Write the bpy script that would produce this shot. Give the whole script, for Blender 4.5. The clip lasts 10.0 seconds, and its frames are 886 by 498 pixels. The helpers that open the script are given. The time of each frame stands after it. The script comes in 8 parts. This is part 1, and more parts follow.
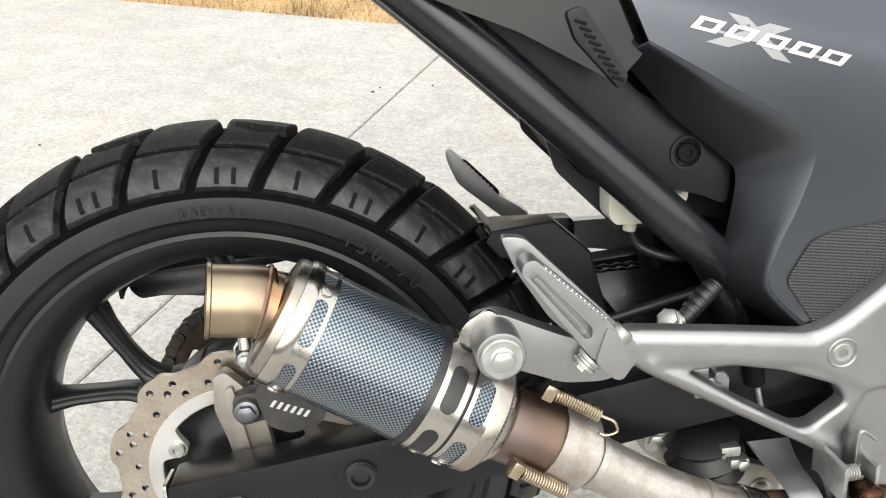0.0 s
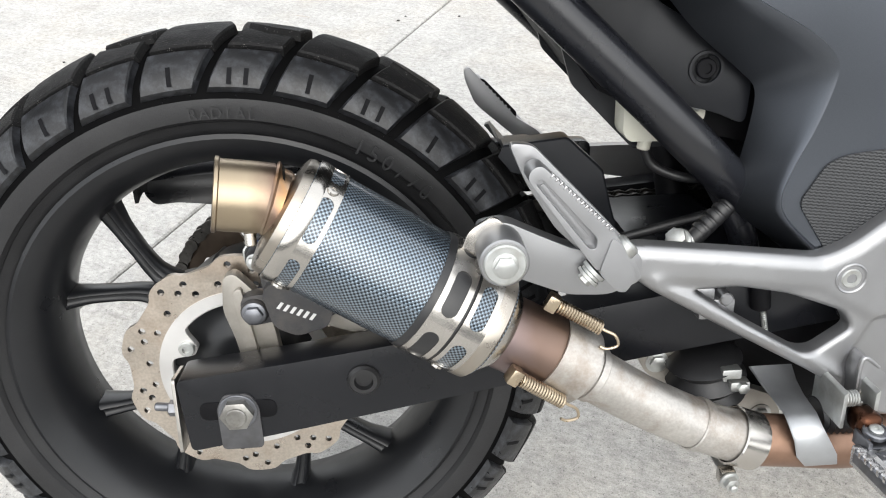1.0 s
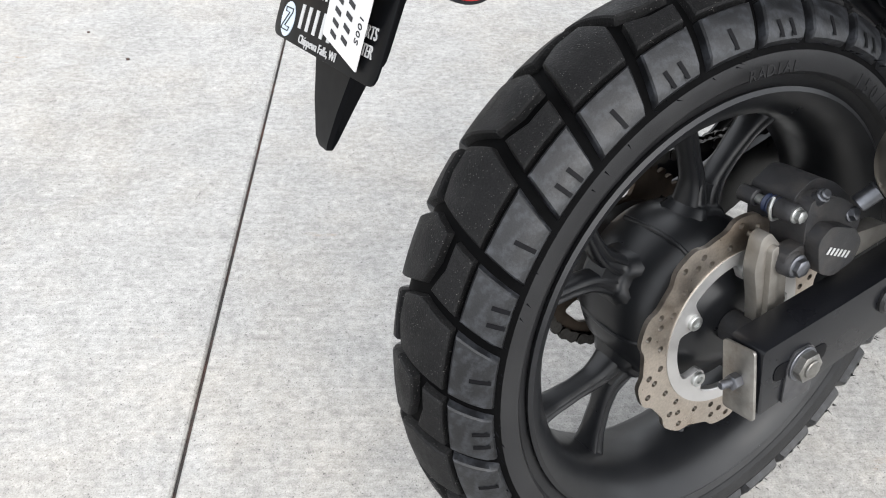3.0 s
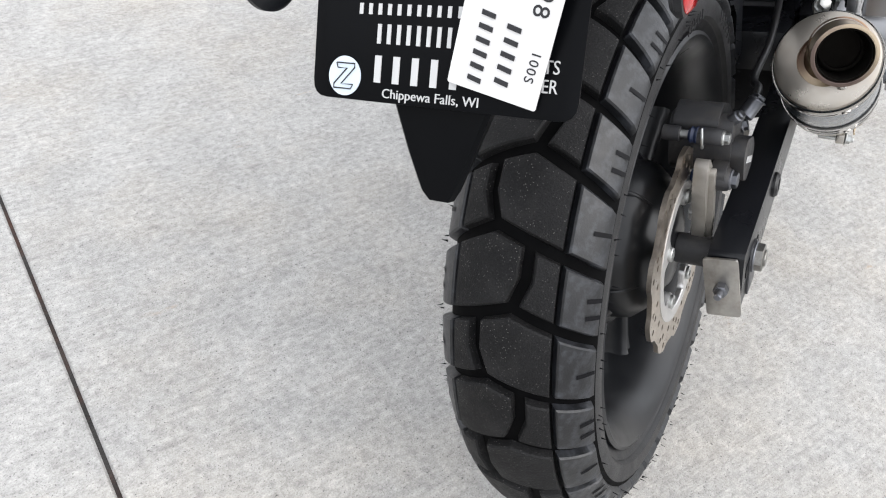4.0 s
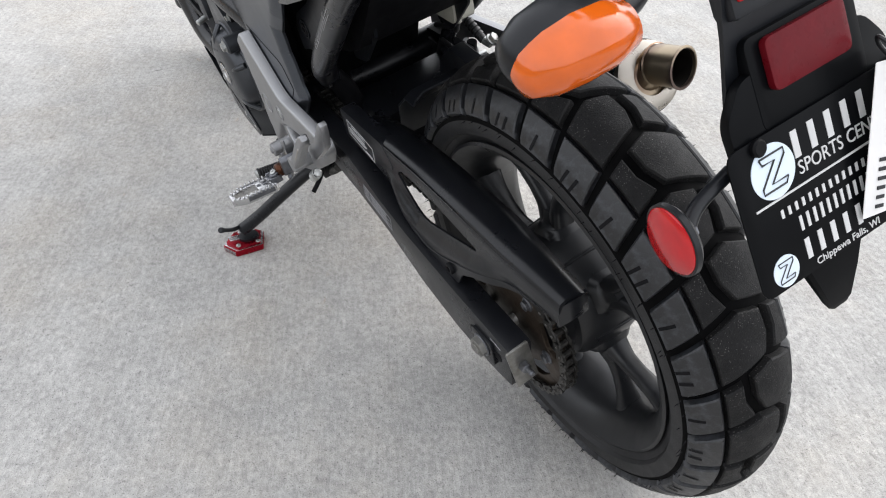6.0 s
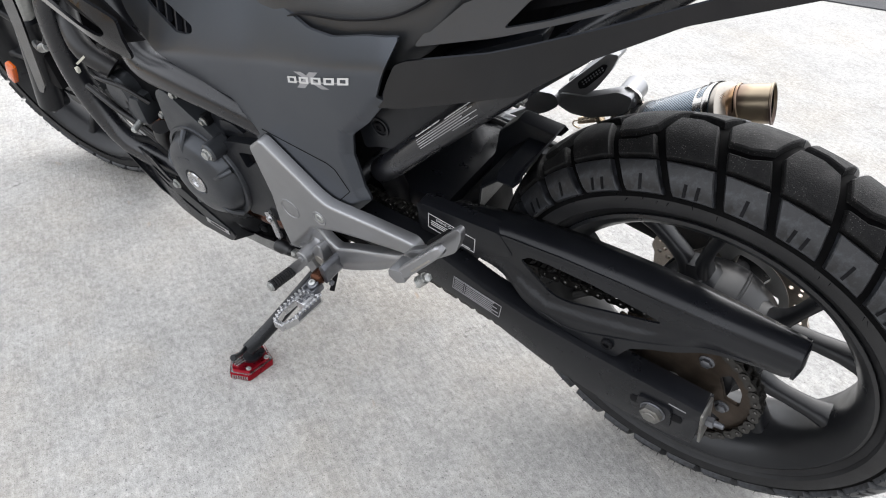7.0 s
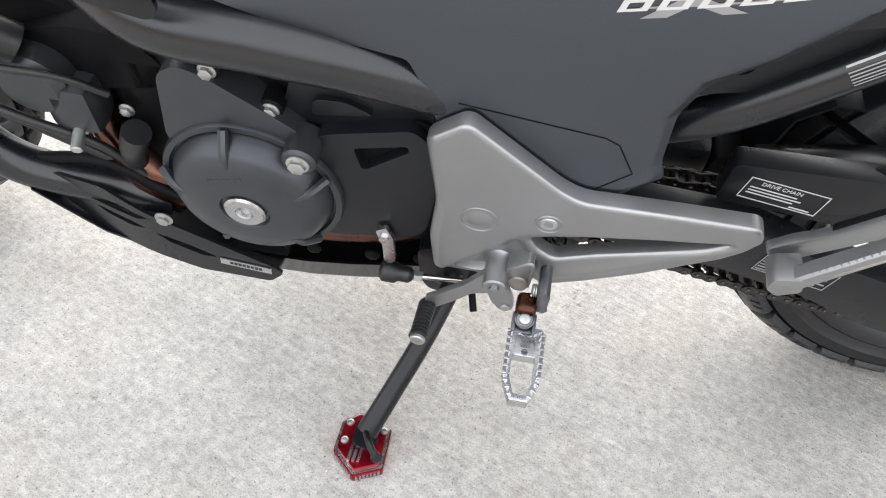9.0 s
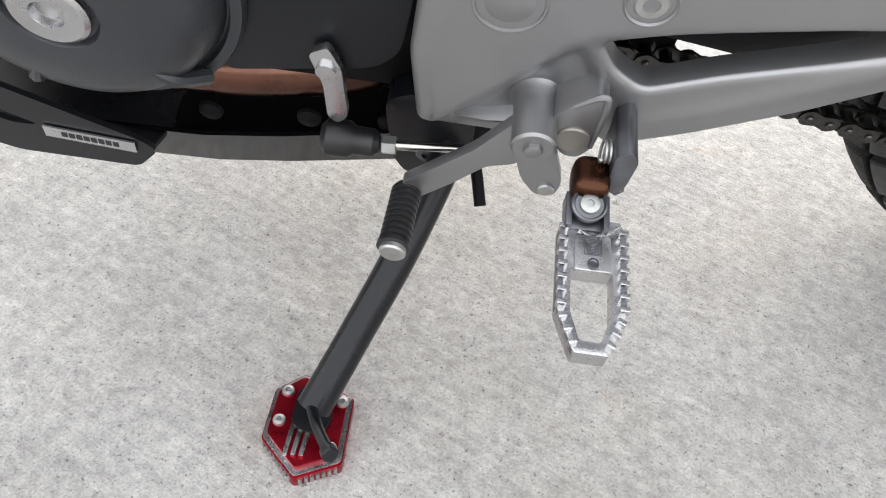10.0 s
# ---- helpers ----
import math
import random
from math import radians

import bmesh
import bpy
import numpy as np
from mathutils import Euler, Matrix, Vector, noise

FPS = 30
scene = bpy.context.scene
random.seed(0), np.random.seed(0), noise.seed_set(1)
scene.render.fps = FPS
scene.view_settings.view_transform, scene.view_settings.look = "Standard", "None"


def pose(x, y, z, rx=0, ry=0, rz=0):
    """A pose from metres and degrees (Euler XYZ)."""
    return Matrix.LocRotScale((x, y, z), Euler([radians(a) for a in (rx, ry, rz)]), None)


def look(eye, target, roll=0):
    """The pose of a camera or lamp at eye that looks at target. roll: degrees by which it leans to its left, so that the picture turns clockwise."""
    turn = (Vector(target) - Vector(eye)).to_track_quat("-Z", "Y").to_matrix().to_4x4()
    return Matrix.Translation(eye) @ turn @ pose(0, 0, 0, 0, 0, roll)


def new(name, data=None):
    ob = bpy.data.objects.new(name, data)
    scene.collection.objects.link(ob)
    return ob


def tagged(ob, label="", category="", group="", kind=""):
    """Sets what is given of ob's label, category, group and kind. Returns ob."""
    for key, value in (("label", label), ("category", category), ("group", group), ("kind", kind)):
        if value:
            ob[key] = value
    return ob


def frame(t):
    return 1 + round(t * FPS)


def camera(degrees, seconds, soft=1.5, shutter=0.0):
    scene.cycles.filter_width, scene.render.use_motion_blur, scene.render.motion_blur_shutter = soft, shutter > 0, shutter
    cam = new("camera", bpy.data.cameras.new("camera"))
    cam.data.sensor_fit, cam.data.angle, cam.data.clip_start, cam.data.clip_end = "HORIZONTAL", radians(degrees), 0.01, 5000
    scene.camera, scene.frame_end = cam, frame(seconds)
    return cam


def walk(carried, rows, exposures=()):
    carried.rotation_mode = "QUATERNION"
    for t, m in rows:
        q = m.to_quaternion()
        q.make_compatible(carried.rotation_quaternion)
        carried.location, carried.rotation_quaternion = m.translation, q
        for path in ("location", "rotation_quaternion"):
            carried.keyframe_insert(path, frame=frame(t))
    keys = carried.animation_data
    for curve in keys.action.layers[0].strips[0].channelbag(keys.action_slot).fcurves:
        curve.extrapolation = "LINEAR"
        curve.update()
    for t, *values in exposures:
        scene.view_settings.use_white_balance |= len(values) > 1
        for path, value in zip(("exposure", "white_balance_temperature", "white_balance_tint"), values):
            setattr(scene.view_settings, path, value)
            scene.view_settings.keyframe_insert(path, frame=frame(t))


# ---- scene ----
cam = camera(59.8, 10.0, 1.1)
PATH = [
    (0, (0.152, -0.614, 0.903), (0.31, 1.055, -0.187), -2.1),
    (0.5, (0.16, -0.623, 0.889), (0.241, 1.009, -0.264), -2.2),
    (1, (0.162, -0.631, 0.879), (0.252, 0.96, -0.33), -1.0),
    (1.5, (0.06, -0.654, 0.89), (0.196, 0.887, -0.378), 0.0),
    (2, (-0.105, -0.594, 0.897), (0.129, 0.9, -0.412), 0.8),
    (2.5, (-0.304, -0.455, 0.881), (0.144, 0.967, -0.453), 2.0),
    (3, (-0.514, -0.373, 0.879), (0.264, 0.876, -0.476), 4.0),
    (3.2, (-0.571, -0.338, 0.894), (0.34, 0.812, -0.465), 4.8),
    (4.3, (-0.788, -0.016, 0.862), (0.694, 0.328, -0.437), 8.1),
    (4.5, (-0.83, 0.05, 0.883), (0.691, 0.222, -0.405), 8.0),
    (5, (-0.785, 0.233, 0.879), (0.757, 0.007, -0.375), 7.1),
    (5.5, (-0.698, 0.409, 0.919), (0.772, -0.181, -0.303), 5.0),
    (5.7, (-0.665, 0.49, 0.941), (0.759, -0.224, -0.269), 4.2),
    (6.8, (-0.261, 0.805, 0.968), (0.786, -0.465, -0.168), 2.3),
    (7, (-0.183, 0.87, 0.982), (0.776, -0.47, -0.151), 2.2),
    (7.5, (0.016, 0.98, 1.012), (0.767, -0.471, -0.142), 2.1),
    (8, (0.235, 0.941, 0.96), (0.755, -0.58, -0.229), 3.0),
    (8.5, (0.417, 0.922, 0.954), (0.704, -0.614, -0.294), 4.7),
    (9, (0.58, 0.756, 0.818), (0.701, -0.73, -0.515), 6.1),
    (9.5, (0.611, 0.577, 0.572), (0.627, -0.845, -0.834), 7.4),
    (10, (0.614, 0.53, 0.537), (0.602, -0.85, -0.91), 7.7),
]
EXPOSURES = [(0, 0.50, 6950, 7), (1, 0.53, 6600, 8), (2, 0.45, 6450, 9), (3, 0.42, 6450, 9), (4.4, 0.30, 6450, 10), (5, 0.13, 6450, 10), (5.6, 0.16, 6450, 10), (7, 0.53, 6450, 10), (7.5, 0.7, 6450, 10), (8.5, 0.98, 6550, 10), (9.5, 0.96, 6650, 10), (10, 0.78, 6600, 10)]
walk(cam, [(t, look(eye, target, roll)) for t, eye, target, roll in PATH], EXPOSURES)

# ---- world and sun: a bright, evenly overcast day ----
world = bpy.data.worlds.new("sky")
scene.world = world
world.use_nodes = True
wn = world.node_tree
sky = wn.nodes.new("ShaderNodeTexSky")
sky.sky_type, sky.sun_disc = "NISHITA", False
sky.sun_elevation, sky.sun_rotation = radians(43), radians(180)
sky.dust_density, sky.air_density = 4.0, 1.0
cloud = wn.nodes.new("ShaderNodeHueSaturation")
cloud.inputs["Saturation"].default_value = 0.28
wn.links.new(sky.outputs[0], cloud.inputs["Color"])
veil = wn.nodes.new("ShaderNodeMix")
veil.data_type = "RGBA"
veil.inputs["Factor"].default_value = 0.72
veil.inputs["B"].default_value = (5.78, 5.9, 6.18, 1)
wn.links.new(cloud.outputs[0], veil.inputs["A"])
wn.links.new(veil.outputs["Result"], wn.nodes["Background"].inputs[0])
wn.nodes["Background"].inputs[1].default_value = 0.285
sun = new("sun", bpy.data.lights.new("sun", "SUN"))
sun.data.energy, sun.data.angle, sun.data.color = 0.55, radians(65), (1.0, 0.985, 0.96)
sun.matrix_world = look((0.3, -3.2, 3.0), (0, 0, 0))


# ---- materials ----
def mat(name, col, rough=0.5, metal=0.0, var=0.12, vscale=6.0, grain=0.0, gscale=400.0, bump=0.0, bscale=300.0, rvar=0.08, spec=0.5, coat=0.0, dirt=None, dirt_amount=0.0, dscale=9.0, specks=None):
    """A surface with slow tonal variation, fine grain, relief, patches of dirt and pale grit."""
    m = bpy.data.materials.new(name)
    m.use_nodes = True
    nt = m.node_tree
    b = nt.nodes["Principled BSDF"]
    co = nt.nodes.new("ShaderNodeTexCoord")

    def noise_at(scale, detail=3.0, rough_=0.55):
        n = nt.nodes.new("ShaderNodeTexNoise")
        n.inputs["Scale"].default_value, n.inputs["Detail"].default_value, n.inputs["Roughness"].default_value = scale, detail, rough_
        nt.links.new(co.outputs["Object"], n.inputs["Vector"])
        return n.outputs["Fac"]

    def span(fac, lo, hi, a=0.3, z=0.7):
        r = nt.nodes.new("ShaderNodeMapRange")
        r.inputs["From Min"].default_value, r.inputs["From Max"].default_value = a, z
        r.inputs["To Min"].default_value, r.inputs["To Max"].default_value = lo, hi
        nt.links.new(fac, r.inputs["Value"])
        return r.outputs[0]

    def times(a_, c_):
        x = nt.nodes.new("ShaderNodeMath")
        x.operation = "MULTIPLY"
        nt.links.new(a_, x.inputs[0])
        nt.links.new(c_, x.inputs[1])
        return x.outputs[0]

    slow = noise_at(vscale, 4.0)
    gain = span(slow, 1 - var, 1 + var)
    if grain:
        gain = times(gain, span(noise_at(gscale, 2.0), 1 - grain, 1 + grain))
    scaled = nt.nodes.new("ShaderNodeVectorMath")
    scaled.operation = "SCALE"
    scaled.inputs[0].default_value = col
    nt.links.new(gain, scaled.inputs["Scale"])
    colour = scaled.outputs[0]
    if dirt:
        mix = nt.nodes.new("ShaderNodeMix")
        mix.data_type = "RGBA"
        mix.inputs["B"].default_value = (*dirt, 1)
        nt.links.new(span(noise_at(dscale, 6.0, 0.65), 0.0, dirt_amount, 0.48, 0.72), mix.inputs["Factor"])
        nt.links.new(colour, mix.inputs["A"])
        colour = mix.outputs["Result"]
    if specks:
        tone, amount, size = specks
        grit = nt.nodes.new("ShaderNodeMix")
        grit.data_type = "RGBA"
        grit.inputs["B"].default_value = (*tone, 1)
        cells = nt.nodes.new("ShaderNodeTexVoronoi")
        cells.inputs["Scale"].default_value, cells.inputs["Randomness"].default_value = size, 1.0
        nt.links.new(co.outputs["Object"], cells.inputs["Vector"])
        patch = span(noise_at(vscale * 1.7, 3.0), 0.0, 1.0, 0.40, 0.62)
        nt.links.new(times(span(cells.outputs["Distance"], 1.0, 0.0, amount * 0.6, amount), patch), grit.inputs["Factor"])
        nt.links.new(colour, grit.inputs["A"])
        colour = grit.outputs["Result"]
    nt.links.new(colour, b.inputs["Base Color"])
    nt.links.new(span(noise_at(vscale * 2.3, 4.0), max(0.02, rough - rvar), min(1.0, rough + rvar)), b.inputs["Roughness"])
    b.inputs["Metallic"].default_value = metal
    b.inputs["Specular IOR Level"].default_value = spec
    b.inputs["Coat Weight"].default_value = coat
    b.inputs["Coat Roughness"].default_value = 0.08
    if bump:
        bp = nt.nodes.new("ShaderNodeBump")
        bp.inputs["Strength"].default_value, bp.inputs["Distance"].default_value = bump, 0.001
        nt.links.new(noise_at(bscale, 3.0), bp.inputs["Height"])
        nt.links.new(bp.outputs[0], b.inputs["Normal"])
    return m


def concrete_mat():
    """Pale broom-finished concrete with fine pits, mottling and faint stains."""
    m = bpy.data.materials.new("broomed_concrete")
    m.use_nodes = True
    nt = m.node_tree
    b = nt.nodes["Principled BSDF"]
    co = nt.nodes.new("ShaderNodeTexCoord")

    def noise_at(scale, detail, stretch=None, rough_=0.6):
        n = nt.nodes.new("ShaderNodeTexNoise")
        n.inputs["Scale"].default_value, n.inputs["Detail"].default_value, n.inputs["Roughness"].default_value = scale, detail, rough_
        if stretch:
            swing = nt.nodes.new("ShaderNodeMapping")
            swing.inputs["Rotation"].default_value = (0, 0, radians(27.3))
            mp = nt.nodes.new("ShaderNodeMapping")
            mp.inputs["Scale"].default_value = stretch
            nt.links.new(co.outputs["Object"], swing.inputs["Vector"])
            nt.links.new(swing.outputs[0], mp.inputs["Vector"])
            nt.links.new(mp.outputs[0], n.inputs["Vector"])
        else:
            nt.links.new(co.outputs["Object"], n.inputs["Vector"])
        return n.outputs["Fac"]

    def span(fac, lo, hi, a=0.3, z=0.7):
        r = nt.nodes.new("ShaderNodeMapRange")
        r.inputs["From Min"].default_value, r.inputs["From Max"].default_value = a, z
        r.inputs["To Min"].default_value, r.inputs["To Max"].default_value = lo, hi
        nt.links.new(fac, r.inputs["Value"])
        return r.outputs[0]

    def calc(op, x, y):
        k = nt.nodes.new("ShaderNodeMath")
        k.operation = op
        for i, v in enumerate((x, y)):
            if isinstance(v, (int, float)):
                k.inputs[i].default_value = v
            else:
                nt.links.new(v, k.inputs[i])
        return k.outputs[0]

    broom = noise_at(190.0, 4.0, (0.07, 1.0, 1.0), 0.7)
    drag = noise_at(26.0, 6.0, (0.12, 1.0, 1.0), 0.65)
    crumb = noise_at(105.0, 3.0, (0.85, 1.0, 1.0), 0.6)
    fine = noise_at(420.0, 3.0)
    mid = noise_at(42.0, 5.0, None, 0.7)
    blot = noise_at(9.0, 5.0, None, 0.65)
    slow = noise_at(1.6, 5.0)
    gain = calc("MULTIPLY", span(slow, 0.90, 1.07), span(blot, 0.88, 1.08))
    gain = calc("MULTIPLY", gain, span(mid, 0.86, 1.10))
    gain = calc("MULTIPLY", gain, span(broom, 0.89, 1.07))
    gain = calc("MULTIPLY", gain, span(drag, 0.95, 1.04))
    gain = calc("MULTIPLY", gain, span(fine, 0.79, 1.16))
    gain = calc("MULTIPLY", gain, span(crumb, 0.80, 1.15))
    scars = calc("MULTIPLY", span(noise_at(3.2, 4.0), 0.0, 1.0, 0.56, 0.66), span(noise_at(24.0, 5.0, (1.0, 0.5, 1.0), 0.75), 0.0, 1.0, 0.60, 0.66))
    gain = calc("MULTIPLY", gain, span(scars, 1.0, 0.55, 0.0, 0.8))
    pits = noise_at(95.0, 2.0)
    gain = calc("MULTIPLY", gain, span(pits, 0.62, 1.0, 0.24, 0.33))
    gain = calc("MULTIPLY", gain, span(noise_at(360.0, 2.0), 0.50, 1.0, 0.29, 0.38))
    gain = calc("MULTIPLY", gain, span(noise_at(230.0, 2.0), 0.42, 1.0, 0.28, 0.37))
    base = nt.nodes.new("ShaderNodeVectorMath")
    base.operation = "SCALE"
    base.inputs[0].default_value = (0.44, 0.431, 0.413)
    nt.links.new(gain, base.inputs["Scale"])
    rust = nt.nodes.new("ShaderNodeMix")
    rust.data_type = "RGBA"
    rust.inputs["B"].default_value = (0.40, 0.25, 0.13, 1)
    tint = nt.nodes.new("ShaderNodeMix")
    tint.data_type = "RGBA"
    tint.blend_type = "MULTIPLY"
    tint.inputs["B"].default_value = (1.0, 0.94, 0.86, 1)
    nt.links.new(span(noise_at(2.4, 6.0, None, 0.7), 0.0, 0.5, 0.45, 0.64), tint.inputs["Factor"])
    nt.links.new(base.outputs[0], tint.inputs["A"])
    nt.links.new(tint.outputs["Result"], rust.inputs["A"])
    spots = calc("MULTIPLY", span(noise_at(5.5, 3.0, (0.7, 1.6, 1.0)), 0.0, 1.0, 0.66, 0.72), span(noise_at(30.0, 4.0, (0.6, 1.3, 1.0)), 0.0, 0.6, 0.54, 0.66))
    nt.links.new(spots, rust.inputs["Factor"])
    nt.links.new(rust.outputs["Result"], b.inputs["Base Color"])
    b.inputs["Roughness"].default_value = 0.92
    b.inputs["Specular IOR Level"].default_value = 0.25
    bp = nt.nodes.new("ShaderNodeBump")
    bp.inputs["Strength"].default_value, bp.inputs["Distance"].default_value = 0.75, 0.0025
    nt.links.new(calc("ADD", calc("ADD", calc("MULTIPLY", broom, 0.6), calc("MULTIPLY", drag, 0.4)), calc("ADD", calc("MULTIPLY", fine, 0.35), calc("ADD", calc("MULTIPLY", mid, 0.7), calc("MULTIPLY", crumb, 0.8)))), bp.inputs["Height"])
    nt.links.new(bp.outputs[0], b.inputs["Normal"])
    return m


def carbon_mat(radius):
    """Blue-grey woven sleeve under clear lacquer; the sleeve's own z axis is the can's axis."""
    m = mat("woven_sleeve", (0.05, 0.06, 0.07), 0.3)
    nt = m.node_tree
    b = nt.nodes["Principled BSDF"]
    co = nt.nodes.new("ShaderNodeTexCoord")
    sep = nt.nodes.new("ShaderNodeSeparateXYZ")
    nt.links.new(co.outputs["Object"], sep.inputs[0])

    def calc(op, x, y=None):
        k = nt.nodes.new("ShaderNodeMath")
        k.operation = op
        for i, v in enumerate((x, y)):
            if isinstance(v, (int, float)):
                k.inputs[i].default_value = v
            elif v is not None:
                nt.links.new(v, k.inputs[i])
        return k.outputs[0]

    around = calc("MULTIPLY", calc("ARCTAN2", sep.outputs["Y"], sep.outputs["X"]), radius)
    k = 2 * math.pi / 0.0038
    u, v = calc("MULTIPLY", around, k), calc("MULTIPLY", sep.outputs["Z"], k)
    weave = calc("MULTIPLY", calc("SINE", u), calc("SINE", v))
    ramp = nt.nodes.new("ShaderNodeMapRange")
    ramp.inputs["From Min"].default_value, ramp.inputs["From Max"].default_value = -0.35, 0.35
    nt.links.new(weave, ramp.inputs["Value"])
    mix = nt.nodes.new("ShaderNodeMix")
    mix.data_type = "RGBA"
    mix.inputs["A"].default_value = (0.010, 0.014, 0.020, 1)
    mix.inputs["B"].default_value = (0.20, 0.25, 0.30, 1)
    nt.links.new(ramp.outputs[0], mix.inputs["Factor"])
    nt.links.new(mix.outputs["Result"], b.inputs["Base Color"])
    bp = nt.nodes.new("ShaderNodeBump")
    bp.inputs["Strength"].default_value, bp.inputs["Distance"].default_value = 0.5, 0.0004
    nt.links.new(weave, bp.inputs["Height"])
    nt.links.new(bp.outputs[0], b.inputs["Normal"])
    b.inputs["Metallic"].default_value = 0.8
    b.inputs["Coat Weight"].default_value, b.inputs["Coat Roughness"].default_value = 0.9, 0.16
    return m


def tinted_steel(name, bands, rough=0.28, axis="Z", lo=-0.05, hi=0.05):
    """Bare steel with heat colours that run along the pipe."""
    m = mat(name, (0.5, 0.5, 0.5), rough, 1.0)
    nt = m.node_tree
    b = nt.nodes["Principled BSDF"]
    co = nt.nodes.new("ShaderNodeTexCoord")
    sep = nt.nodes.new("ShaderNodeSeparateXYZ")
    nt.links.new(co.outputs["Object"], sep.inputs[0])
    n = nt.nodes.new("ShaderNodeTexNoise")
    n.inputs["Scale"].default_value, n.inputs["Detail"].default_value = 35.0, 5.0
    nt.links.new(co.outputs["Object"], n.inputs["Vector"])
    ad = nt.nodes.new("ShaderNodeMath")
    ad.operation = "MULTIPLY_ADD"
    ad.inputs[1].default_value, ad.inputs[2].default_value = (hi - lo) * 0.35, -(hi - lo) * 0.175
    nt.links.new(n.outputs["Fac"], ad.inputs[0])
    sm = nt.nodes.new("ShaderNodeMath")
    nt.links.new(sep.outputs[axis], sm.inputs[0])
    nt.links.new(ad.outputs[0], sm.inputs[1])
    r = nt.nodes.new("ShaderNodeMapRange")
    r.inputs["From Min"].default_value, r.inputs["From Max"].default_value = lo, hi
    nt.links.new(sm.outputs[0], r.inputs["Value"])
    ramp = nt.nodes.new("ShaderNodeValToRGB")
    el = ramp.color_ramp.elements
    while len(el) < len(bands):
        el.new(0.5)
    for e, (at, col) in zip(el, bands):
        e.position, e.color = at, (*col, 1)
    nt.links.new(r.outputs[0], ramp.inputs[0])
    nt.links.new(ramp.outputs[0], b.inputs["Base Color"])
    return m


concrete = concrete_mat()
groove_fill = mat("joint_shadowed_grit", (0.045, 0.042, 0.040), 0.95, var=0.4, vscale=14, grain=0.3, dirt=(0.22, 0.08, 0.045), dirt_amount=0.4, dscale=9)
asphalt = mat("dark_asphalt", (0.045, 0.046, 0.049), 0.85, var=0.15, vscale=2, grain=0.35, gscale=160, bump=0.6, bscale=180)
dry_grass = mat("dry_straw", (0.40, 0.27, 0.13), 0.9, var=0.35, vscale=3, grain=0.35, gscale=60, bump=0.8, bscale=80)
far_grass = mat("dull_grassland", (0.095, 0.105, 0.10), 0.95, var=0.3, vscale=0.2, grain=0.3, gscale=9)
unseen_trees = mat("unseen_far_foliage", (0.045, 0.052, 0.036), 0.9, var=0.5, vscale=0.5, grain=0.4, gscale=3)
rubber = mat("tyre_rubber", (0.0120, 0.0120, 0.0130), 0.5, var=0.22, vscale=14, grain=0.2, gscale=900, bump=0.25, bscale=900, dirt=(0.030, 0.030, 0.030), dirt_amount=0.35, dscale=16, spec=0.38)
tread_rubber = mat("worn_tread_rubber", (0.0080, 0.0079, 0.0083), 0.58, var=0.3, vscale=22, grain=0.5, gscale=700, bump=0.7, bscale=620, dirt=(0.022, 0.0215, 0.021), dirt_amount=0.5, dscale=40, spec=0.18, specks=((0.22, 0.21, 0.20), 0.17, 420.0))
# Shade between the tread blocks is put into this near-black groove colour.
groove_shade_rubber = mat("shade_dark_groove_rubber", (0.0020, 0.0020, 0.0022), 0.7, var=0.2, vscale=20, spec=0.05)
scuffed_rubber = mat("scuffed_shoulder_rubber", (0.0105, 0.011, 0.0125), 0.40, var=0.35, vscale=30, grain=0.3, gscale=900, bump=0.2, bscale=500, dirt=(0.055, 0.059, 0.068), dirt_amount=0.8, dscale=60, spec=0.45)
wheel_black = mat("satin_wheel_paint", (0.0095, 0.010, 0.0115), 0.34, var=0.15, vscale=9, rvar=0.08, dirt=(0.020, 0.020, 0.021), dirt_amount=0.3, spec=0.38)
arm_black = mat("satin_black_paint", (0.006, 0.0065, 0.0083), 0.30, var=0.12, vscale=7, rvar=0.06, bump=0.08, bscale=500, dirt=(0.016, 0.016, 0.019), dirt_amount=0.35, spec=0.34)
frame_black = mat("gloss_frame_paint", (0.008, 0.0085, 0.011), 0.28, var=0.1, vscale=7, rvar=0.05, dirt=(0.02, 0.02, 0.02), dirt_amount=0.25, spec=0.6)
matte_black = mat("matte_black_plastic", (0.0075, 0.0083, 0.0105), 0.36, var=0.08, vscale=5, bump=0.1, bscale=1400, rvar=0.05, grain=0.06, gscale=900, spec=0.30)
panel_black = mat("matte_metallic_panel", (0.094, 0.102, 0.117), 0.34, 0.9, var=0.05, vscale=3, grain=0.06, gscale=1500, rvar=0.04, spec=0.5)
gloss_black = mat("gloss_black_plastic", (0.004, 0.004, 0.005), 0.10, var=0.1, vscale=4, rvar=0.03, spec=0.40)
deep_black = mat("grimy_black_parts", (0.004, 0.004, 0.005), 0.55, spec=0.12, var=0.3, vscale=12, grain=0.2, gscale=300)
caliper_black = mat("dusty_caliper_paint", (0.024, 0.024, 0.026), 0.5, var=0.25, vscale=30, rvar=0.1, bump=0.25, bscale=500, dirt=(0.075, 0.065, 0.055), dirt_amount=0.55, dscale=28)
dark_bolt = mat("darkened_bolt_steel", (0.17, 0.175, 0.19), 0.38, 0.9, var=0.2, vscale=60, rvar=0.1)
soot = mat("exhaust_soot", (0.007, 0.006, 0.005), 0.9, var=0.4, vscale=40, spec=0.08)
satin_steel = mat("satin_stainless_cap", (0.37, 0.34, 0.30), 0.34, 1.0, var=0.1, vscale=20, rvar=0.1, dirt=(0.40, 0.33, 0.26), dirt_amount=0.4, dscale=22)
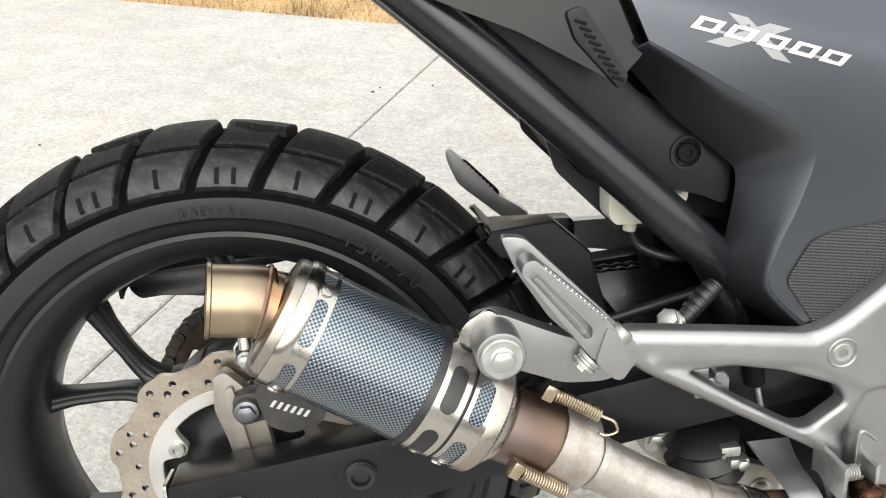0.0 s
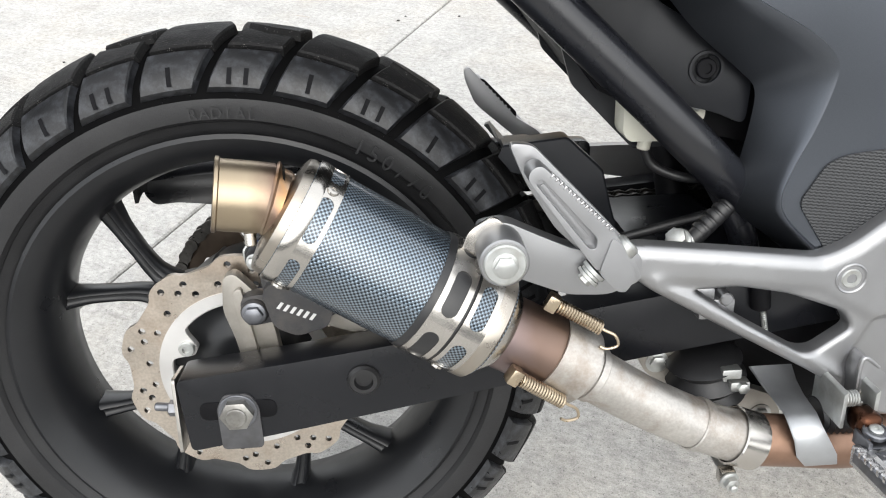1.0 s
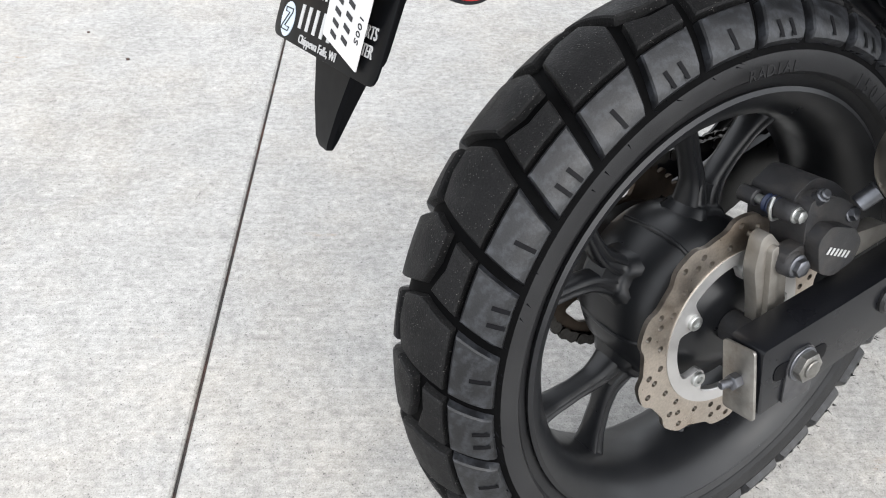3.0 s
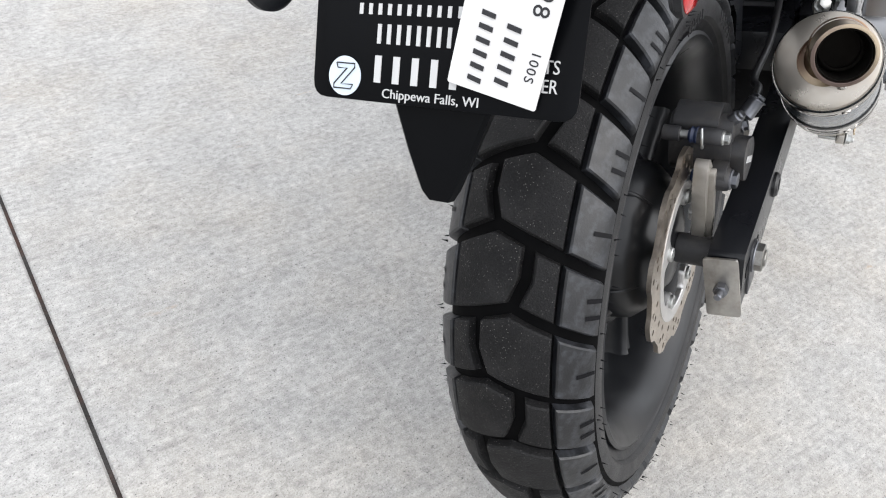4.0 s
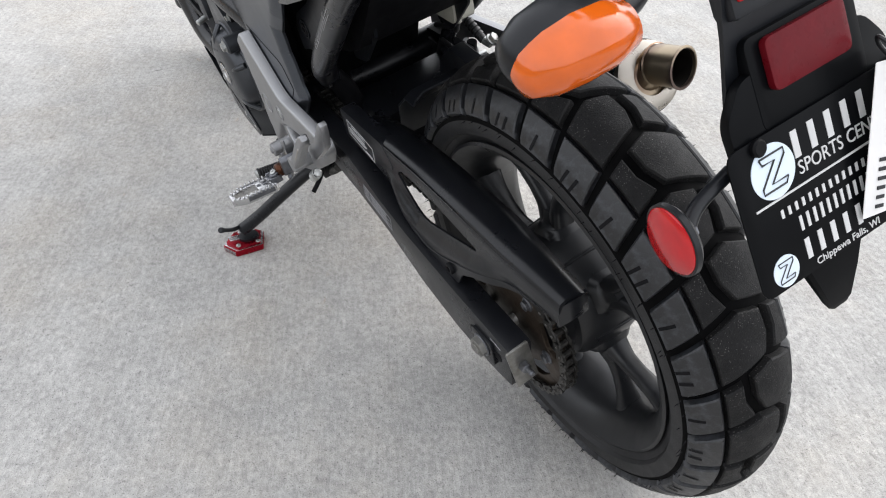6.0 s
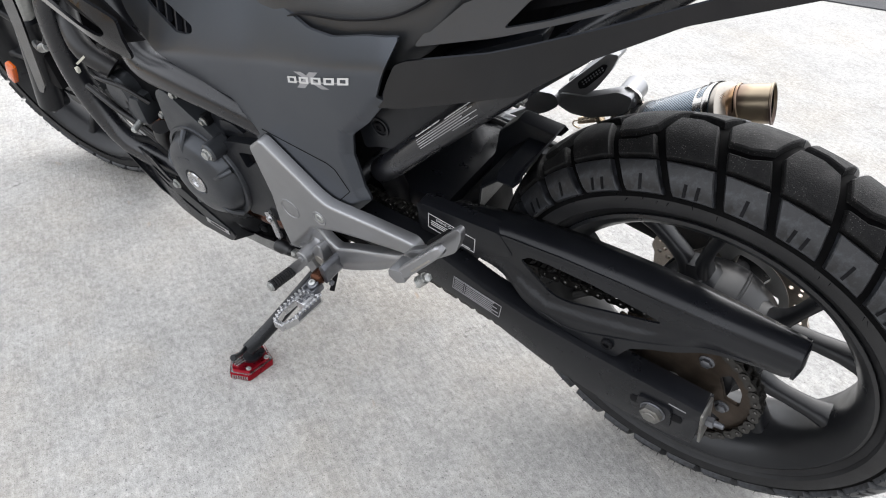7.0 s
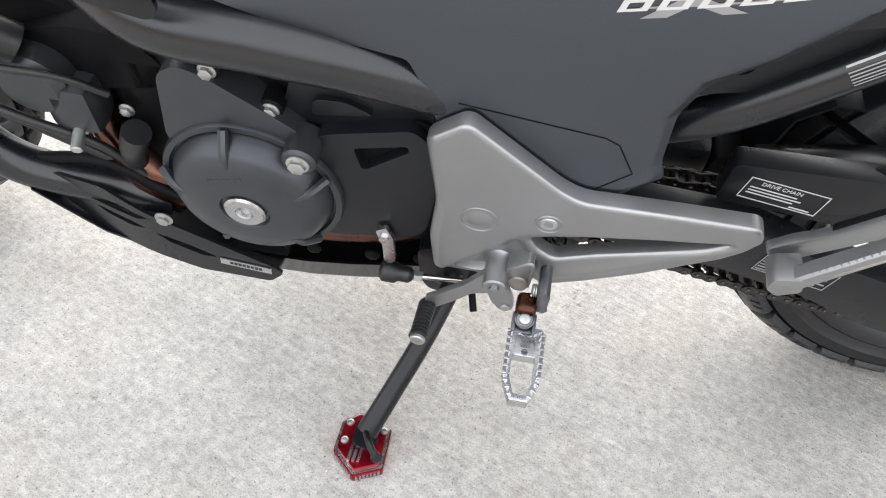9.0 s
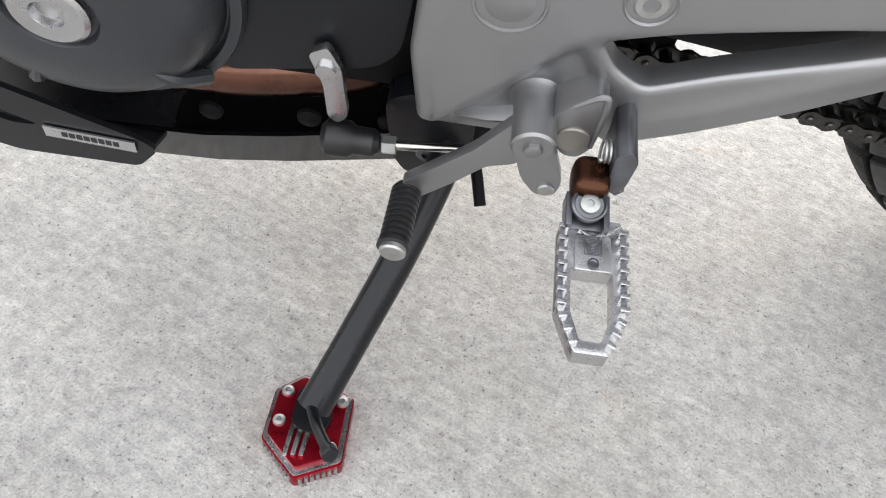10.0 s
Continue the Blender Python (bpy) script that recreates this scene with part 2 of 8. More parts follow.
seat_vinyl = mat("black_seat_vinyl", (0.012, 0.013, 0.015), 0.38, var=0.1, vscale=6, bump=0.35, bscale=700, spec=0.6)
engine_grey = mat("charcoal_engine_paint", (0.052, 0.056, 0.063), 0.36, 0.6, var=0.12, vscale=8, bump=0.2, bscale=600, dirt=(0.09, 0.088, 0.085), dirt_amount=0.25, spec=0.6)
cast_silver = mat("silver_cast_paint", (0.32, 0.322, 0.33), 0.40, 0.9, var=0.06, vscale=8, bump=0.06, bscale=900, rvar=0.06, dirt=(0.28, 0.27, 0.26), dirt_amount=0.3)
bare_alloy = mat("bare_machined_alloy", (0.56, 0.56, 0.565), 0.26, 1.0, var=0.12, vscale=20, rvar=0.1, bump=0.1, bscale=700)
stainless = mat("stainless_steel", (0.48, 0.46, 0.43), 0.22, 1.0, var=0.12, vscale=15, rvar=0.1)
worn_steel = mat("weathered_steel_pipe", (0.45, 0.43, 0.405), 0.44, 0.85, var=0.16, vscale=18, rvar=0.14, grain=0.08, gscale=420, bump=0.12, bscale=300, dirt=(0.24, 0.185, 0.14), dirt_amount=0.75, dscale=26)
zinc = mat("zinc_plated_steel", (0.46, 0.47, 0.46), 0.42, 0.9, var=0.15, vscale=40, rvar=0.1, dirt=(0.2, 0.17, 0.13), dirt_amount=0.4, dscale=60)
brown_steel = mat("browned_sprocket_steel", (0.072, 0.055, 0.042), 0.42, 0.8, var=0.3, vscale=40, rvar=0.1, dirt=(0.05, 0.035, 0.025), dirt_amount=0.6, dscale=50)
chain_steel = mat("oily_chain_steel", (0.085, 0.082, 0.078), 0.38, 1.0, var=0.25, vscale=90, rvar=0.12, dirt=(0.03, 0.028, 0.025), dirt_amount=0.8, dscale=120)
disc_steel = mat("brake_disc_steel", (0.50, 0.445, 0.385), 0.34, 1.0, var=0.1, vscale=25, rvar=0.08, grain=0.1, gscale=400, dirt=(0.34, 0.25, 0.18), dirt_amount=0.5, dscale=18)
disc_light = mat("pale_disc_carrier", (0.62, 0.61, 0.60), 0.4, 0.85, var=0.08, vscale=20)
bronze = mat("bronze_anodised_alloy", (0.075, 0.034, 0.021), 0.3, 1.0, var=0.15, vscale=25, rvar=0.08)
brown_pipe = mat("dull_brown_pipe", (0.25, 0.155, 0.11), 0.44, 0.85, var=0.15, vscale=14, rvar=0.1, dirt=(0.12, 0.075, 0.055), dirt_amount=0.4, dscale=20)
shield_alloy = mat("pale_sheet_alloy", (0.40, 0.41, 0.425), 0.45, 0.9, var=0.08, vscale=20, rvar=0.08, dirt=(0.32, 0.32, 0.32), dirt_amount=0.3, dscale=25)
header_pipe = mat("heat_browned_header", (0.15, 0.075, 0.055), 0.28, 1.0, var=0.3, vscale=14, dirt=(0.04, 0.03, 0.03), dirt_amount=0.7)
red_alloy = mat("red_anodised_alloy", (0.31, 0.006, 0.018), 0.3, 0.85, var=0.1, vscale=30, rvar=0.08)
red_lens = mat("red_reflector_plastic", (0.42, 0.006, 0.010), 0.16, var=0.12, vscale=60, coat=0.25)
dim_red_lens = mat("dark_red_reflector_plastic", (0.10, 0.004, 0.008), 0.3, var=0.12, vscale=60, spec=0.12)
amber_lens = mat("amber_lens_plastic", (0.58, 0.10, 0.006), 0.14, var=0.1, vscale=50, coat=0.3)
spring_steel = mat("brassy_spring_steel", (0.46, 0.38, 0.28), 0.3, 1.0, var=0.15, vscale=60)
white_plastic = mat("milky_reservoir_plastic", (0.50, 0.49, 0.42), 0.4, var=0.08, vscale=20)
white_print = mat("white_print", (0.54, 0.54, 0.535), 0.5, var=0.04, vscale=30)
grey_print = mat("silver_grey_print", (0.30, 0.30, 0.31), 0.4, 0.3, var=0.04, vscale=30)
plate_black = mat("black_plate_plastic", (0.0026, 0.0029, 0.0036), 0.36, var=0.1, vscale=12, rvar=0.06, spec=0.07)
pale_blue = mat("pale_blue_print", (0.62, 0.70, 0.78), 0.5, var=0.04, vscale=30)
paper = mat("white_card_tag", (0.70, 0.69, 0.68), 0.7, var=0.04, vscale=20, bump=0.1, bscale=500)
ink = mat("black_marker_ink", (0.015, 0.015, 0.018), 0.6)
hose = mat("black_hose_rubber", (0.011, 0.011, 0.012), 0.42, var=0.2, vscale=30)
blue_seal = mat("blue_rubber", (0.012, 0.022, 0.06), 0.45)
worn_plate = mat("dull_end_plate_steel", (0.40, 0.385, 0.36), 0.42, 0.95, var=0.2, vscale=40, rvar=0.12, dirt=(0.18, 0.15, 0.12), dirt_amount=0.5, dscale=45)
dark_plate = mat("darkened_plate_steel", (0.10, 0.10, 0.105), 0.45, 0.7, var=0.25, vscale=40, rvar=0.1, dirt=(0.05, 0.045, 0.04), dirt_amount=0.5, dscale=60)
worn_nut = mat("tarnished_nut_steel", (0.27, 0.265, 0.25), 0.40, 0.9, var=0.25, vscale=50, rvar=0.1, dirt=(0.10, 0.085, 0.07), dirt_amount=0.6, dscale=60)
tan_alloy = mat("dull_cast_alloy", (0.36, 0.34, 0.31), 0.5, 0.8, var=0.2, vscale=25, dirt=(0.15, 0.13, 0.10), dirt_amount=0.5)
tip_steel = tinted_steel("straw_tinted_tip", [(0.0, (0.16, 0.12, 0.105)), (0.14, (0.35, 0.285, 0.205)), (0.5, (0.38, 0.31, 0.22)), (0.74, (0.22, 0.15, 0.115)), (0.86, (0.40, 0.235, 0.12)), (1.0, (0.36, 0.30, 0.25))], 0.38, "X", 0.02, 0.085)
collar_steel = tinted_steel("violet_tinted_collar", [(0.0, (0.20, 0.155, 0.15)), (0.3, (0.17, 0.12, 0.10)), (0.75, (0.20, 0.14, 0.11)), (1.0, (0.16, 0.125, 0.11))], 0.44, "X", 0.24, 0.30)


# ---- mesh helpers ----
def finish(bm, smooth=40):
    bmesh.ops.remove_doubles(bm, verts=bm.verts, dist=1e-6)
    bmesh.ops.recalc_face_normals(bm, faces=bm.faces)
    return bm


def part(name, bm, material, parent, label="", smooth=38, m=None):
    """Links a bmesh as one mesh object under a thing or under a part."""
    me = bpy.data.meshes.new(name)
    bm.to_mesh(me)
    bm.free()
    me.materials.append(material)
    me.shade_smooth()
    me.set_sharp_from_angle(angle=radians(smooth))
    ob = new(name, me)
    if parent:
        ob.parent = parent
    if m is not None:
        ob.matrix_local = m
    if label:
        tagged(ob, label)
    return ob


def shared(name, me, parent, m):
    """One more object on a mesh that is already there."""
    ob = new(name, me)
    ob.parent = parent
    ob.matrix_local = m
    return ob


def frame_at(p, d):
    """A matrix that carries +z onto the direction d at the point p."""
    return Matrix.Translation(p) @ Vector(d).to_track_quat("Z", "Y").to_matrix().to_4x4()


def moved(bm, m):
    bmesh.ops.transform(bm, matrix=m, verts=bm.verts)
    return bm


def mirror(bm):
    for v in bm.verts:
        v.co.y = -v.co.y
    bmesh.ops.reverse_faces(bm, faces=bm.faces)
    return bm


def merged(*bms):
    out = bmesh.new()
    for b in bms:
        me = bpy.data.meshes.new("piece")
        b.to_mesh(me)
        b.free()
        out.from_mesh(me)
        bpy.data.meshes.remove(me)
    return out


def turned(profile, n=32, closed=False, cap=True):
    """Profile of (radius, z) turned about z; open ends on the axis are capped."""
    bm = bmesh.new()
    rings = []
    for k in range(n):
        a = 2 * math.pi * k / n
        rings.append([bm.verts.new((r * math.cos(a), r * math.sin(a), z)) for r, z in profile])
    m = len(profile)
    for k in range(n):
        p, q = rings[k], rings[(k + 1) % n]
        for j in range(m if closed else m - 1):
            i = (j + 1) % m
            bm.faces.new((p[j], q[j], q[i], p[i]))
    if not closed and cap:
        for j in (0, m - 1):
            if profile[j][0] > 1e-6:
                bm.faces.new([r[j] for r in rings])
    bmesh.ops.remove_doubles(bm, verts=bm.verts, dist=1e-7)
    bmesh.ops.recalc_face_normals(bm, faces=bm.faces)
    return bm


def rod(p, q, r, r2=None, n=20, edge=0.0012):
    """A round bar with eased ends."""
    p, q = Vector(p), Vector(q)
    h = (q - p).length
    r2 = r if r2 is None else r2
    e = min(edge, r * 0.4, r2 * 0.4, h * 0.3)
    return moved(turned([(r - e, 0), (r, e), (r2, h - e), (r2 - e, h)], n), frame_at(p, q - p))


def pipe(p, q, r, wall, n=40, r2=None):
    """An open tube with wall thickness."""
    p, q = Vector(p), Vector(q)
    h = (q - p).length
    r2 = r if r2 is None else r2
    return moved(turned([(r, 0), (r2, h), (r2 - wall, h), (r - wall, 0)], n, True), frame_at(p, q - p))


def curve_points(pts, per=8):
    """Points along a smooth curve through pts."""
    pts = [Vector(p) for p in pts]
    ext = [2 * pts[0] - pts[1], *pts, 2 * pts[-1] - pts[-2]]
    out = []
    for k in range(1, len(ext) - 2):
        a, b, c, d = ext[k - 1 : k + 3]
        for j in range(per):
            t = j / per
            out.append(0.5 * (2 * b + (c - a) * t + (2 * a - 5 * b + 4 * c - d) * t * t + (3 * b - a - 3 * c + d) * t ** 3))
    return out + [pts[-1]]


def tube(pts, radius, n=14, per=8, smooth=True):
    """A bar of round section along a curve; radius may be a list, one for each point given."""
    path = curve_points(pts, per) if smooth and len(pts) > 2 else [Vector(p) for p in pts]
    if isinstance(radius, (int, float)):
        rad = [radius] * len(path)
    else:
        rad = [float(np.interp(k / (len(path) - 1), np.linspace(0, 1, len(radius)), radius)) for k in range(len(path))]
    bm = bmesh.new()
    u = (path[1] - path[0]).orthogonal().normalized()
    rings = []
    for k, p in enumerate(path):
        d = (path[min(k + 1, len(path) - 1)] - path[max(k - 1, 0)]).normalized()
        u = (u - d * u.dot(d)).normalized()
        v = d.cross(u)
        rings.append([bm.verts.new(p + rad[k] * (math.cos(2 * math.pi * j / n) * u + math.sin(2 * math.pi * j / n) * v)) for j in range(n)])
    for p, q in zip(rings, rings[1:]):
        for j in range(n):
            bm.faces.new((p[j], p[(j + 1) % n], q[(j + 1) % n], q[j]))
    bm.faces.new(rings[0])
    bm.faces.new(rings[-1])
    return finish(bm)


def rounded(poly, r, n=4):
    """The polygon with its corners rounded by about r."""
    out = []
    for k, b in enumerate(poly):
        a, c = Vector(poly[k - 1]), Vector(poly[(k + 1) % len(poly)])
        b = Vector(b)
        ra = min(r, (a - b).length * 0.45, (c - b).length * 0.45)
        s, e = b + (a - b).normalized() * ra, b + (c - b).normalized() * ra
        for j in range(n + 1):
            t = j / n
            out.append(tuple((1 - t) ** 2 * s + 2 * t * (1 - t) * b + t * t * e))
    return out


def ellipse(cx, cz, rx, rz=None, n=20, turn=0.0):
    rz = rx if rz is None else rz
    c, s = math.cos(turn), math.sin(turn)
    return [(cx + rx * math.cos(a) * c - rz * math.sin(a) * s, cz + rx * math.cos(a) * s + rz * math.sin(a) * c) for a in (2 * math.pi * k / n for k in range(n))]


def sheet(poly, holes=()):
    """A flat face in the x, z plane, with holes."""
    bm = bmesh.new()
    for loop in (poly, *holes):
        vs = [bm.verts.new((x, 0, z)) for x, z in loop]
        for a, b in zip(vs, vs[1:] + vs[:1]):
            bm.edges.new((a, b))
    bmesh.ops.triangle_fill(bm, use_beauty=True, use_dissolve=False, edges=bm.edges)
    return bm


def bevelled(bm, offset, seg=2, angle=40):
    edges = [e for e in bm.edges if len(e.link_faces) == 2 and e.calc_face_angle(0) > radians(angle)]
    if offset and edges:
        bmesh.ops.bevel(bm, geom=edges, offset=offset, segments=seg, profile=0.6, affect="EDGES", clamp_overlap=True)
    return bm


def slab(poly, y0, y1, bevel=0.0015, holes=(), seg=2):
    """A plate of that side outline between y0 and y1, its edges eased."""
    bm = sheet(poly, holes)
    got = bmesh.ops.extrude_face_region(bm, geom=bm.faces[:])
    for v in got["geom"]:
        if isinstance(v, bmesh.types.BMVert):
            v.co.y = y1
    tops = {v for v in got["geom"] if isinstance(v, bmesh.types.BMVert)}
    for v in bm.verts:
        if v not in tops:
            v.co.y = y0
    bmesh.ops.recalc_face_normals(bm, faces=bm.faces)
    return bevelled(bm, bevel, seg)


def block(c, size, bevel=0.003, m=None, seg=2):
    bm = bmesh.new()
    bmesh.ops.create_cube(bm, size=1.0)
    for v in bm.verts:
        v.co = Vector((v.co.x * size[0], v.co.y * size[1], v.co.z * size[2]))
    bevelled(bm, bevel, seg)
    return moved(bm, Matrix.Translation(c) @ (m if m is not None else Matrix()))


def panel(poly, depth_at, thick=0.003, step=0.02, holes=()):
    """A thin moulded skin of that side outline, bowed to y = depth_at(x, z)."""
    bm = sheet(poly, holes)
    xs, zs = [v.co.x for v in bm.verts], [v.co.z for v in bm.verts]
    for axis, lo, hi in ((0, min(xs), max(xs)), (2, min(zs), max(zs))):
        no = Vector((1, 0, 0)) if axis == 0 else Vector((0, 0, 1))
        k = lo + step
        while k < hi - 1e-4:
            bmesh.ops.bisect_plane(bm, geom=bm.verts[:] + bm.edges[:] + bm.faces[:], plane_co=no * k, plane_no=no, dist=1e-6)
            k += step
    got = bmesh.ops.extrude_face_region(bm, geom=bm.faces[:])
    inner = {v for v in got["geom"] if isinstance(v, bmesh.types.BMVert)}
    for v in bm.verts:
        y = depth_at(v.co.x, v.co.z)
        v.co.y = y - (thick if v in inner else 0)
    bmesh.ops.recalc_face_normals(bm, faces=bm.faces)
    return bm


def loft(rings, closed=True):
    """A skin through rings of points, capped at both ends."""
    bm = bmesh.new()
    vr = [[bm.verts.new(p) for p in ring] for ring in rings]
    n = len(rings[0])
    for p, q in zip(vr, vr[1:]):
        for j in range(n if closed else n - 1):
            bm.faces.new((p[j], p[(j + 1) % n], q[(j + 1) % n], q[j]))
    if closed:
        bm.faces.new(vr[0])
        bm.faces.new(vr[-1])
    return finish(bm)


def hex_head(p, d, r, h, flange=0.0, n=6):
    """A hexagon head on a flange, standing along d from p."""
    bits = []
    if flange:
        bits.append(turned([(flange, 0), (flange, h * 0.18), (flange * 0.86, h * 0.3), (0, h * 0.3)], 28))
    e = h * 0.12
    bits.append(turned([(r, 0), (r, h - e), (r - e * 1.6, h), (0, h)], n))
    return moved(merged(*bits), frame_at(p, d))


def socket_head(p, d, r, h):
    """A round cap screw with a six-sided socket."""
    k = r * 0.5
    bm = turned([(r, 0), (r, h * 0.75), (r * 0.88, h), (k, h), (k, h * 0.5), (0, h * 0.5)], 24)
    return moved(bm, frame_at(p, d))


def coil(p, q, radius, wire, turns, n=6):
    p, q = Vector(p), Vector(q)
    m = frame_at(p, q - p)
    h = (q - p).length
    k = int(turns * 12)
    pts = [m @ Vector((radius * math.cos(2 * math.pi * turns * j / k), radius * math.sin(2 * math.pi * turns * j / k), h * j / k)) for j in range(k + 1)]
    return tube(pts, wire, n, smooth=False)


def text_mesh(body, size, depth=0.0004):
    """Letters in the built-in font, in the x, y plane, centred; returned as a bmesh."""
    cu = bpy.data.curves.new("letters", "FONT")
    cu.body, cu.size, cu.align_x, cu.align_y, cu.extrude, cu.resolution_u = body, size, "CENTER", "CENTER", depth, 3
    ob = bpy.data.objects.new("letters", cu)
    me = bpy.data.meshes.new_from_object(ob)
    bm = bmesh.new()
    bm.from_mesh(me)
    bpy.data.objects.remove(ob)
    bpy.data.meshes.remove(me)
    bpy.data.curves.remove(cu)
    return bm


def bars(rects, depth=0.0006, slant=0.0):
    """Printed bars (x, y, width, height) in the x, y plane."""
    bm = bmesh.new()
    for x, y, w, h in rects:
        lo = [bm.verts.new((x + dx * w + slant * (dy * h), y + dy * h, 0)) for dx, dy in ((0, 0), (1, 0), (1, 1), (0, 1))]
        hi = [bm.verts.new(v.co + Vector((0, 0, depth))) for v in lo]
        bm.faces.new(hi)
        bm.faces.new(lo[::-1])
        for j in range(4):
            bm.faces.new((lo[j], lo[(j + 1) % 4], hi[(j + 1) % 4], hi[j]))
    return bm


def plane_frame(origin, right, up):
    """A matrix that carries x, y onto right, up at the origin."""
    x = Vector(right).normalized()
    z = x.cross(Vector(up)).normalized()
    y = z.cross(x)
    return Matrix.Translation(origin) @ Matrix((x, y, z)).transposed().to_4x4()


# ---- ground: concrete slabs with a sawn joint, dry grass beyond their edge ----
ALONG, ACROSS = Vector((0.4586, 0.8887, 0)), Vector((0.8887, -0.4586, 0))
JOINT, EDGE, JW = -0.556, 2.27, 0.0028


def build_ground():
    g = bmesh.new()
    bmesh.ops.create_grid(g, x_segments=1, y_segments=1, size=1500)
    moved(g, Matrix.Translation((0, 0, -0.06)))
    tagged(part("ground", g, far_grass, None), "dull dry grassland beyond the concrete", "ground", kind="structure")

    def at(u, v, z):
        return ALONG * u + ACROSS * v + Vector((0, 0, z))

    vg = bmesh.new()
    vg.faces.new([vg.verts.new(at(u, v, -0.052)) for u, v in ((EDGE - 0.2, -22), (EDGE - 0.2, 22), (EDGE + 1.3, 22), (EDGE + 1.3, -22))])
    bmesh.ops.recalc_face_normals(vg, faces=vg.faces)
    tagged(part("verge", vg, dry_grass, None), "straw-coloured dry grass verge", "verge", kind="structure")
    cuts = [JOINT + 3.6 * k for k in range(-6, 7)]
    bm = bmesh.new()
    for v0, v1 in zip(cuts, cuts[1:]):
        a, b, e = v0 + JW, v1 - JW, 0.003
        prof = [(a, -0.12), (a, -0.004), (a + e, 0.0), (b - e, 0.0), (b, -0.004), (b, -0.12)]
        near, far = [[bm.verts.new(at(u, v, z)) for v, z in prof] for u in (-24.0, EDGE)]
        for j in range(len(prof) - 1):
            bm.faces.new((near[j], near[j + 1], far[j + 1], far[j]))
        bm.faces.new(far)
        bm.faces.new(near)
    bmesh.ops.recalc_face_normals(bm, faces=bm.faces)
    tagged(part("pavement", bm, concrete, None, smooth=20), "pale broom-finished concrete slabs", "pavement", kind="structure")
    gm = bmesh.new()
    for v in cuts:
        vs = [gm.verts.new(at(u, v + s * 0.006, -0.009)) for u, s in ((-24, -1), (-24, 1), (EDGE, 1), (EDGE, -1))]
        lo = [gm.verts.new(w.co - Vector((0, 0, 0.02))) for w in vs]
        gm.faces.new(vs)
        for j in range(4):
            gm.faces.new((vs[j], lo[j], lo[(j + 1) % 4], vs[(j + 1) % 4]))
    bmesh.ops.recalc_face_normals(gm, faces=gm.faces)
    tagged(part("pavement_joint", gm, groove_fill, None), "dark gritty joint between concrete slabs", "joint", kind="structure")
    # Unseen dark ring, added so that low reflections meet a darker horizon.
    tb = bmesh.new()
    trng = random.Random(9)
    lo, hi = [], []
    for k in range(180):
        a = 2 * math.pi * k / 180
        r = 34 + trng.uniform(-1.5, 1.5)
        lo.append(tb.verts.new((r * math.cos(a), r * math.sin(a), -0.2)))
        hi.append(tb.verts.new((r * math.cos(a), r * math.sin(a), 2.2 + 0.5 * math.sin(5 * a) + trng.uniform(-0.4, 0.4))))
    for k in range(180):
        q = (k + 1) % 180
        tb.faces.new((lo[k], lo[q], hi[q], hi[k]))
    tagged(part("backdrop", tb, unseen_trees, None), "unseen far treeline added to darken horizon reflections", "treeline", kind="structure")
    # asphalt beyond the slabs on its right
    rb = bmesh.new()
    edge = [(x, -2.97 + 0.14 * (x - 0.25)) for x in (-14.0, 14.0)]
    lo, hi = [[rb.verts.new((x, y, z)) for x, y in edge + [(14.0, -14.0), (-14.0, -14.0)]] for z in (-0.002, 0.006)]
    rb.faces.new(hi)
    for k in range(4):
        rb.faces.new((lo[k], lo[(k + 1) % 4], hi[(k + 1) % 4], hi[k]))
    bmesh.ops.recalc_face_normals(rb, faces=rb.faces)
    tagged(part("road", rb, asphalt, None), "dark asphalt lane beside the concrete", "road", kind="structure")
    rng = random.Random(4)
    gb = bmesh.new()
    for k in range(5200):
        u, v = EDGE + 0.01 + abs(rng.gauss(0, 0.5)), rng.uniform(-4.0, 3.0)
        p = at(u, v, -0.06)
        h, w = rng.uniform(0.03, 0.1), rng.uniform(0.002, 0.004)
        d = Vector((rng.gauss(0, 1), rng.gauss(0, 1), 0)).normalized()
        tip = p + d * h * rng.uniform(0.3, 1.1) + Vector((0, 0, h))
        s = d.cross(Vector((0, 0, 1))) * w
        gb.faces.new([gb.verts.new(q) for q in (p - s, p + s, tip)])
    tagged(part("dry_grass", gb, dry_grass, None), "tufts of dry straw-coloured grass along the slab's edge", "grass", kind="stuff")
    sb = bmesh.new()
    for k in range(6):
        u, v = rng.uniform(-0.5, 2.2), rng.uniform(-1.6, 1.6)
        r = rng.uniform(0.003, 0.007)
        c = at(1.55 + rng.gauss(0, 0.35), -1.0 + rng.gauss(0, 0.35), r * 0.5) if k < 6 else at(u, v, r * 0.4)
        ico = bmesh.new()
        bmesh.ops.create_icosphere(ico, subdivisions=1, radius=r)
        for w in ico.verts:
            w.co = Vector((w.co.x * rng.uniform(0.8, 1.5), w.co.y * rng.uniform(0.7, 1.2), w.co.z * 0.6)) + c
        sb = merged(sb, ico)
    tagged(part("soil_crumbs", sb, groove_fill, None), "small dark crumbs of soil on the concrete", "crumbs", kind="stuff")


build_ground()

# ---- the motorcycle, built in its own frame: x ahead, y to its left, z up; it leans on its stand ----
LEAN, Y0, AX = 15.0, -0.1005, 0.3235
bike = new("motorcycle")
bike.matrix_world = pose(0, Y0, 0, -LEAN)
BIKE_INV = bike.matrix_world.inverted()
tagged(bike, "black adventure motorcycle leaning on its side stand on concrete", "motorcycle")
RIGHT, LEFT = Vector((0, -1, 0)), Vector((0, 1, 0))


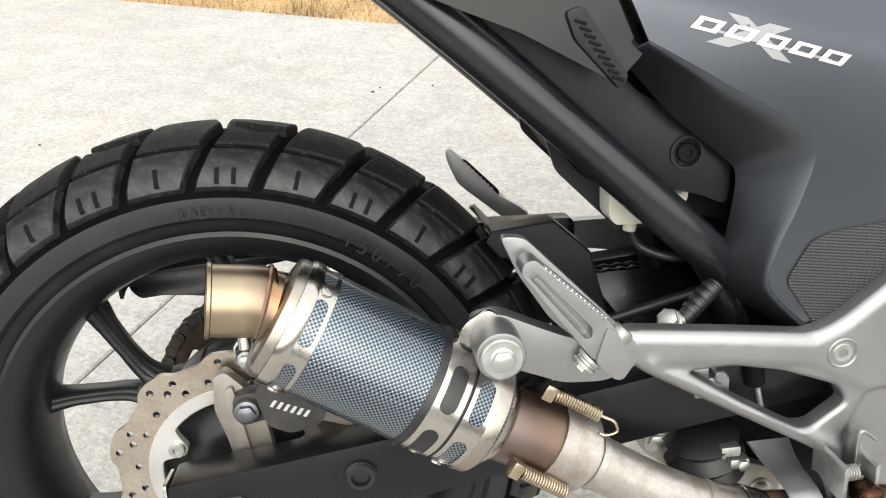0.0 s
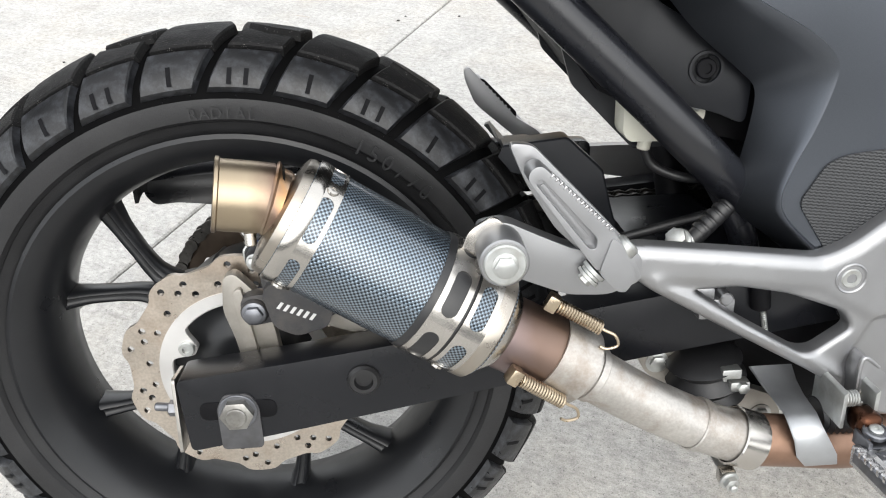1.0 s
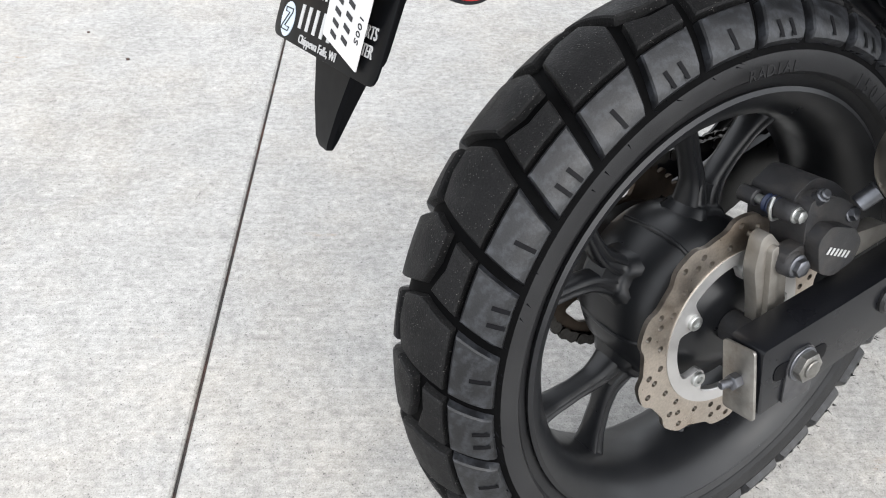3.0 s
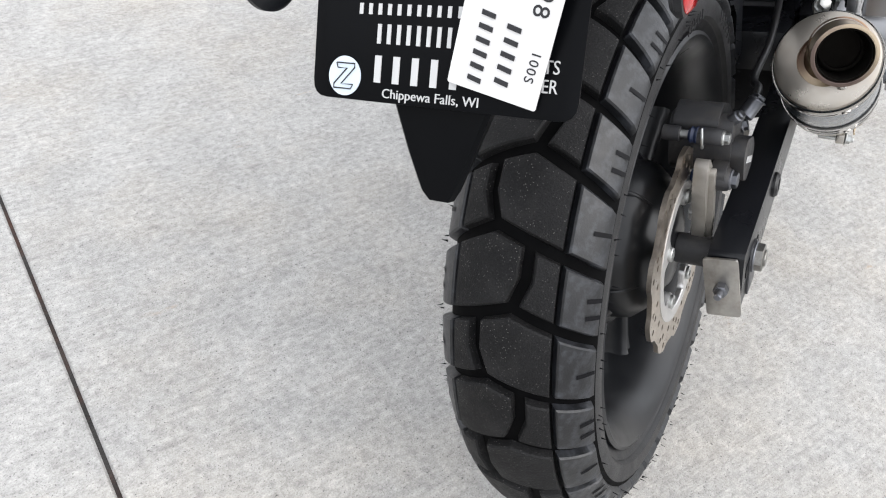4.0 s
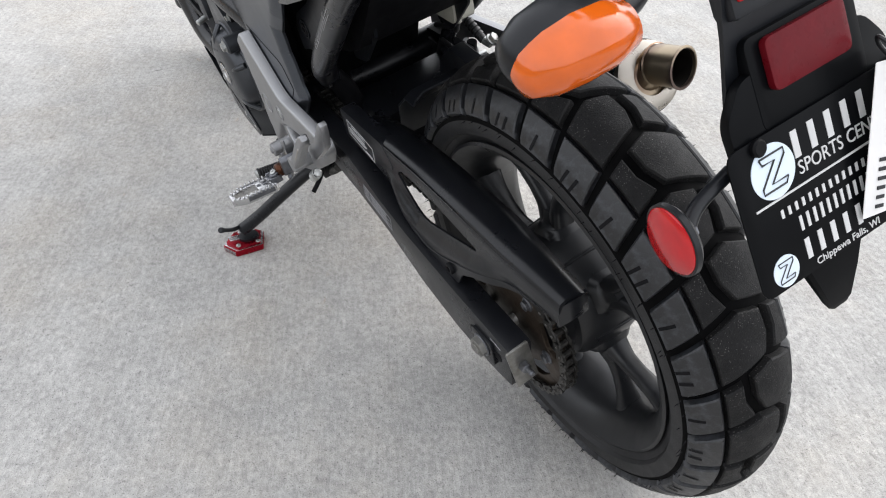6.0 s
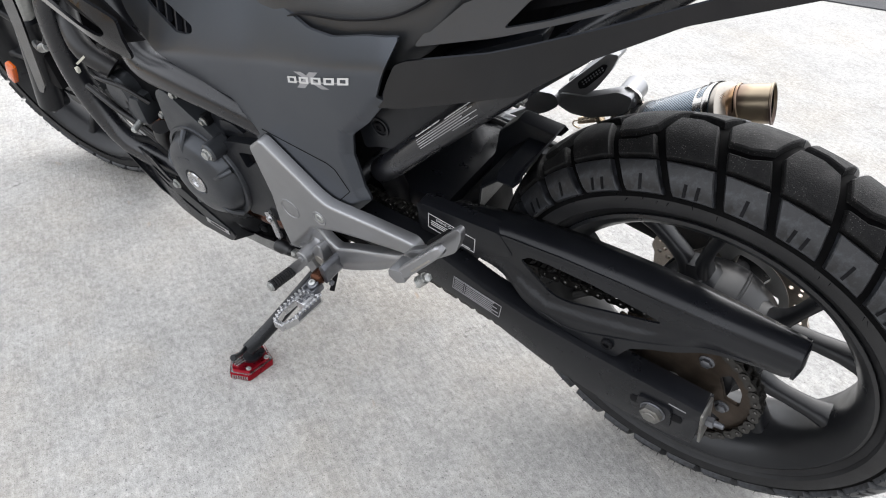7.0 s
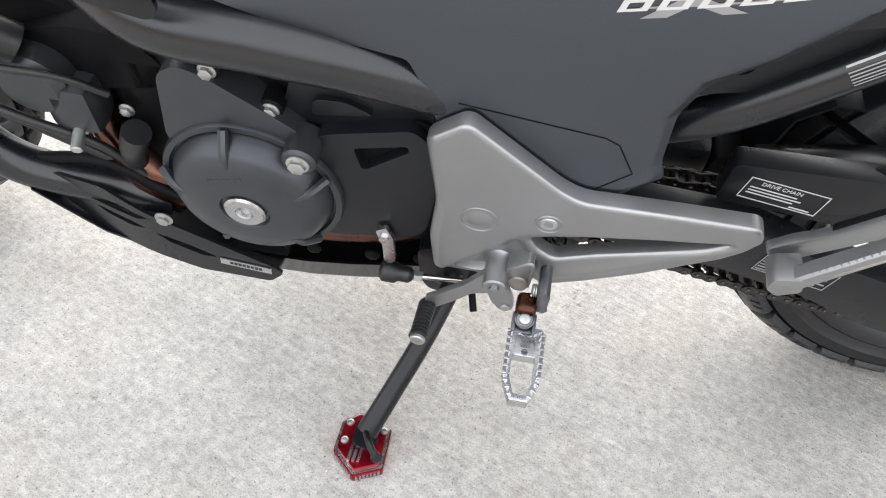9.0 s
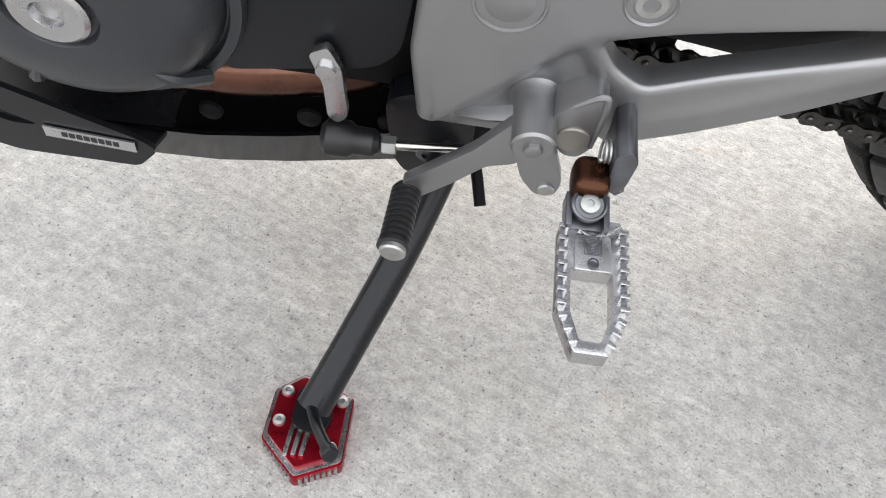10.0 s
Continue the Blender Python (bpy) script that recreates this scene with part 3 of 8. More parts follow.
def inset_poly(poly, d):
    """A convex-ish outline (counter-clockwise) moved inwards by d."""
    out = []
    n = len(poly)
    for k in range(n):
        a, b, c = (Vector(poly[(k + j) % n]) for j in (-1, 0, 1))
        e1, e2 = (b - a).normalized(), (c - b).normalized()
        n1, n2 = Vector((-e1.y, e1.x)), Vector((-e2.y, e2.x))
        m = (n1 + n2)
        out.append(tuple(b + m * (d / max(0.35, m.dot(n1)))))
    return out


def smooth_ramp(a, b, x):
    """0 at a, 1 at b, eased."""
    t = min(1.0, max(0.0, (x - a) / (b - a)))
    return t * t * (3 - 2 * t)


def tyre_set(wheel, R, rc, rim_r, half, rows, phase, depth, scale):
    """Carcass and tread blocks of a dual-purpose tyre; the wheel's axle is its y axis. Blocks come in rows that mirror one another."""
    a = R - rc
    top = half / rc

    def at(s, th, h):
        p = s / rc
        r = a + (rc + h) * math.cos(p)
        return Vector((r * math.cos(th), (rc + h) * math.sin(p), r * math.sin(th)))

    prof = []
    for k in range(19):
        p = -top + 2 * top * k / 18
        prof.append((a + (rc - depth) * math.cos(p), (rc - depth) * math.sin(p)))
    ye, re = (rc - depth) * math.sin(top), a + (rc - depth) * math.cos(top)
    side = [(re - 0.006, ye + 0.001), (re - 0.018, ye - 0.0005), (rim_r + 0.014, ye - 0.006), (rim_r + 0.006, ye - 0.010), (rim_r - 0.002, ye - 0.016)]
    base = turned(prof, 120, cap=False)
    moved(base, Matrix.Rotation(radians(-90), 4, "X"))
    ridge = [(re, ye)] + side[:2]
    for f, lift in ((0.74, 0.0), (0.78, 0.0005), (0.86, 0.0005), (0.90, 0.0)):
        (r0, y0), (r1, y1) = side[1], side[2]
        ridge.append((r0 + (r1 - r0) * f, y0 + (y1 - y0) * f + lift))
    ridge += side[2:]
    left_wall, right_wall = turned(ridge, 120, cap=False), turned([(r, -y) for r, y in ridge[::-1]], 120, cap=False)
    bm = moved(merged(left_wall, right_wall), Matrix.Rotation(radians(-90), 4, "X"))
    tyre = part("tyre", bm, rubber, wheel, "worn black dual-purpose tyre", smooth=30)
    part("tread_base", base, groove_shade_rubber, wheel, "black rubber in the grooves, darkened for their shade", smooth=30)
    pitch = 2 * math.pi / rows
    drop = 6.5 / 12 * pitch
    S = scale

    def edge(s, peak):
        reach = (0.1 * S - peak) if s > peak else (0.1 * S + peak)
        return drop * abs(s - peak) / reach

    mid, out_s = 0.050 * S, half * 0.985
    pk = 0.011 * S
    A, B = (lambda s: edge(s, pk)), (lambda s: pitch + edge(s, -pk))
    inner, outer = mid + 0.0036 * S, mid - 0.0036 * S
    shapes = {
        "big": [(inner, A(inner)), (inner, B(inner)), (-pk, B(-pk)), (-0.021 * S, 0.62 * pitch), (-0.021 * S, A(-0.021 * S)), (pk, A(pk))],
        "small": [(-0.021 * S, A(-0.021 * S)), (-0.021 * S, 0.62 * pitch), (-pk, B(-pk)), (-inner, B(-inner)), (-inner, A(-inner))],
        "left": [(out_s, A(out_s)), (out_s, B(out_s)), (outer, B(outer)), (outer, A(outer))],
        "right": [(-outer, A(-outer)), (-outer, B(-outer)), (-out_s, B(-out_s)), (-out_s, A(-out_s))],
    }

    def cell(poly, gap, sipe=None):
        flat = [(s, t * R) for s, t in poly]
        area = sum(p[0] * q[1] - q[0] * p[1] for p, q in zip(flat, flat[1:] + flat[:1]))
        if area < 0:
            flat = flat[::-1]
        pieces = []
        for d, h in ((gap - 0.0008, -depth * 1.05), (gap + 0.0006, -0.0016), (gap + 0.0022, 0.0)):
            pieces.append([(s, t, h) for s, t in inset_poly(flat, d)])
        dense = []
        for ring in pieces:
            n = len(ring)
            full = []
            for k in range(n):
                p, q = Vector(ring[k]), Vector(ring[(k + 1) % n])
                for j in range(5):
                    full.append(p.lerp(q, j / 5))
            dense.append(full)
        bm = bmesh.new()
        vr = [[bm.verts.new(v) for v in ring] for ring in dense]
        n = len(vr[0])
        for p, q in zip(vr, vr[1:]):
            for j in range(n):
                bm.faces.new((p[j], p[(j + 1) % n], q[(j + 1) % n], q[j]))
        lid = bm.faces.new(vr[-1])
        bmesh.ops.triangulate(bm, faces=[lid])
        lo, hi = min(v.co.x for v in bm.verts), max(v.co.x for v in bm.verts)
        k = math.floor(lo / 0.012) * 0.012 + 0.012
        while k < hi:
            bmesh.ops.bisect_plane(bm, geom=bm.verts[:] + bm.edges[:] + bm.faces[:], plane_co=(k, 0, 0), plane_no=(1, 0, 0), dist=1e-5)
            k += 0.012
        if sipe:
            for s0, s1, tm in sipe:
                w = 0.0016
                quad = [(s0, tm * R - w), (s1, tm * R - w), (s1, tm * R + w), (s0, tm * R + w)]
                vs = [bm.verts.new((s, t, 0.0005)) for s, t in quad]
                bm.faces.new(vs)
        for v in bm.verts:
            fall = smooth_ramp(half * 0.86, half, abs(v.co.x)) * depth * 0.85
            v.co = at(v.co.x, v.co.y / R, max(-depth, v.co.z - fall))
        bmesh.ops.recalc_face_normals(bm, faces=bm.faces)
        return bm

    flip = Matrix.Scale(-1, 4, (0, 1, 0))
    gap = 0.0056 * S
    meshes = {}
    for odd in (0, 1):
        for key, poly in shapes.items():
            bm = cell(poly, gap)
            if odd:
                moved(bm, flip)
                bmesh.ops.reverse_faces(bm, faces=bm.faces)
            ob = part("tread_block", bm, tread_rubber if key in ("big", "small") else scuffed_rubber, wheel, smooth=30)
            meshes[odd, key] = ob
    for row in range(rows):
        odd = row % 2
        turn = Matrix.Rotation(-(phase + row * pitch), 4, "Y")
        for key in shapes:
            ob = meshes[odd, key]
            if row < 2:
                ob.matrix_local = turn
            else:
                shared("tread_block", ob.data, wheel, turn)
    # flat dark strips that draw the shade of sipes on the shoulder blocks, and moulding hairs
    sb = bmesh.new()
    rng = random.Random(int(R * 1000))
    for row in range(rows):
        for side in (1, -1):
            th0 = phase + row * pitch + drop * 0.78 + pitch * 0.5
            for off, s0, s1 in (((0.0, 0.070, 0.088),) if row % 2 else ((-0.1 * pitch, 0.074, 0.089), (0.14 * pitch, 0.074, 0.089))):
                w = 0.0022
                vs = [sb.verts.new(at(side * s * S, th0 + off + dw / R, 0.0004)) for s, dw in ((s0, -w), ((s0 + s1) / 2, -w), (s1, -w), (s1, w), ((s0 + s1) / 2, w), (s0, w))]
                sb.faces.new(vs)
            for j in range(3):
                th = phase + (row + rng.random()) * pitch
                s = side * half * rng.uniform(0.9, 1.0)
                p = at(s, th, 0.0)
                tip = at(s + side * 0.002, th + rng.uniform(-0.01, 0.01), rng.uniform(0.004, 0.008))
                e = Vector((0.0004, 0.0003, 0.0004))
                q = p + Vector((0.0003, -0.0004, 0.0002))
                sb.faces.new([sb.verts.new(v) for v in (p - e, q + e, tip)])
    tagged(part("tread_sipe", sb, deep_black, wheel), kind="stuff")
    return tyre


def arc_text(body, r, mid, size, y, side, parent, material, squash=1.0):
    """Raised sidewall letters along an arc; side -1 reads from the right of the wheel."""
    bits = []
    step = size * 0.72 / r
    for k, ch in enumerate(body):
        if ch == " ":
            continue
        th = mid - (k - (len(body) - 1) / 2) * step * (1 if side < 0 else -1)
        up = Vector((math.cos(th), 0, math.sin(th)))
        right = Vector((math.sin(th), 0, -math.cos(th))) * (1 if side < 0 else -1)
        bits.append(moved(text_mesh(ch, size, 0.0005), plane_frame(up * r + Vector((0, y, 0)), right, up)))
    return part("lettering", merged(*bits), material, parent)


def rear_wheel():
    wheel = part("rear_wheel", rim_mesh(0.2315, 0.064, 0.198), wheel_black, bike, "satin black cast wheel with forked spokes", m=pose(0, 0, AX))
    spokes(wheel, 76.8, 0.066, 0.126, 0.198)
    tyre_set(wheel, 0.3207, 0.0817, 0.228, 0.1, 30, radians(145.7), 0.0085, 1.0)
    arc_text("150/70", 0.249, radians(52), 0.020, -0.0745, -1, wheel, rubber)
    arc_text("RADIAL", 0.252, radians(88), 0.014, -0.0752, -1, wheel, rubber)
    hub = turned([(0.030, -0.070), (0.044, -0.067), (0.052, -0.060), (0.074, -0.050), (0.088, -0.034), (0.0935, -0.012), (0.0935, 0.02), (0.089, 0.046), (0.082, 0.060), (0.06, 0.066), (0.03, 0.075)], 64)
    part("hub", moved(hub, Matrix.Rotation(radians(-90), 4, "X")), wheel_black, wheel, "satin black hub shell")
    for k in range(5):
        a = radians(77.7 + 36 + 72 * k)
        d = Vector((math.cos(a), 0, math.sin(a)))
        part("hub_rib", tube([d * 0.073 + Vector((0, -0.048, 0)), d * 0.0885 + Vector((0, -0.030, 0)), d * 0.0935 + Vector((0, 0.0, 0)), d * 0.0885 + Vector((0, 0.045, 0))], 0.0028, 8), wheel_black, wheel)
    # wave disc on the right, with its carrier lugs and screws
    y = -0.072

    def plate(outer, inner, a0, a1, n, holes=()):
        """A flat stretch of ring between two outlines, drilled, 5 mm thick."""
        edge = [a0 + (a1 - a0) * k / n for k in range(n + 1)]
        poly = [(outer(a) * math.cos(a), outer(a) * math.sin(a)) for a in edge] + [(inner(a) * math.cos(a), inner(a) * math.sin(a)) for a in reversed(edge)]
        return slab(poly, y - 0.0025, y + 0.0025, 0.0, holes)

    def wave(a):
        return 0.1165 - 0.0042 * math.tanh(2.2 * math.cos(10 * a))

    bits = []
    for k in range(10):
        a0 = radians(36 * k)
        holes = []
        for da, r in ((7, 0.092), (15, 0.101), (21, 0.112), (28.5, 0.094), (9.5, 0.106)):
            a = a0 + radians(da)
            holes.append(ellipse(r * math.cos(a), r * math.sin(a), 0.0034, n=12))
        bits.append(plate(wave, lambda a: 0.0835, a0, a0 + radians(36), 18, holes))
    part("brake_disc", finish(merged(*bits)), disc_steel, wheel, "drilled wave brake disc")

    def lugs(a):
        d = (a - radians(153.4) + math.pi / 5) % (2 * math.pi / 5) - math.pi / 5
        return 0.0715 - 0.0195 * math.exp(-((d / 0.19) ** 4))

    prof = []
    bm = bmesh.new()
    n = 240
    for k in range(n):
        a = 2 * math.pi * k / n
        c, s_ = math.cos(a), math.sin(a)
        prof.append([bm.verts.new((r * c, yy, r * s_)) for r, yy in ((0.0848, y - 0.0036), (lugs(a) + 0.001, y - 0.0036), (lugs(a), y - 0.0026), (lugs(a), y + 0.0036), (0.0848, y + 0.0036))])
    for p, q in zip(prof, prof[1:] + prof[:1]):
        for j in range(5):
            bm.faces.new((p[j], q[j], q[(j + 1) % 5], p[(j + 1) % 5]))
    part("disc_carrier", finish(bm), disc_light, wheel, "pale inner ring of the brake disc")
    for k in range(5):
        a = radians(153.4 + 72 * k)
        part("disc_screw", socket_head(Vector((0.0615 * math.cos(a), y - 0.0036, 0.0615 * math.sin(a))), RIGHT, 0.0078, 0.004), zinc, wheel)
    # sprocket on the left
    ys = 0.103
    teeth = []
    for k in range(43 * 4):
        a = 2 * math.pi * k / (43 * 4)
        r = 0.1035 + (0.007 if k % 4 in (0, 1) else 0.0)
        teeth.append((r * math.cos(a), r * math.sin(a)))
    wins = []
    for k in range(5):
        a0 = radians(20 + 72 * k)
        wins.append(rounded([(r * math.cos(a0 + radians(d)), r * math.sin(a0 + radians(d))) for r, d in ((0.068, -18), (0.088, -20), (0.091, 0), (0.088, 20), (0.068, 18), (0.066, 0))], 0.006))
    part("sprocket", slab(teeth, ys - 0.003, ys + 0.003, 0.0005, wins), brown_steel, wheel, "brown-tinted steel rear sprocket")
    carrier = turned([(0.03, 0.06), (0.072, 0.062), (0.07, 0.088), (0.055, 0.094), (0.03, 0.1)], 40)
    part("sprocket_carrier", moved(carrier, Matrix.Rotation(radians(-90), 4, "X")), wheel_black, wheel)
    for k in range(5):
        a = radians(51.3 + 72 * k)
        part("sprocket_nut", hex_head((0.0700 * math.cos(a), ys + 0.003, 0.0700 * math.sin(a)), LEFT, 0.0075, 0.007, 0.010), dark_bolt, wheel)
    return wheel


def rim_mesh(lip, half, barrel):
    """Barrel and lips, the axle along y."""
    prof = [(lip - 0.004, -half), (lip, -half + 0.002), (lip - 0.001, -half + 0.007), (lip - 0.009, -half + 0.012), (barrel + 0.012, -half + 0.03), (barrel + 0.006, 0.0),
            (barrel + 0.012, half - 0.03), (lip - 0.009, half - 0.012), (lip - 0.001, half - 0.007), (lip, half - 0.002), (lip - 0.004, half), (lip - 0.014, half - 0.006),
            (barrel + 0.004, half - 0.024), (barrel - 0.002, 0.014), (barrel - 0.002, -0.014), (barrel + 0.004, -half + 0.024), (lip - 0.014, -half + 0.006)]
    return moved(turned(prof, 96, True), Matrix.Rotation(radians(-90), 4, "X"))


def spokes(wheel, y_angle, hub_r, fork_r, barrel):
    """Five forked spokes and the hub barrel."""
    def sweep(path, out, m):
        """A ribbed arm along (radius, sideways, half width, half depth) points."""
        u = Vector((math.cos(m), 0, math.sin(m)))
        v = Vector((-math.sin(m), 0, math.cos(m)))
        pts = curve_points([(r, lat * out, 0) for r, lat, w, t in path], 4)
        rings = []
        for k, p in enumerate(pts):
            f = k / (len(pts) - 1) * (len(path) - 1)
            w = float(np.interp(f, range(len(path)), [q[2] for q in path]))
            t = float(np.interp(f, range(len(path)), [q[3] for q in path]))
            d = (pts[min(k + 1, len(pts) - 1)] - pts[max(k - 1, 0)]).normalized()
            side = Vector((-d.y, d.x, 0))
            ring = []
            for x, y in ((-1, -0.55), (-0.72, -0.92), (-0.45, -1), (-0.25, -0.86), (0.25, -0.86), (0.45, -1), (0.72, -0.92), (1, -0.55), (1, 0.55), (0.72, 0.92), (0.3, 1), (-0.3, 1), (-0.72, 0.92), (-1, 0.55)):
                q = p + side * (x * w)
                ring.append(u * q.x + v * q.y + Vector((0, y * t + 0.008, 0)))
            rings.append(ring)
        return loft(rings)

    for k in range(5):
        m = radians(y_angle + 72 * k)
        arms = [(fork_r - 0.044, 0.010, 0.0125, 0.020), (fork_r - 0.020, 0.0105, 0.0105, 0.016), (fork_r - 0.001, 0.0150, 0.0086, 0.013), (fork_r + 0.020, 0.0265, 0.0076, 0.012), (fork_r + 0.045, 0.042, 0.0080, 0.014), (barrel - 0.010, 0.054, 0.0100, 0.018), (barrel + 0.005, 0.062, 0.0180, 0.026)]
        stem = [(hub_r - 0.02, 0.0, 0.040, 0.042), (hub_r + 0.012, 0.0, 0.033, 0.036), (hub_r + 0.030, 0.0, 0.0225, 0.025), (fork_r - 0.024, 0.0, 0.018, 0.018), (fork_r - 0.006, 0.0, 0.017, 0.013)]
        part("spoke", merged(sweep(arms, 1, m), sweep(arms, -1, m), sweep(stem, 1, m)), wheel_black, wheel, smooth=55)
    hub = turned([(0.02, -0.045), (hub_r * 0.7, -0.04), (hub_r, -0.02), (hub_r, 0.03), (hub_r * 0.7, 0.045), (0.02, 0.05)], 40)
    part("hub_barrel", moved(hub, Matrix.Rotation(radians(-90), 4, "X")), wheel_black, wheel)


rear_wheel()


# ---- swingarm, axle, chain ----
def swingarm():
    arm_r = rounded([(-0.047, 0.3575), (-0.043, 0.284), (0.03, 0.296), (0.225, 0.331), (0.363, 0.354), (0.56, 0.385), (0.575, 0.43), (0.41, 0.420), (0.30, 0.403), (0.147, 0.382), (0.055, 0.3695)], 0.006)
    arm = part("swingarm", slab(arm_r, -0.148, -0.112, 0.004), arm_black, bike, "satin black steel box swingarm")
    arm_l = rounded([(-0.060, 0.3455), (-0.052, 0.2675), (0.0, 0.2625), (0.08, 0.268), (0.165, 0.287), (0.222, 0.312), (0.254, 0.327), (0.345, 0.352), (0.56, 0.385), (0.575, 0.44), (0.345, 0.424), (0.30, 0.407), (0.26, 0.391), (0.19, 0.373), (0.1165, 0.363), (0.049, 0.355)], 0.005)
    part("left_arm", slab(arm_l, 0.122, 0.155, 0.003), arm_black, arm)
    part("cross_member", merged(block((0.43, -0.02, 0.405), (0.11, 0.19, 0.06), 0.012), rod((0.565, -0.15, 0.405), (0.565, 0.15, 0.405), 0.03)), arm_black, arm)
    # rear end: alloy end plates, adjuster screws, axle with nuts and washers
    for s, x0, zc, hh, yc, hw in ((-1, -0.051, 0.3185, 0.036, 0.130, 0.0175), (1, -0.0590, 0.309, 0.0375, 0.139, 0.0165)):
        pl = rounded([(-hw, -hh), (hw, -hh), (hw, hh), (-hw, hh)], 0.004)
        bm = slab(pl, -0.0016, 0.0016, 0.0008)
        part("end_plate", moved(bm, Matrix.Translation((x0, s * yc, zc)) @ pose(0, 0, 0, 0, 7, 90)), worn_plate if s < 0 else worn_nut, arm, "dull steel end plate")
        part("adjuster_screw", rod((x0 - 0.024, s * yc, zc + 0.004), (x0 + 0.01, s * yc, zc), 0.004), dark_bolt, arm)
        part("adjuster_nut", hex_head((x0 - 0.002, s * yc, zc + 0.001), (-1, 0, 0.05), 0.0075, 0.010), dark_bolt, arm)
    for s, y in ((-1, -0.148), (1, 0.155)):
        d = Vector((0, s, 0))
        if s > 0:
            block_l = rounded([(-0.024, -0.024), (0.020, -0.030), (0.024, -0.004), (0.022, 0.019), (-0.020, 0.019), (-0.024, 0.012)], 0.006)
            part("axle_plate", moved(slab(block_l, 0, 0.0045, 0.001), Matrix.Translation((0.002, y, 0.307))), arm_black, arm, "black axle block")
            part("axle_slot", moved(slab(rounded([(-0.036, -0.008), (0.036, -0.008), (0.036, 0.008), (-0.036, 0.008)], 0.007), 0, 0.0007, 0.0002), Matrix.Translation((0.0, y, 0.308))), deep_black, arm)
            part("axle_mark", moved(slab([(-0.0115, -0.0013), (0.0115, 0.0013), (0.0115, 0.0030), (-0.0115, 0.0004)], 0, 0.0006, 0.0), Matrix.Translation((-0.027, y, 0.331))), grey_print, arm, "pale alignment mark")
        else:
            slide = rounded([(-0.0185, -0.040), (0.0185, -0.040), (0.0185, 0.004), (0.0110, 0.0170), (-0.0110, 0.0170), (-0.0185, 0.004)], 0.005)
            part("axle_plate", moved(slab(slide, 0, -0.0022, 0.0006), Matrix.Translation((0.004, y, AX + 0.002))), dark_plate, arm, "dark steel axle block")
            part("axle_slot", moved(slab(rounded([(-0.034, -0.009), (0.034, -0.009), (0.034, 0.009), (-0.034, 0.009)], 0.008), 0, -0.0007, 0.0002), Matrix.Translation((0.004, y, AX + 0.002))), deep_black, arm)
        nx, nz, ny = (0.004, AX + 0.002, y - 0.0022) if s < 0 else (0.002, 0.307, y + 0.0045)
        part("axle_washer", rod(Vector((nx, ny, nz)), Vector((nx, ny + s * 0.0022, nz)), 0.0172, n=32), dark_bolt, arm)
        part("axle_nut", merged(hex_head(Vector((nx, ny + s * 0.0022, nz)), d, 0.0150, 0.0080), rod(Vector((nx, ny + s * 0.0095, nz)), Vector((nx, ny + s * 0.0125, nz)), 0.0092)), worn_nut, arm, "worn steel axle nut")
    part("axle", rod((0, -0.15, AX), (0, 0.15, AX - 0.004), 0.009), zinc, arm)
    part("spacer", rod((0, -0.114, AX), (0, -0.07, AX), 0.017), caliper_black, arm)
    # rubber plug in the right arm
    part("plug", moved(turned([(0.0145, 0), (0.0145, 0.003), (0.012, 0.006), (0.0085, 0.006), (0.0075, 0.001), (0, 0.001)], 28), frame_at((0.117, -0.1478, 0.350), RIGHT)), hose, arm, "black rubber plug")
    # caution stickers with rows of small print
    st = plane_frame((0.2750, 0.1554, 0.3668), Vector((-0.079, 0, -0.0195)), Vector((-0.0040, 0, 0.030)))
    edge = [(-0.0405, -0.0145, 0.081, 0.0010), (-0.0405, 0.0135, 0.081, 0.0010), (-0.0405, -0.0145, 0.0010, 0.029), (0.0395, -0.0145, 0.0010, 0.029), (-0.021, -0.0145, 0.0008, 0.029)]
    rng = random.Random(8)
    rows = [(-0.0185, -0.0115 + 0.0044 * k, rng.uniform(0.044, 0.056), 0.0016) for k in range(6)] + [(-0.038, -0.0115 + 0.0044 * k, 0.015, 0.0014) for k in range(6)]
    for one in edge + rows:
        part("print_line", moved(bars([one]), st), grey_print, arm, "grey print of a caution sticker")
    part("pivot_bolt", hex_head((0.565, -0.15, 0.405), RIGHT, 0.013, 0.01, 0.018), zinc, arm)
    part("pivot_bolt", hex_head((0.565, 0.15, 0.405), LEFT, 0.013, 0.01, 0.018), zinc, arm)
    return arm


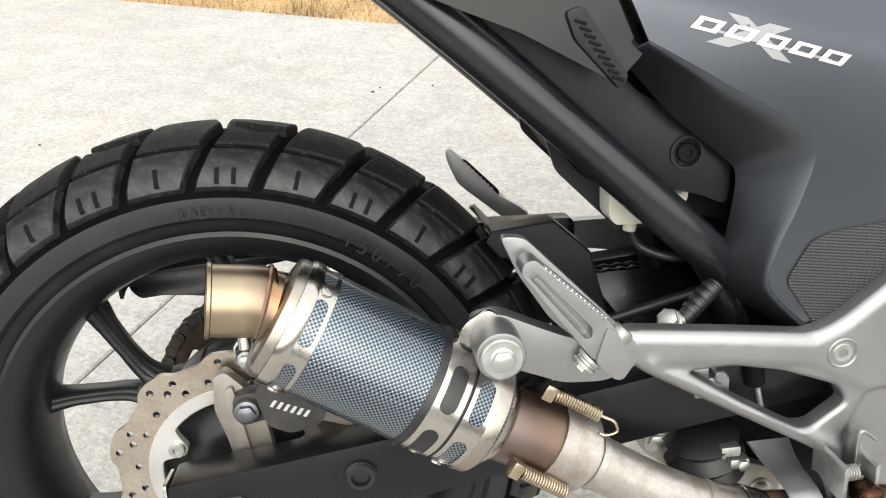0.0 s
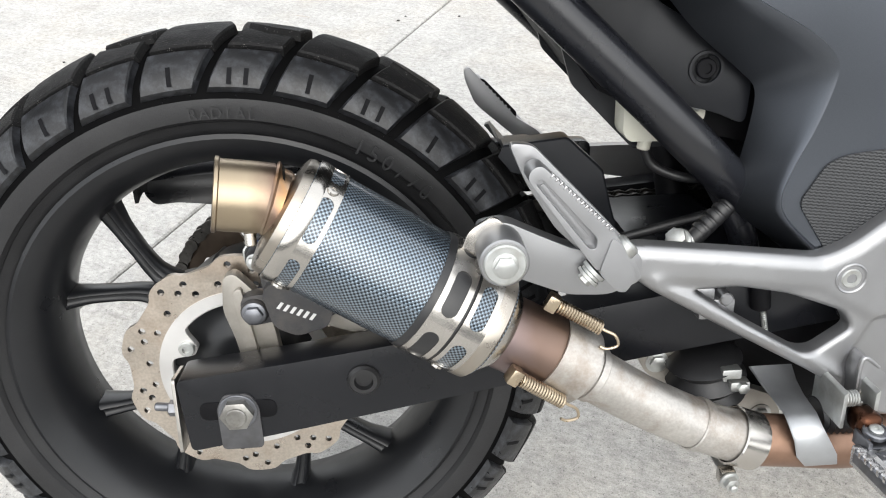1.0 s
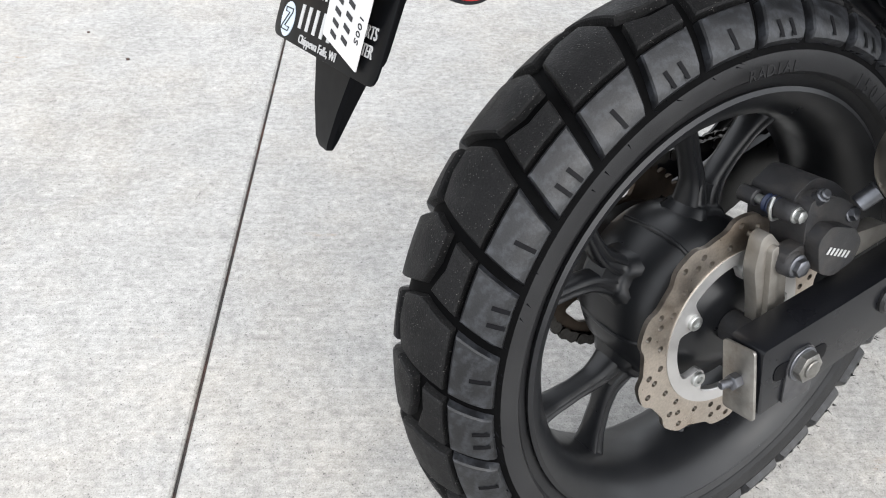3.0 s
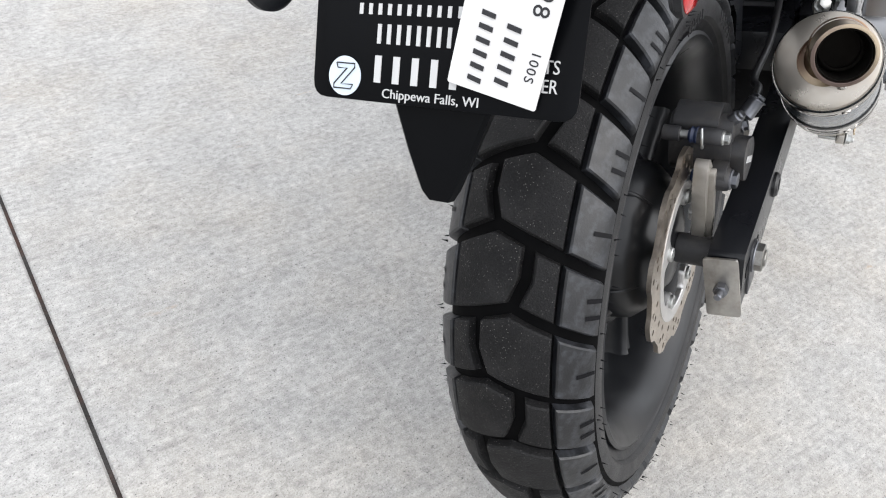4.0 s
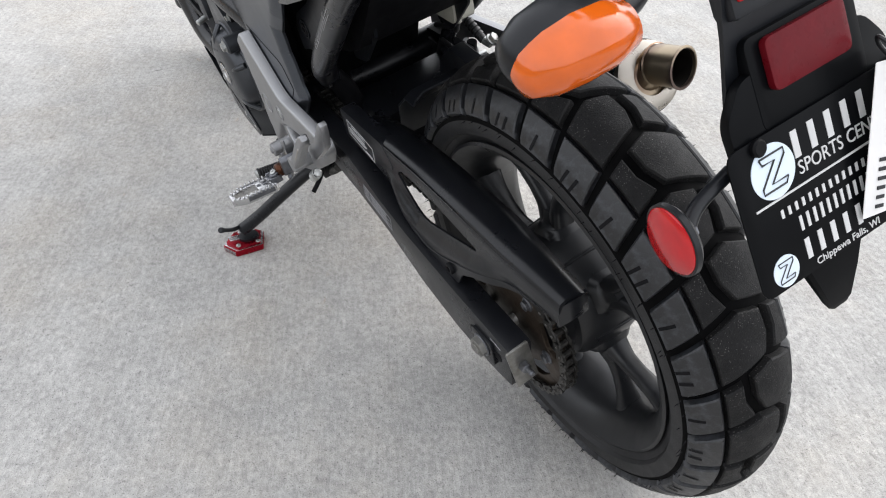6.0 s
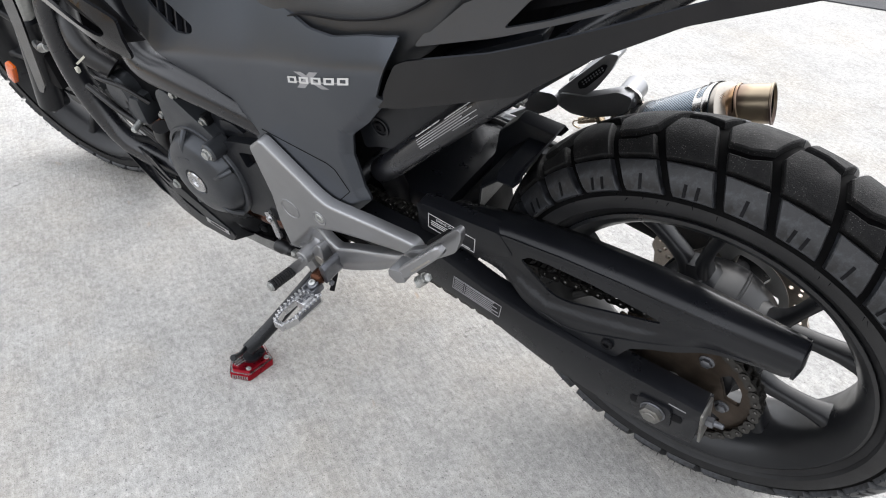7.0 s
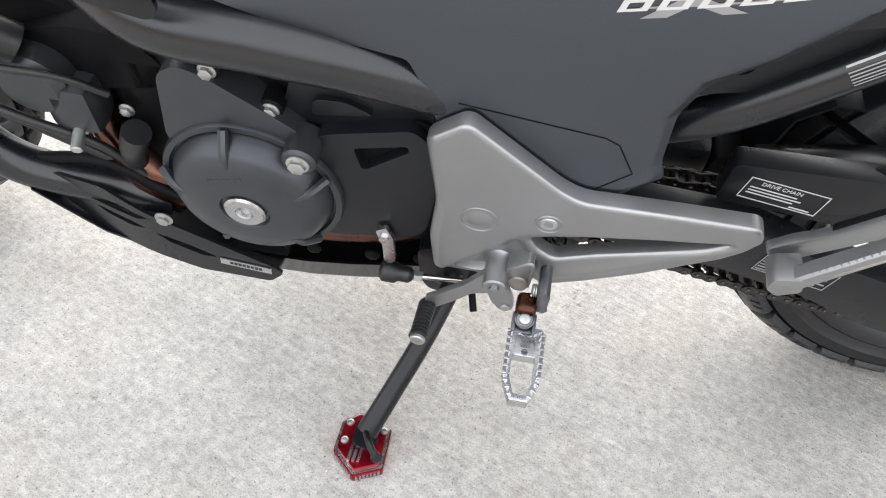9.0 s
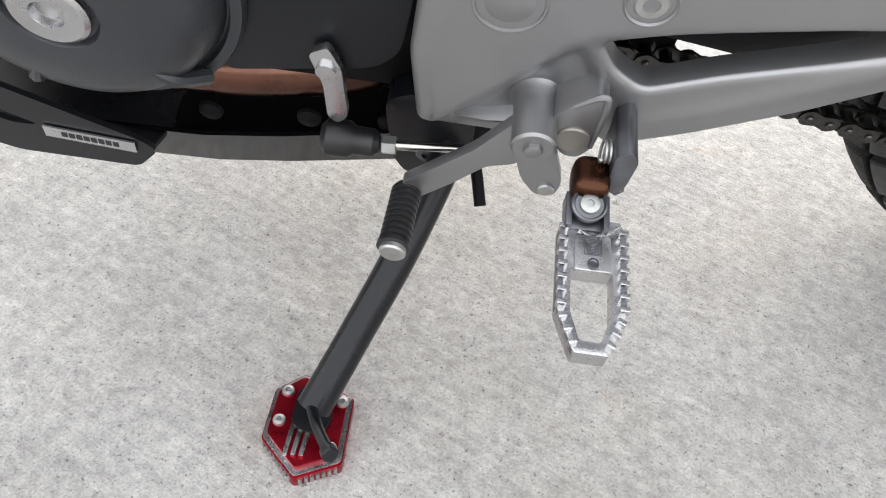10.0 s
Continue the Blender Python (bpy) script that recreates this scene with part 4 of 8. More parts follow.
def chain_guard():
    """Moulded guard over the chain: outer cheek with a long window, and a rounded top."""
    yo = 0.134
    cheek = [(-0.136, 0.479), (-0.115, 0.481), (-0.064, 0.486), (0.0, 0.490), (0.073, 0.494), (0.149, 0.495), (0.232, 0.491), (0.268, 0.484), (0.30, 0.465), (0.325, 0.432), (0.268, 0.424), (0.226, 0.416), (0.204, 0.394), (0.1785, 0.377), (0.1455, 0.370), (0.0975, 0.361), (0.0655, 0.362), (0.048, 0.393), (0.0237, 0.408), (-0.0325, 0.425), (-0.0715, 0.432), (-0.10, 0.4355), (-0.125, 0.434), (-0.137, 0.446)]
    window = rounded([(0.2105, 0.459), (0.196, 0.471), (0.168, 0.4725), (0.108, 0.470), (0.0165, 0.4565), (0.0165, 0.4515), (0.081, 0.432), (0.139, 0.4145), (0.158, 0.4145), (0.172, 0.421), (0.193, 0.440)], 0.006)

    def depth(x, z):
        """The cheek stands proud below a sill under the window and draws in towards its rear end."""
        sill = float(np.interp(x, [-0.04, 0.03, 0.10, 0.169, 0.20, 0.23], [0.464, 0.434, 0.4145, 0.4025, 0.420, 0.440]))
        low = smooth_ramp(sill + 0.006, sill - 0.011, z) * smooth_ramp(-0.05, 0.04, x) * smooth_ramp(0.26, 0.20, x)
        return yo + 0.011 * low - 0.006 * smooth_ramp(-0.02, -0.15, x) - 0.008 * smooth_ramp(0.46, 0.43, z) * smooth_ramp(0.0, -0.06, x)

    guard = part("chain_guard", panel(rounded(cheek, 0.006), depth, 0.003, 0.0038, [window]), arm_black, bike, "satin black plastic chain guard", smooth=50)
    xs = np.linspace(0.345, -0.139, 30)
    zt = np.interp(xs, [-0.150, -0.115, -0.064, 0.0, 0.073, 0.149, 0.232, 0.268, 0.30, 0.345], [0.477, 0.480, 0.485, 0.489, 0.491, 0.491, 0.487, 0.479, 0.472, 0.462])
    rings = []
    for x, z in zip(xs, zt):
        yy = depth(x, z)
        w = yy - float(np.interp(x, [-0.15, 0.0], [0.088, 0.078]))
        ring = [(0.0, -0.010), (0.006, 0.0), (-0.06, 0.006), (-0.25, 0.0095), (-0.7, 0.006), (-1.0, -0.004), (-1.0, -0.008), (-0.7, 0.002), (-0.3, 0.005), (-0.1, -0.002)]
        rings.append([(x, yy + f * w, z + h) for f, h in ring])
    part("guard_top", loft(rings), arm_black, guard, smooth=60)
    inner, outer = 0.088, depth(-0.137, 0.46)
    tip = [[(-0.1370 - 0.0050 * math.sin(math.pi * f), inner + (outer - inner) * f, 0.4765 + 0.006 * math.sin(math.pi * f) - drop) for f in (0.0, 0.25, 0.5, 0.75, 1.0)] + [(-0.1330, inner + (outer - inner) * f, 0.4765 + 0.006 * math.sin(math.pi * f) - drop) for f in (1.0, 0.75, 0.5, 0.25, 0.0)] for drop in (0.0, 0.016, 0.030)]
    part("guard_end", loft(tip), arm_black, guard, smooth=60)
    ridge = [(x, depth(x, z) + 0.0003, z) for x, z in ((0.176, 0.385), (0.1275, 0.379), (0.024, 0.420), (-0.0385, 0.438), (-0.09, 0.445))]
    part("guard_bead", tube(ridge, 0.0010, 6), arm_black, guard)
    part("guard_bolt", socket_head((0.077, yo + 0.0100, 0.384), LEFT, 0.0085, 0.006), deep_black, guard)
    st = plane_frame((0.3208, 0.1354, 0.4548), Vector((-0.0774, 0, -0.0134)), Vector((-0.0050, 0, 0.0291)))
    tongue = rounded([(0.376, 0.488), (0.24, 0.492), (0.22, 0.458), (0.265, 0.440), (0.30, 0.430), (0.378, 0.436)], 0.008)
    part("guard_front", slab(tongue, 0.112, 0.1350, 0.002), arm_black, guard)
    edge = [(-0.039, -0.0146, 0.078, 0.0009), (-0.039, 0.0137, 0.078, 0.0009), (-0.039, -0.0146, 0.0009, 0.0292), (0.0381, -0.0146, 0.0009, 0.0292)]
    for one in edge + [(-0.034, -0.0065 + 0.0040 * k, 0.046 + 0.006 * (k % 2), 0.0012) for k in range(3)] + [(0.012, -0.0118, 0.020, 0.0014)]:
        part("print_line", moved(bars([one]), st), white_print, guard, "white print of a caution sticker")
    part("print_heading", moved(text_mesh("DRIVE CHAIN", 0.0066, 0.0002), st @ Matrix.Translation((-0.006, 0.0086, 0.0003))), white_print, guard, "white heading of a caution sticker")
    return guard


def chain():
    y, fx, fz, fr, rr = 0.103, 0.62, 0.388, 0.040, 0.1087
    pts = []
    for k in range(40):
        a = radians(268 - 176 * k / 39)
        pts.append(Vector((rr * math.cos(a), y, AX + rr * math.sin(a))))
    top_b = Vector((fx - 0.002, y, fz + fr))
    for k in range(1, 40):
        f = k / 40
        pts.append(pts[39].lerp(top_b, f) + Vector((0, 0, -0.010 * 4 * f * (1 - f))))
    for k in range(16):
        a = radians(90 - 180 * k / 15)
        pts.append(Vector((fx + fr * math.cos(a), y, fz + fr * math.sin(a))))
    low = pts[-1]
    for k in range(1, 40):
        f = k / 40
        pts.append(low.lerp(pts[0], f) + Vector((0, 0, -0.018 * 4 * f * (1 - f))))
    pts.append(pts[0])
    dist = [0.0]
    for a, b in zip(pts, pts[1:]):
        dist.append(dist[-1] + (b - a).length)
    count = round(dist[-1] / 0.015875 / 2) * 2
    step = dist[-1] / count

    def at(d):
        d %= dist[-1]
        k = int(np.searchsorted(dist, d, side="right")) - 1
        k = min(k, len(pts) - 2)
        return pts[k].lerp(pts[k + 1], (d - dist[k]) / max(1e-9, dist[k + 1] - dist[k]))

    rollers = merged(*[rod(at(k * step) + Vector((0, -0.0085, 0)), at(k * step) + Vector((0, 0.0085, 0)), 0.0045, n=8) for k in range(count)])
    ch = part("drive_chain", rollers, chain_steel, bike, "oily steel drive chain")

    def link_plates(yo):
        h = step / 2
        poly = []
        for k in range(9):
            a = radians(90 + 180 * k / 8)
            poly.append((-h + 0.0072 * math.cos(a), 0.0072 * math.sin(a)))
        poly.append((0, -0.0052))
        for k in range(9):
            a = radians(-90 + 180 * k / 8)
            poly.append((h + 0.0072 * math.cos(a), 0.0072 * math.sin(a)))
        poly.append((0, 0.0052))
        return merged(slab(poly, yo, yo + 0.002, 0.0), slab(poly, -yo - 0.002, -yo, 0.0), rod((-h, yo, 0), (-h, yo + 0.004, 0), 0.0026, n=8), rod((h, yo, 0), (h, yo + 0.004, 0), 0.0026, n=8))

    proto = {}
    for k in range(count):
        a, b = at(k * step), at((k + 1) * step)
        d = b - a
        m = Matrix.Translation((a + b) / 2) @ Matrix.Rotation(-math.atan2(d.z, d.x), 4, "Y")
        if k < 2:
            proto[k] = part("chain_link", link_plates(0.0052 if k else 0.0074), chain_steel, ch, m=m)
        else:
            shared("chain_link", proto[k % 2].data, ch, m)
    teeth = []
    for k in range(16 * 4):
        a = 2 * math.pi * k / 64
        r = 0.036 + (0.006 if k % 4 in (0, 1) else 0)
        teeth.append((fx + r * math.cos(a), fz + r * math.sin(a)))
    part("front_sprocket", slab(teeth, y - 0.003, y + 0.003, 0.0), chain_steel, ch)


swingarm()
chain_guard()
chain()


# ---- rear brake caliper ----
def caliper():
    body = rounded([(0.032, 0.462), (0.050, 0.466), (0.078, 0.452), (0.108, 0.430), (0.106, 0.405), (0.085, 0.392), (0.050, 0.392), (0.034, 0.406), (0.030, 0.436)], 0.010)
    cal = part("brake_caliper", slab(body, -0.112, -0.048, 0.009, seg=3), caliper_black, bike, "grimy black brake caliper")
    part("bridge", slab(rounded([(0.026, 0.462), (0.052, 0.476), (0.082, 0.462), (0.112, 0.436), (0.096, 0.424), (0.04, 0.438)], 0.010), -0.098, -0.052, 0.007, seg=3), caliper_black, cal)
    face = rounded([(0.032, 0.428), (0.046, 0.440), (0.080, 0.428), (0.094, 0.410), (0.088, 0.392), (0.060, 0.384), (0.040, 0.394)], 0.007)
    part("cover", slab(face, -0.126, -0.106, 0.006, seg=3), caliper_black, cal, "rounded black caliper cover")
    pf = plane_frame((0.062, -0.1265, 0.409), (0.10, 0, -0.046), (0.046, 0, 0.10))
    part("maker_mark", moved(bars([(-0.018 + 0.006 * k, -0.0036, 0.0028, 0.0070) for k in range(6)], 0.0005, 0.25), pf), white_print, cal, "pale block mark")
    # slide pins along the axle, with their bosses, bolts and boots
    for p, r, b in (((0.022, -0.116, 0.404), 0.0125, 0.0088), ((0.026, -0.104, 0.449), 0.009, 0.0062)):
        p = Vector(p)
        part("boss", moved(turned([(r, 0.026), (r * 1.05, 0.012), (r, 0.003), (r * 0.8, 0.0)], 26), frame_at(p + Vector((0, -0.001, 0)), LEFT)), caliper_black, cal)
        part("bolt", hex_head(p, RIGHT, b, 0.008, b * 1.25), zinc if b < 0.008 else dark_bolt, cal)
    part("ear", slab(rounded([(0.010, 0.416), (0.022, 0.420), (0.044, 0.420), (0.044, 0.394), (0.022, 0.390), (0.010, 0.396)], 0.008), -0.112, -0.096, 0.004), caliper_black, cal)
    part("slide_pin", rod((0.026, -0.082, 0.449), (0.026, -0.044, 0.449), 0.0045), zinc, cal)
    boot = [(0.0075, 0), (0.0095, 0.003), (0.0075, 0.006), (0.0095, 0.009), (0.0075, 0.012), (0.009, 0.015), (0.006, 0.018)]
    part("pin_boot", moved(turned(boot, 18), frame_at((0.026, -0.088, 0.449), LEFT)), blue_seal, cal, "blue rubber boot")
    part("pin_boot", moved(turned(boot, 18), frame_at((0.022, -0.094, 0.404), LEFT)), blue_seal, cal)
    part("pin_cap", rod((0.026, -0.062, 0.449), (0.026, -0.043, 0.449), 0.0082), caliper_black, cal)
    part("clip", tube([(0.030, -0.084, 0.437), (0.017, -0.086, 0.440), (0.014, -0.086, 0.452), (0.020, -0.084, 0.460)], 0.0016, 8), zinc, cal)
    part("bleed_nipple", merged(rod((0.045, -0.106, 0.458), (0.043, -0.116, 0.468), 0.0065), rod((0.043, -0.115, 0.467), (0.042, -0.119, 0.471), 0.0045)), dark_bolt, cal)
    part("pad_pin", hex_head((0.092, -0.11, 0.432), (0.2, -0.9, 0.3), 0.0065, 0.008, 0.008), dark_bolt, cal)
    bracket = rounded([(-0.006, 0.432), (0.004, 0.436), (0.020, 0.418), (0.034, 0.386), (0.04, 0.33), (0.004, 0.33), (-0.002, 0.37), (-0.010, 0.40)], 0.008)
    part("bracket", slab(bracket, -0.098, -0.084, 0.004), tan_alloy, cal, "dull alloy caliper bracket")
    part("bracket_rib", slab(rounded([(0.002, 0.42), (0.010, 0.424), (0.018, 0.36), (0.016, 0.335), (0.008, 0.335), (0.006, 0.37)], 0.004), -0.104, -0.096, 0.002), tan_alloy, cal)
    part("arm_bracket", slab(rounded([(0.04, 0.40), (0.11, 0.375), (0.175, 0.385), (0.16, 0.40), (0.10, 0.405), (0.06, 0.42)], 0.008), -0.108, -0.09, 0.003), tan_alloy, cal)
    part("hose_union", merged(rod((0.098, -0.112, 0.440), (0.112, -0.122, 0.456), 0.0085), hex_head((0.110, -0.121, 0.454), (0.5, -0.4, 0.75), 0.0075, 0.007, 0.010)), dark_bolt, cal)
    part("brake_hose", tube([(0.104, -0.116, 0.447), (0.125, -0.118, 0.452), (0.16, -0.114, 0.448), (0.22, -0.10, 0.435), (0.32, -0.10, 0.445), (0.45, -0.09, 0.47)], 0.0048, 10), hose, cal, "black brake hose")


caliper()


# ---- exhaust ----
def exhaust():
    yc = -0.186
    A, B = Vector((0.079, yc, 0.514)), Vector((0.203, yc, 0.432))
    d = (B - A).normalized()
    R0 = 0.0485
    L = (B - A).length
    sleeve = part("muffler", turned([(0.0455, -0.012), (R0, -0.004), (R0, L + 0.012), (0.046, L + 0.024), (0.03, L + 0.03), (0.03, -0.012)], 72, True), carbon_mat(R0), bike, "slip-on muffler with blue-grey woven sleeve", m=frame_at(A, d))

    def under(name, bm, material, label=""):
        return part(name, bm, material, sleeve, label)

    def strap(z0, z1, slot_h, slots=6, r=R0 + 0.0012, shift=0.0):
        """A steel strap with round-ended slots, bent round the can."""
        around = 2 * math.pi * r
        pitch = around / slots
        zc = (z0 + z1) / 2
        holes = []
        for k in range(slots):
            xc, half, rr = pitch * (k + 0.5), pitch * 0.5 - 0.0075, slot_h / 2
            holes.append([(xc + half - rr + rr * math.cos(a), zc + rr * math.sin(a)) for a in np.linspace(-math.pi / 2, math.pi / 2, 8)] + [(xc - half + rr + rr * math.cos(a), zc + rr * math.sin(a)) for a in np.linspace(math.pi / 2, 1.5 * math.pi, 8)])
        bits = []
        for k in range(slots):
            bits.append(panel([(pitch * k, z0), (pitch * (k + 1), z0), (pitch * (k + 1), z1), (pitch * k, z1)], lambda x, z: 0.0, 0.0010, 0.004, [holes[k]]))
        bm = merged(*bits)
        for v in bm.verts:
            a = v.co.x / r + shift
            q = r + v.co.y
            v.co = Vector((q * math.cos(a), q * math.sin(a), v.co.z))
        return finish(bm)

    under("rear_strap", strap(0.0005, 0.0180, 0.0112), stainless, "slotted stainless strap")
    under("front_strap", strap(L - 0.036, L - 0.013, 0.0132, 6, R0 + 0.0024), stainless, "slotted stainless strap")
    under("collar_strap", strap(L - 0.010, L + 0.010, 0.0125), stainless, "slotted stainless strap")
    under("front_ring", turned([(R0 + 0.0006, L + 0.009), (R0 + 0.0012, L + 0.011), (R0 + 0.0006, L + 0.021), (R0 - 0.002, L + 0.023)], 72, cap=False), satin_steel, "satin steel end ring")
    under("rubber_ring", turned([(R0 + 0.0004, L - 0.042), (R0 + 0.0014, L - 0.040), (R0 + 0.0014, L - 0.011), (R0 + 0.0004, L - 0.010)], 72, cap=False), hose, "black rubber liner")
    under("end_ring", turned([(R0 + 0.001, -0.006), (R0 + 0.002, -0.003), (R0 + 0.002, 0.003), (R0 + 0.001, 0.005)], 72, cap=False), stainless)
    for z in (0.0095, L):
        for k in (0, 1, 2):
            a = radians(120 * k)
            e = Vector((math.cos(a), math.sin(a), 0))
            under("rivet", moved(turned([(0.0048, 0), (0.0042, 0.0016), (0.002, 0.0018), (0.0016, 0.0008), (0, 0.0008)], 16), frame_at(e * (R0 + 0.0012) + Vector((0, 0, z)), e)), stainless)
    under("rear_cap", turned([(R0 - 0.001, -0.003), (0.0478, -0.010), (0.0465, -0.0135), (0.042, -0.0155), (0.026, -0.018), (0.024, -0.004)], 64, True), satin_steel, "satin stainless end cap")
    under("front_cap", turned([(0.046, L + 0.016), (0.043, L + 0.026), (0.034, L + 0.036), (0.031, L + 0.036), (0.031, L + 0.016)], 64, True), stainless)
    # tip, mitred from the can's axis to nearly level
    T0, T1, T2 = Vector((0.024, -0.203, 0.544)), Vector((0.060, -0.196, 0.537)), A - d * 0.013
    rt = 0.0264

    def ring(c, e, r, k=48):
        e = Vector(e).normalized()
        u = e.cross(Vector((0, 1, 0))).normalized()
        w = e.cross(u)
        return [c + r * (math.cos(2 * math.pi * j / k) * u + math.sin(2 * math.pi * j / k) * w) for j in range(k)]

    e0 = T1 - T0
    rings = [ring(T0, e0, rt - 0.002), ring(T0, e0, rt), ring(T0 + e0 * 0.06, e0, rt), ring(T0 + e0 * 0.8, e0, rt), ring(T1, e0 + d * 0.02, rt), ring(T1 + d * 0.012, d + e0.normalized() * 0.6, rt), ring(T2, d, rt + 0.002), ring(T2 + d * 0.004, d, rt - 0.003), ring(T1, e0, rt - 0.003), ring(T0 + e0 * 0.3, e0, rt - 0.003), ring(T0, e0, rt - 0.002)]
    bm = bmesh.new()
    vr = [[bm.verts.new(p) for p in r] for r in rings]
    for p, q in zip(vr, vr[1:]):
        for j in range(48):
            bm.faces.new((p[j], p[(j + 1) % 48], q[(j + 1) % 48], q[j]))
    finish(bm)
    tip = part("exhaust_tip", bm, tip_steel, bike, "heat-tinted steel exhaust tip with straw and violet bands")
    for c, e in ((T1 + e0.normalized() * 0.003, e0 + d * 0.03), (T2 - d * 0.001, d)):
        part("weld_bead", moved(turned([(rt + 0.0004, -0.0018), (rt + 0.0018, 0.0), (rt + 0.0004, 0.0018)], 56, cap=False), frame_at(c, e)), tip_steel, tip)
    part("tip_rim", moved(turned([(rt - 0.001, 0), (rt + 0.0015, 0.0006), (rt + 0.0015, 0.003), (rt, 0.004)], 56, cap=False), frame_at(T0 - e0.normalized() * 0.0005, e0)), tip_steel, tip)
    part("tip_liner", pipe(T0 + e0 * 0.10, T0 + e0 * 1.05, rt - 0.0032, 0.0008, 48), soot, tip, "sooty inside of the tip")
    part("baffle", merged(pipe(T0 + e0 * 0.75, T0 + e0 * 1.2, 0.019, 0.002), moved(turned([(0.0245, 0), (0.017, 0.002), (0.017, 0.004), (0.0245, 0.003)], 40), frame_at(T0 + e0 * 1.0, e0)), moved(turned([(0.0, 0), (0.0245, 0), (0.0245, 0.002), (0.0, 0.002)], 40), frame_at(T0 + e0 * 1.25, e0))), soot, tip, "sooty inner baffle")
    part("baffle_screw", rod(T0 + e0 * 0.62 + Vector((0, -0.004, -rt + 0.001)), T0 + e0 * 0.62 + Vector((0, -0.006, -rt - 0.010)), 0.0045), stainless, tip)
    # link pipe
    C0 = A + d * (L + 0.028)
    P0 = Vector((0.275, yc, 0.3895))
    part("exhaust_collar", merged(pipe(C0, P0 + d * 0.014, 0.0315, 0.002, 56)), collar_steel, bike, "heat-browned exhaust collar with violet tint")
    path = [P0, Vector((0.31, yc - 0.001, 0.366)), Vector((0.355, yc - 0.003, 0.337)), Vector((0.405, yc - 0.002, 0.309)), Vector((0.452, yc, 0.2885))]
    link = part("link_pipe", merged(pipe(P0 - d * 0.003, P0 + d * 0.03, 0.0335, 0.002, 56), tube(path, [0.0290, 0.0232, 0.0222, 0.0224, 0.0235], 40)), worn_steel, bike, "weathered steel link pipe with stains")
    for f, q in ((1, 0.0236), (3, 0.0228)):
        part("pipe_band", moved(turned([(q, -0.004), (q + 0.0012, -0.003), (q + 0.0012, 0.003), (q, 0.004)], 40, cap=False), frame_at(path[f], path[min(f + 1, 4)] - path[f - 1])), worn_steel, link)
    e = (path[4] - path[3]).normalized()
    part("pipe_clamp", merged(moved(turned([(0.0250, -0.012), (0.0263, -0.011), (0.0263, 0.011), (0.0250, 0.012)], 40, cap=False), frame_at(path[4] - e * 0.004, e)), block(path[4] + Vector((-0.018, -0.010, -0.030)), (0.014, 0.012, 0.014), 0.002)), stainless, link, "steel pipe clamp")
    part("clamp_bolt", merged(hex_head(path[4] + Vector((-0.018, -0.016, -0.031)), (0.15, -1, -0.15), 0.007, 0.008, 0.009), rod(path[4] + Vector((-0.018, 0.02, -0.030)), path[4] + Vector((-0.017, -0.028, -0.033)), 0.0035)), zinc, link)
    hd = part("header_end", tube([path[4], Vector((0.49, yc, 0.2840)), Vector((0.56, yc + 0.008, 0.273)), Vector((0.66, -0.13, 0.260))], 0.0232, 32), brown_pipe, bike, "dull brown header pipe")
    bend = ((-0.136, 0.331, 0.472, 0.512), (-0.149, 0.321, 0.478, 0.512), (-0.165, 0.317, 0.481, 0.511), (-0.194, 0.317, 0.480, 0.508), (-0.207, 0.3125, 0.479, 0.507), (-0.2125, 0.302, 0.482, 0.512), (-0.2130, 0.286, 0.486, 0.521), (-0.2095, 0.273, 0.497, 0.525))
    shield = [[(a, y, z), (a + 0.001, y - 0.0012, z + 0.0012), (b, y - 0.0012, z + 0.0012), (b, y, z)] for y, z, a, b in bend]
    part("heat_shield", loft(shield), shield_alloy, hd, "bent pale alloy heat shield", smooth=60)
    part("pedal_boot", moved(turned([(0.010, 0)] + [(0.0185 if k % 2 else 0.0155, 0.003 * k) for k in range(12)] + [(0.010, 0.036)], 28), frame_at((0.512, -0.186, 0.309), (1, 0.05, 0))), hose, hd, "ribbed black rubber boot")
    # springs
    for hook_a, hook_b in (((0.272, -0.196, 0.440), (0.324, -0.204, 0.410)), ((0.238, -0.222, 0.391), (0.292, -0.216, 0.351))):
        a, b = Vector(hook_a), Vector(hook_b)
        s = part("exhaust_spring", coil(a.lerp(b, 0.12), a.lerp(b, 0.78), 0.0052, 0.0011, 17), spring_steel, bike, "brassy exhaust retaining spring")
        u = (b - a).normalized()
        o = u.cross(Vector((0, 1, 0))).normalized()
        part("hook", tube([a.lerp(b, 0.76), a.lerp(b, 0.86), b, b + u * 0.006 - o * 0.006, b - o * 0.013, b - u * 0.006 - o * 0.014], 0.0013, 8, 5), spring_steel, s)
        part("lug", merged(block(a + u * 0.002, (0.010, 0.012, 0.014), 0.002, u.to_track_quat("X", "Z").to_matrix().to_4x4()), tube([a.lerp(b, 0.14), a + u * 0.003, a - o * 0.005], 0.0013, 8, 5)), spring_steel, s)
    # hanger strap from the can to the bracket's rubber mount
    part("muffler_hanger", slab(rounded([(0.195, 0.470), (0.214, 0.478), (0.238, 0.505), (0.228, 0.515), (0.208, 0.504)], 0.006), -0.199, -0.194, 0.001), stainless, bike, "steel muffler hanger strap")


exhaust()


# ---- silver peg hangers, pegs ----
def smooth_step(a, b, x):
    t = min(1.0, max(0.0, (x - a) / (b - a)))
    return t * t * (3 - 2 * t)


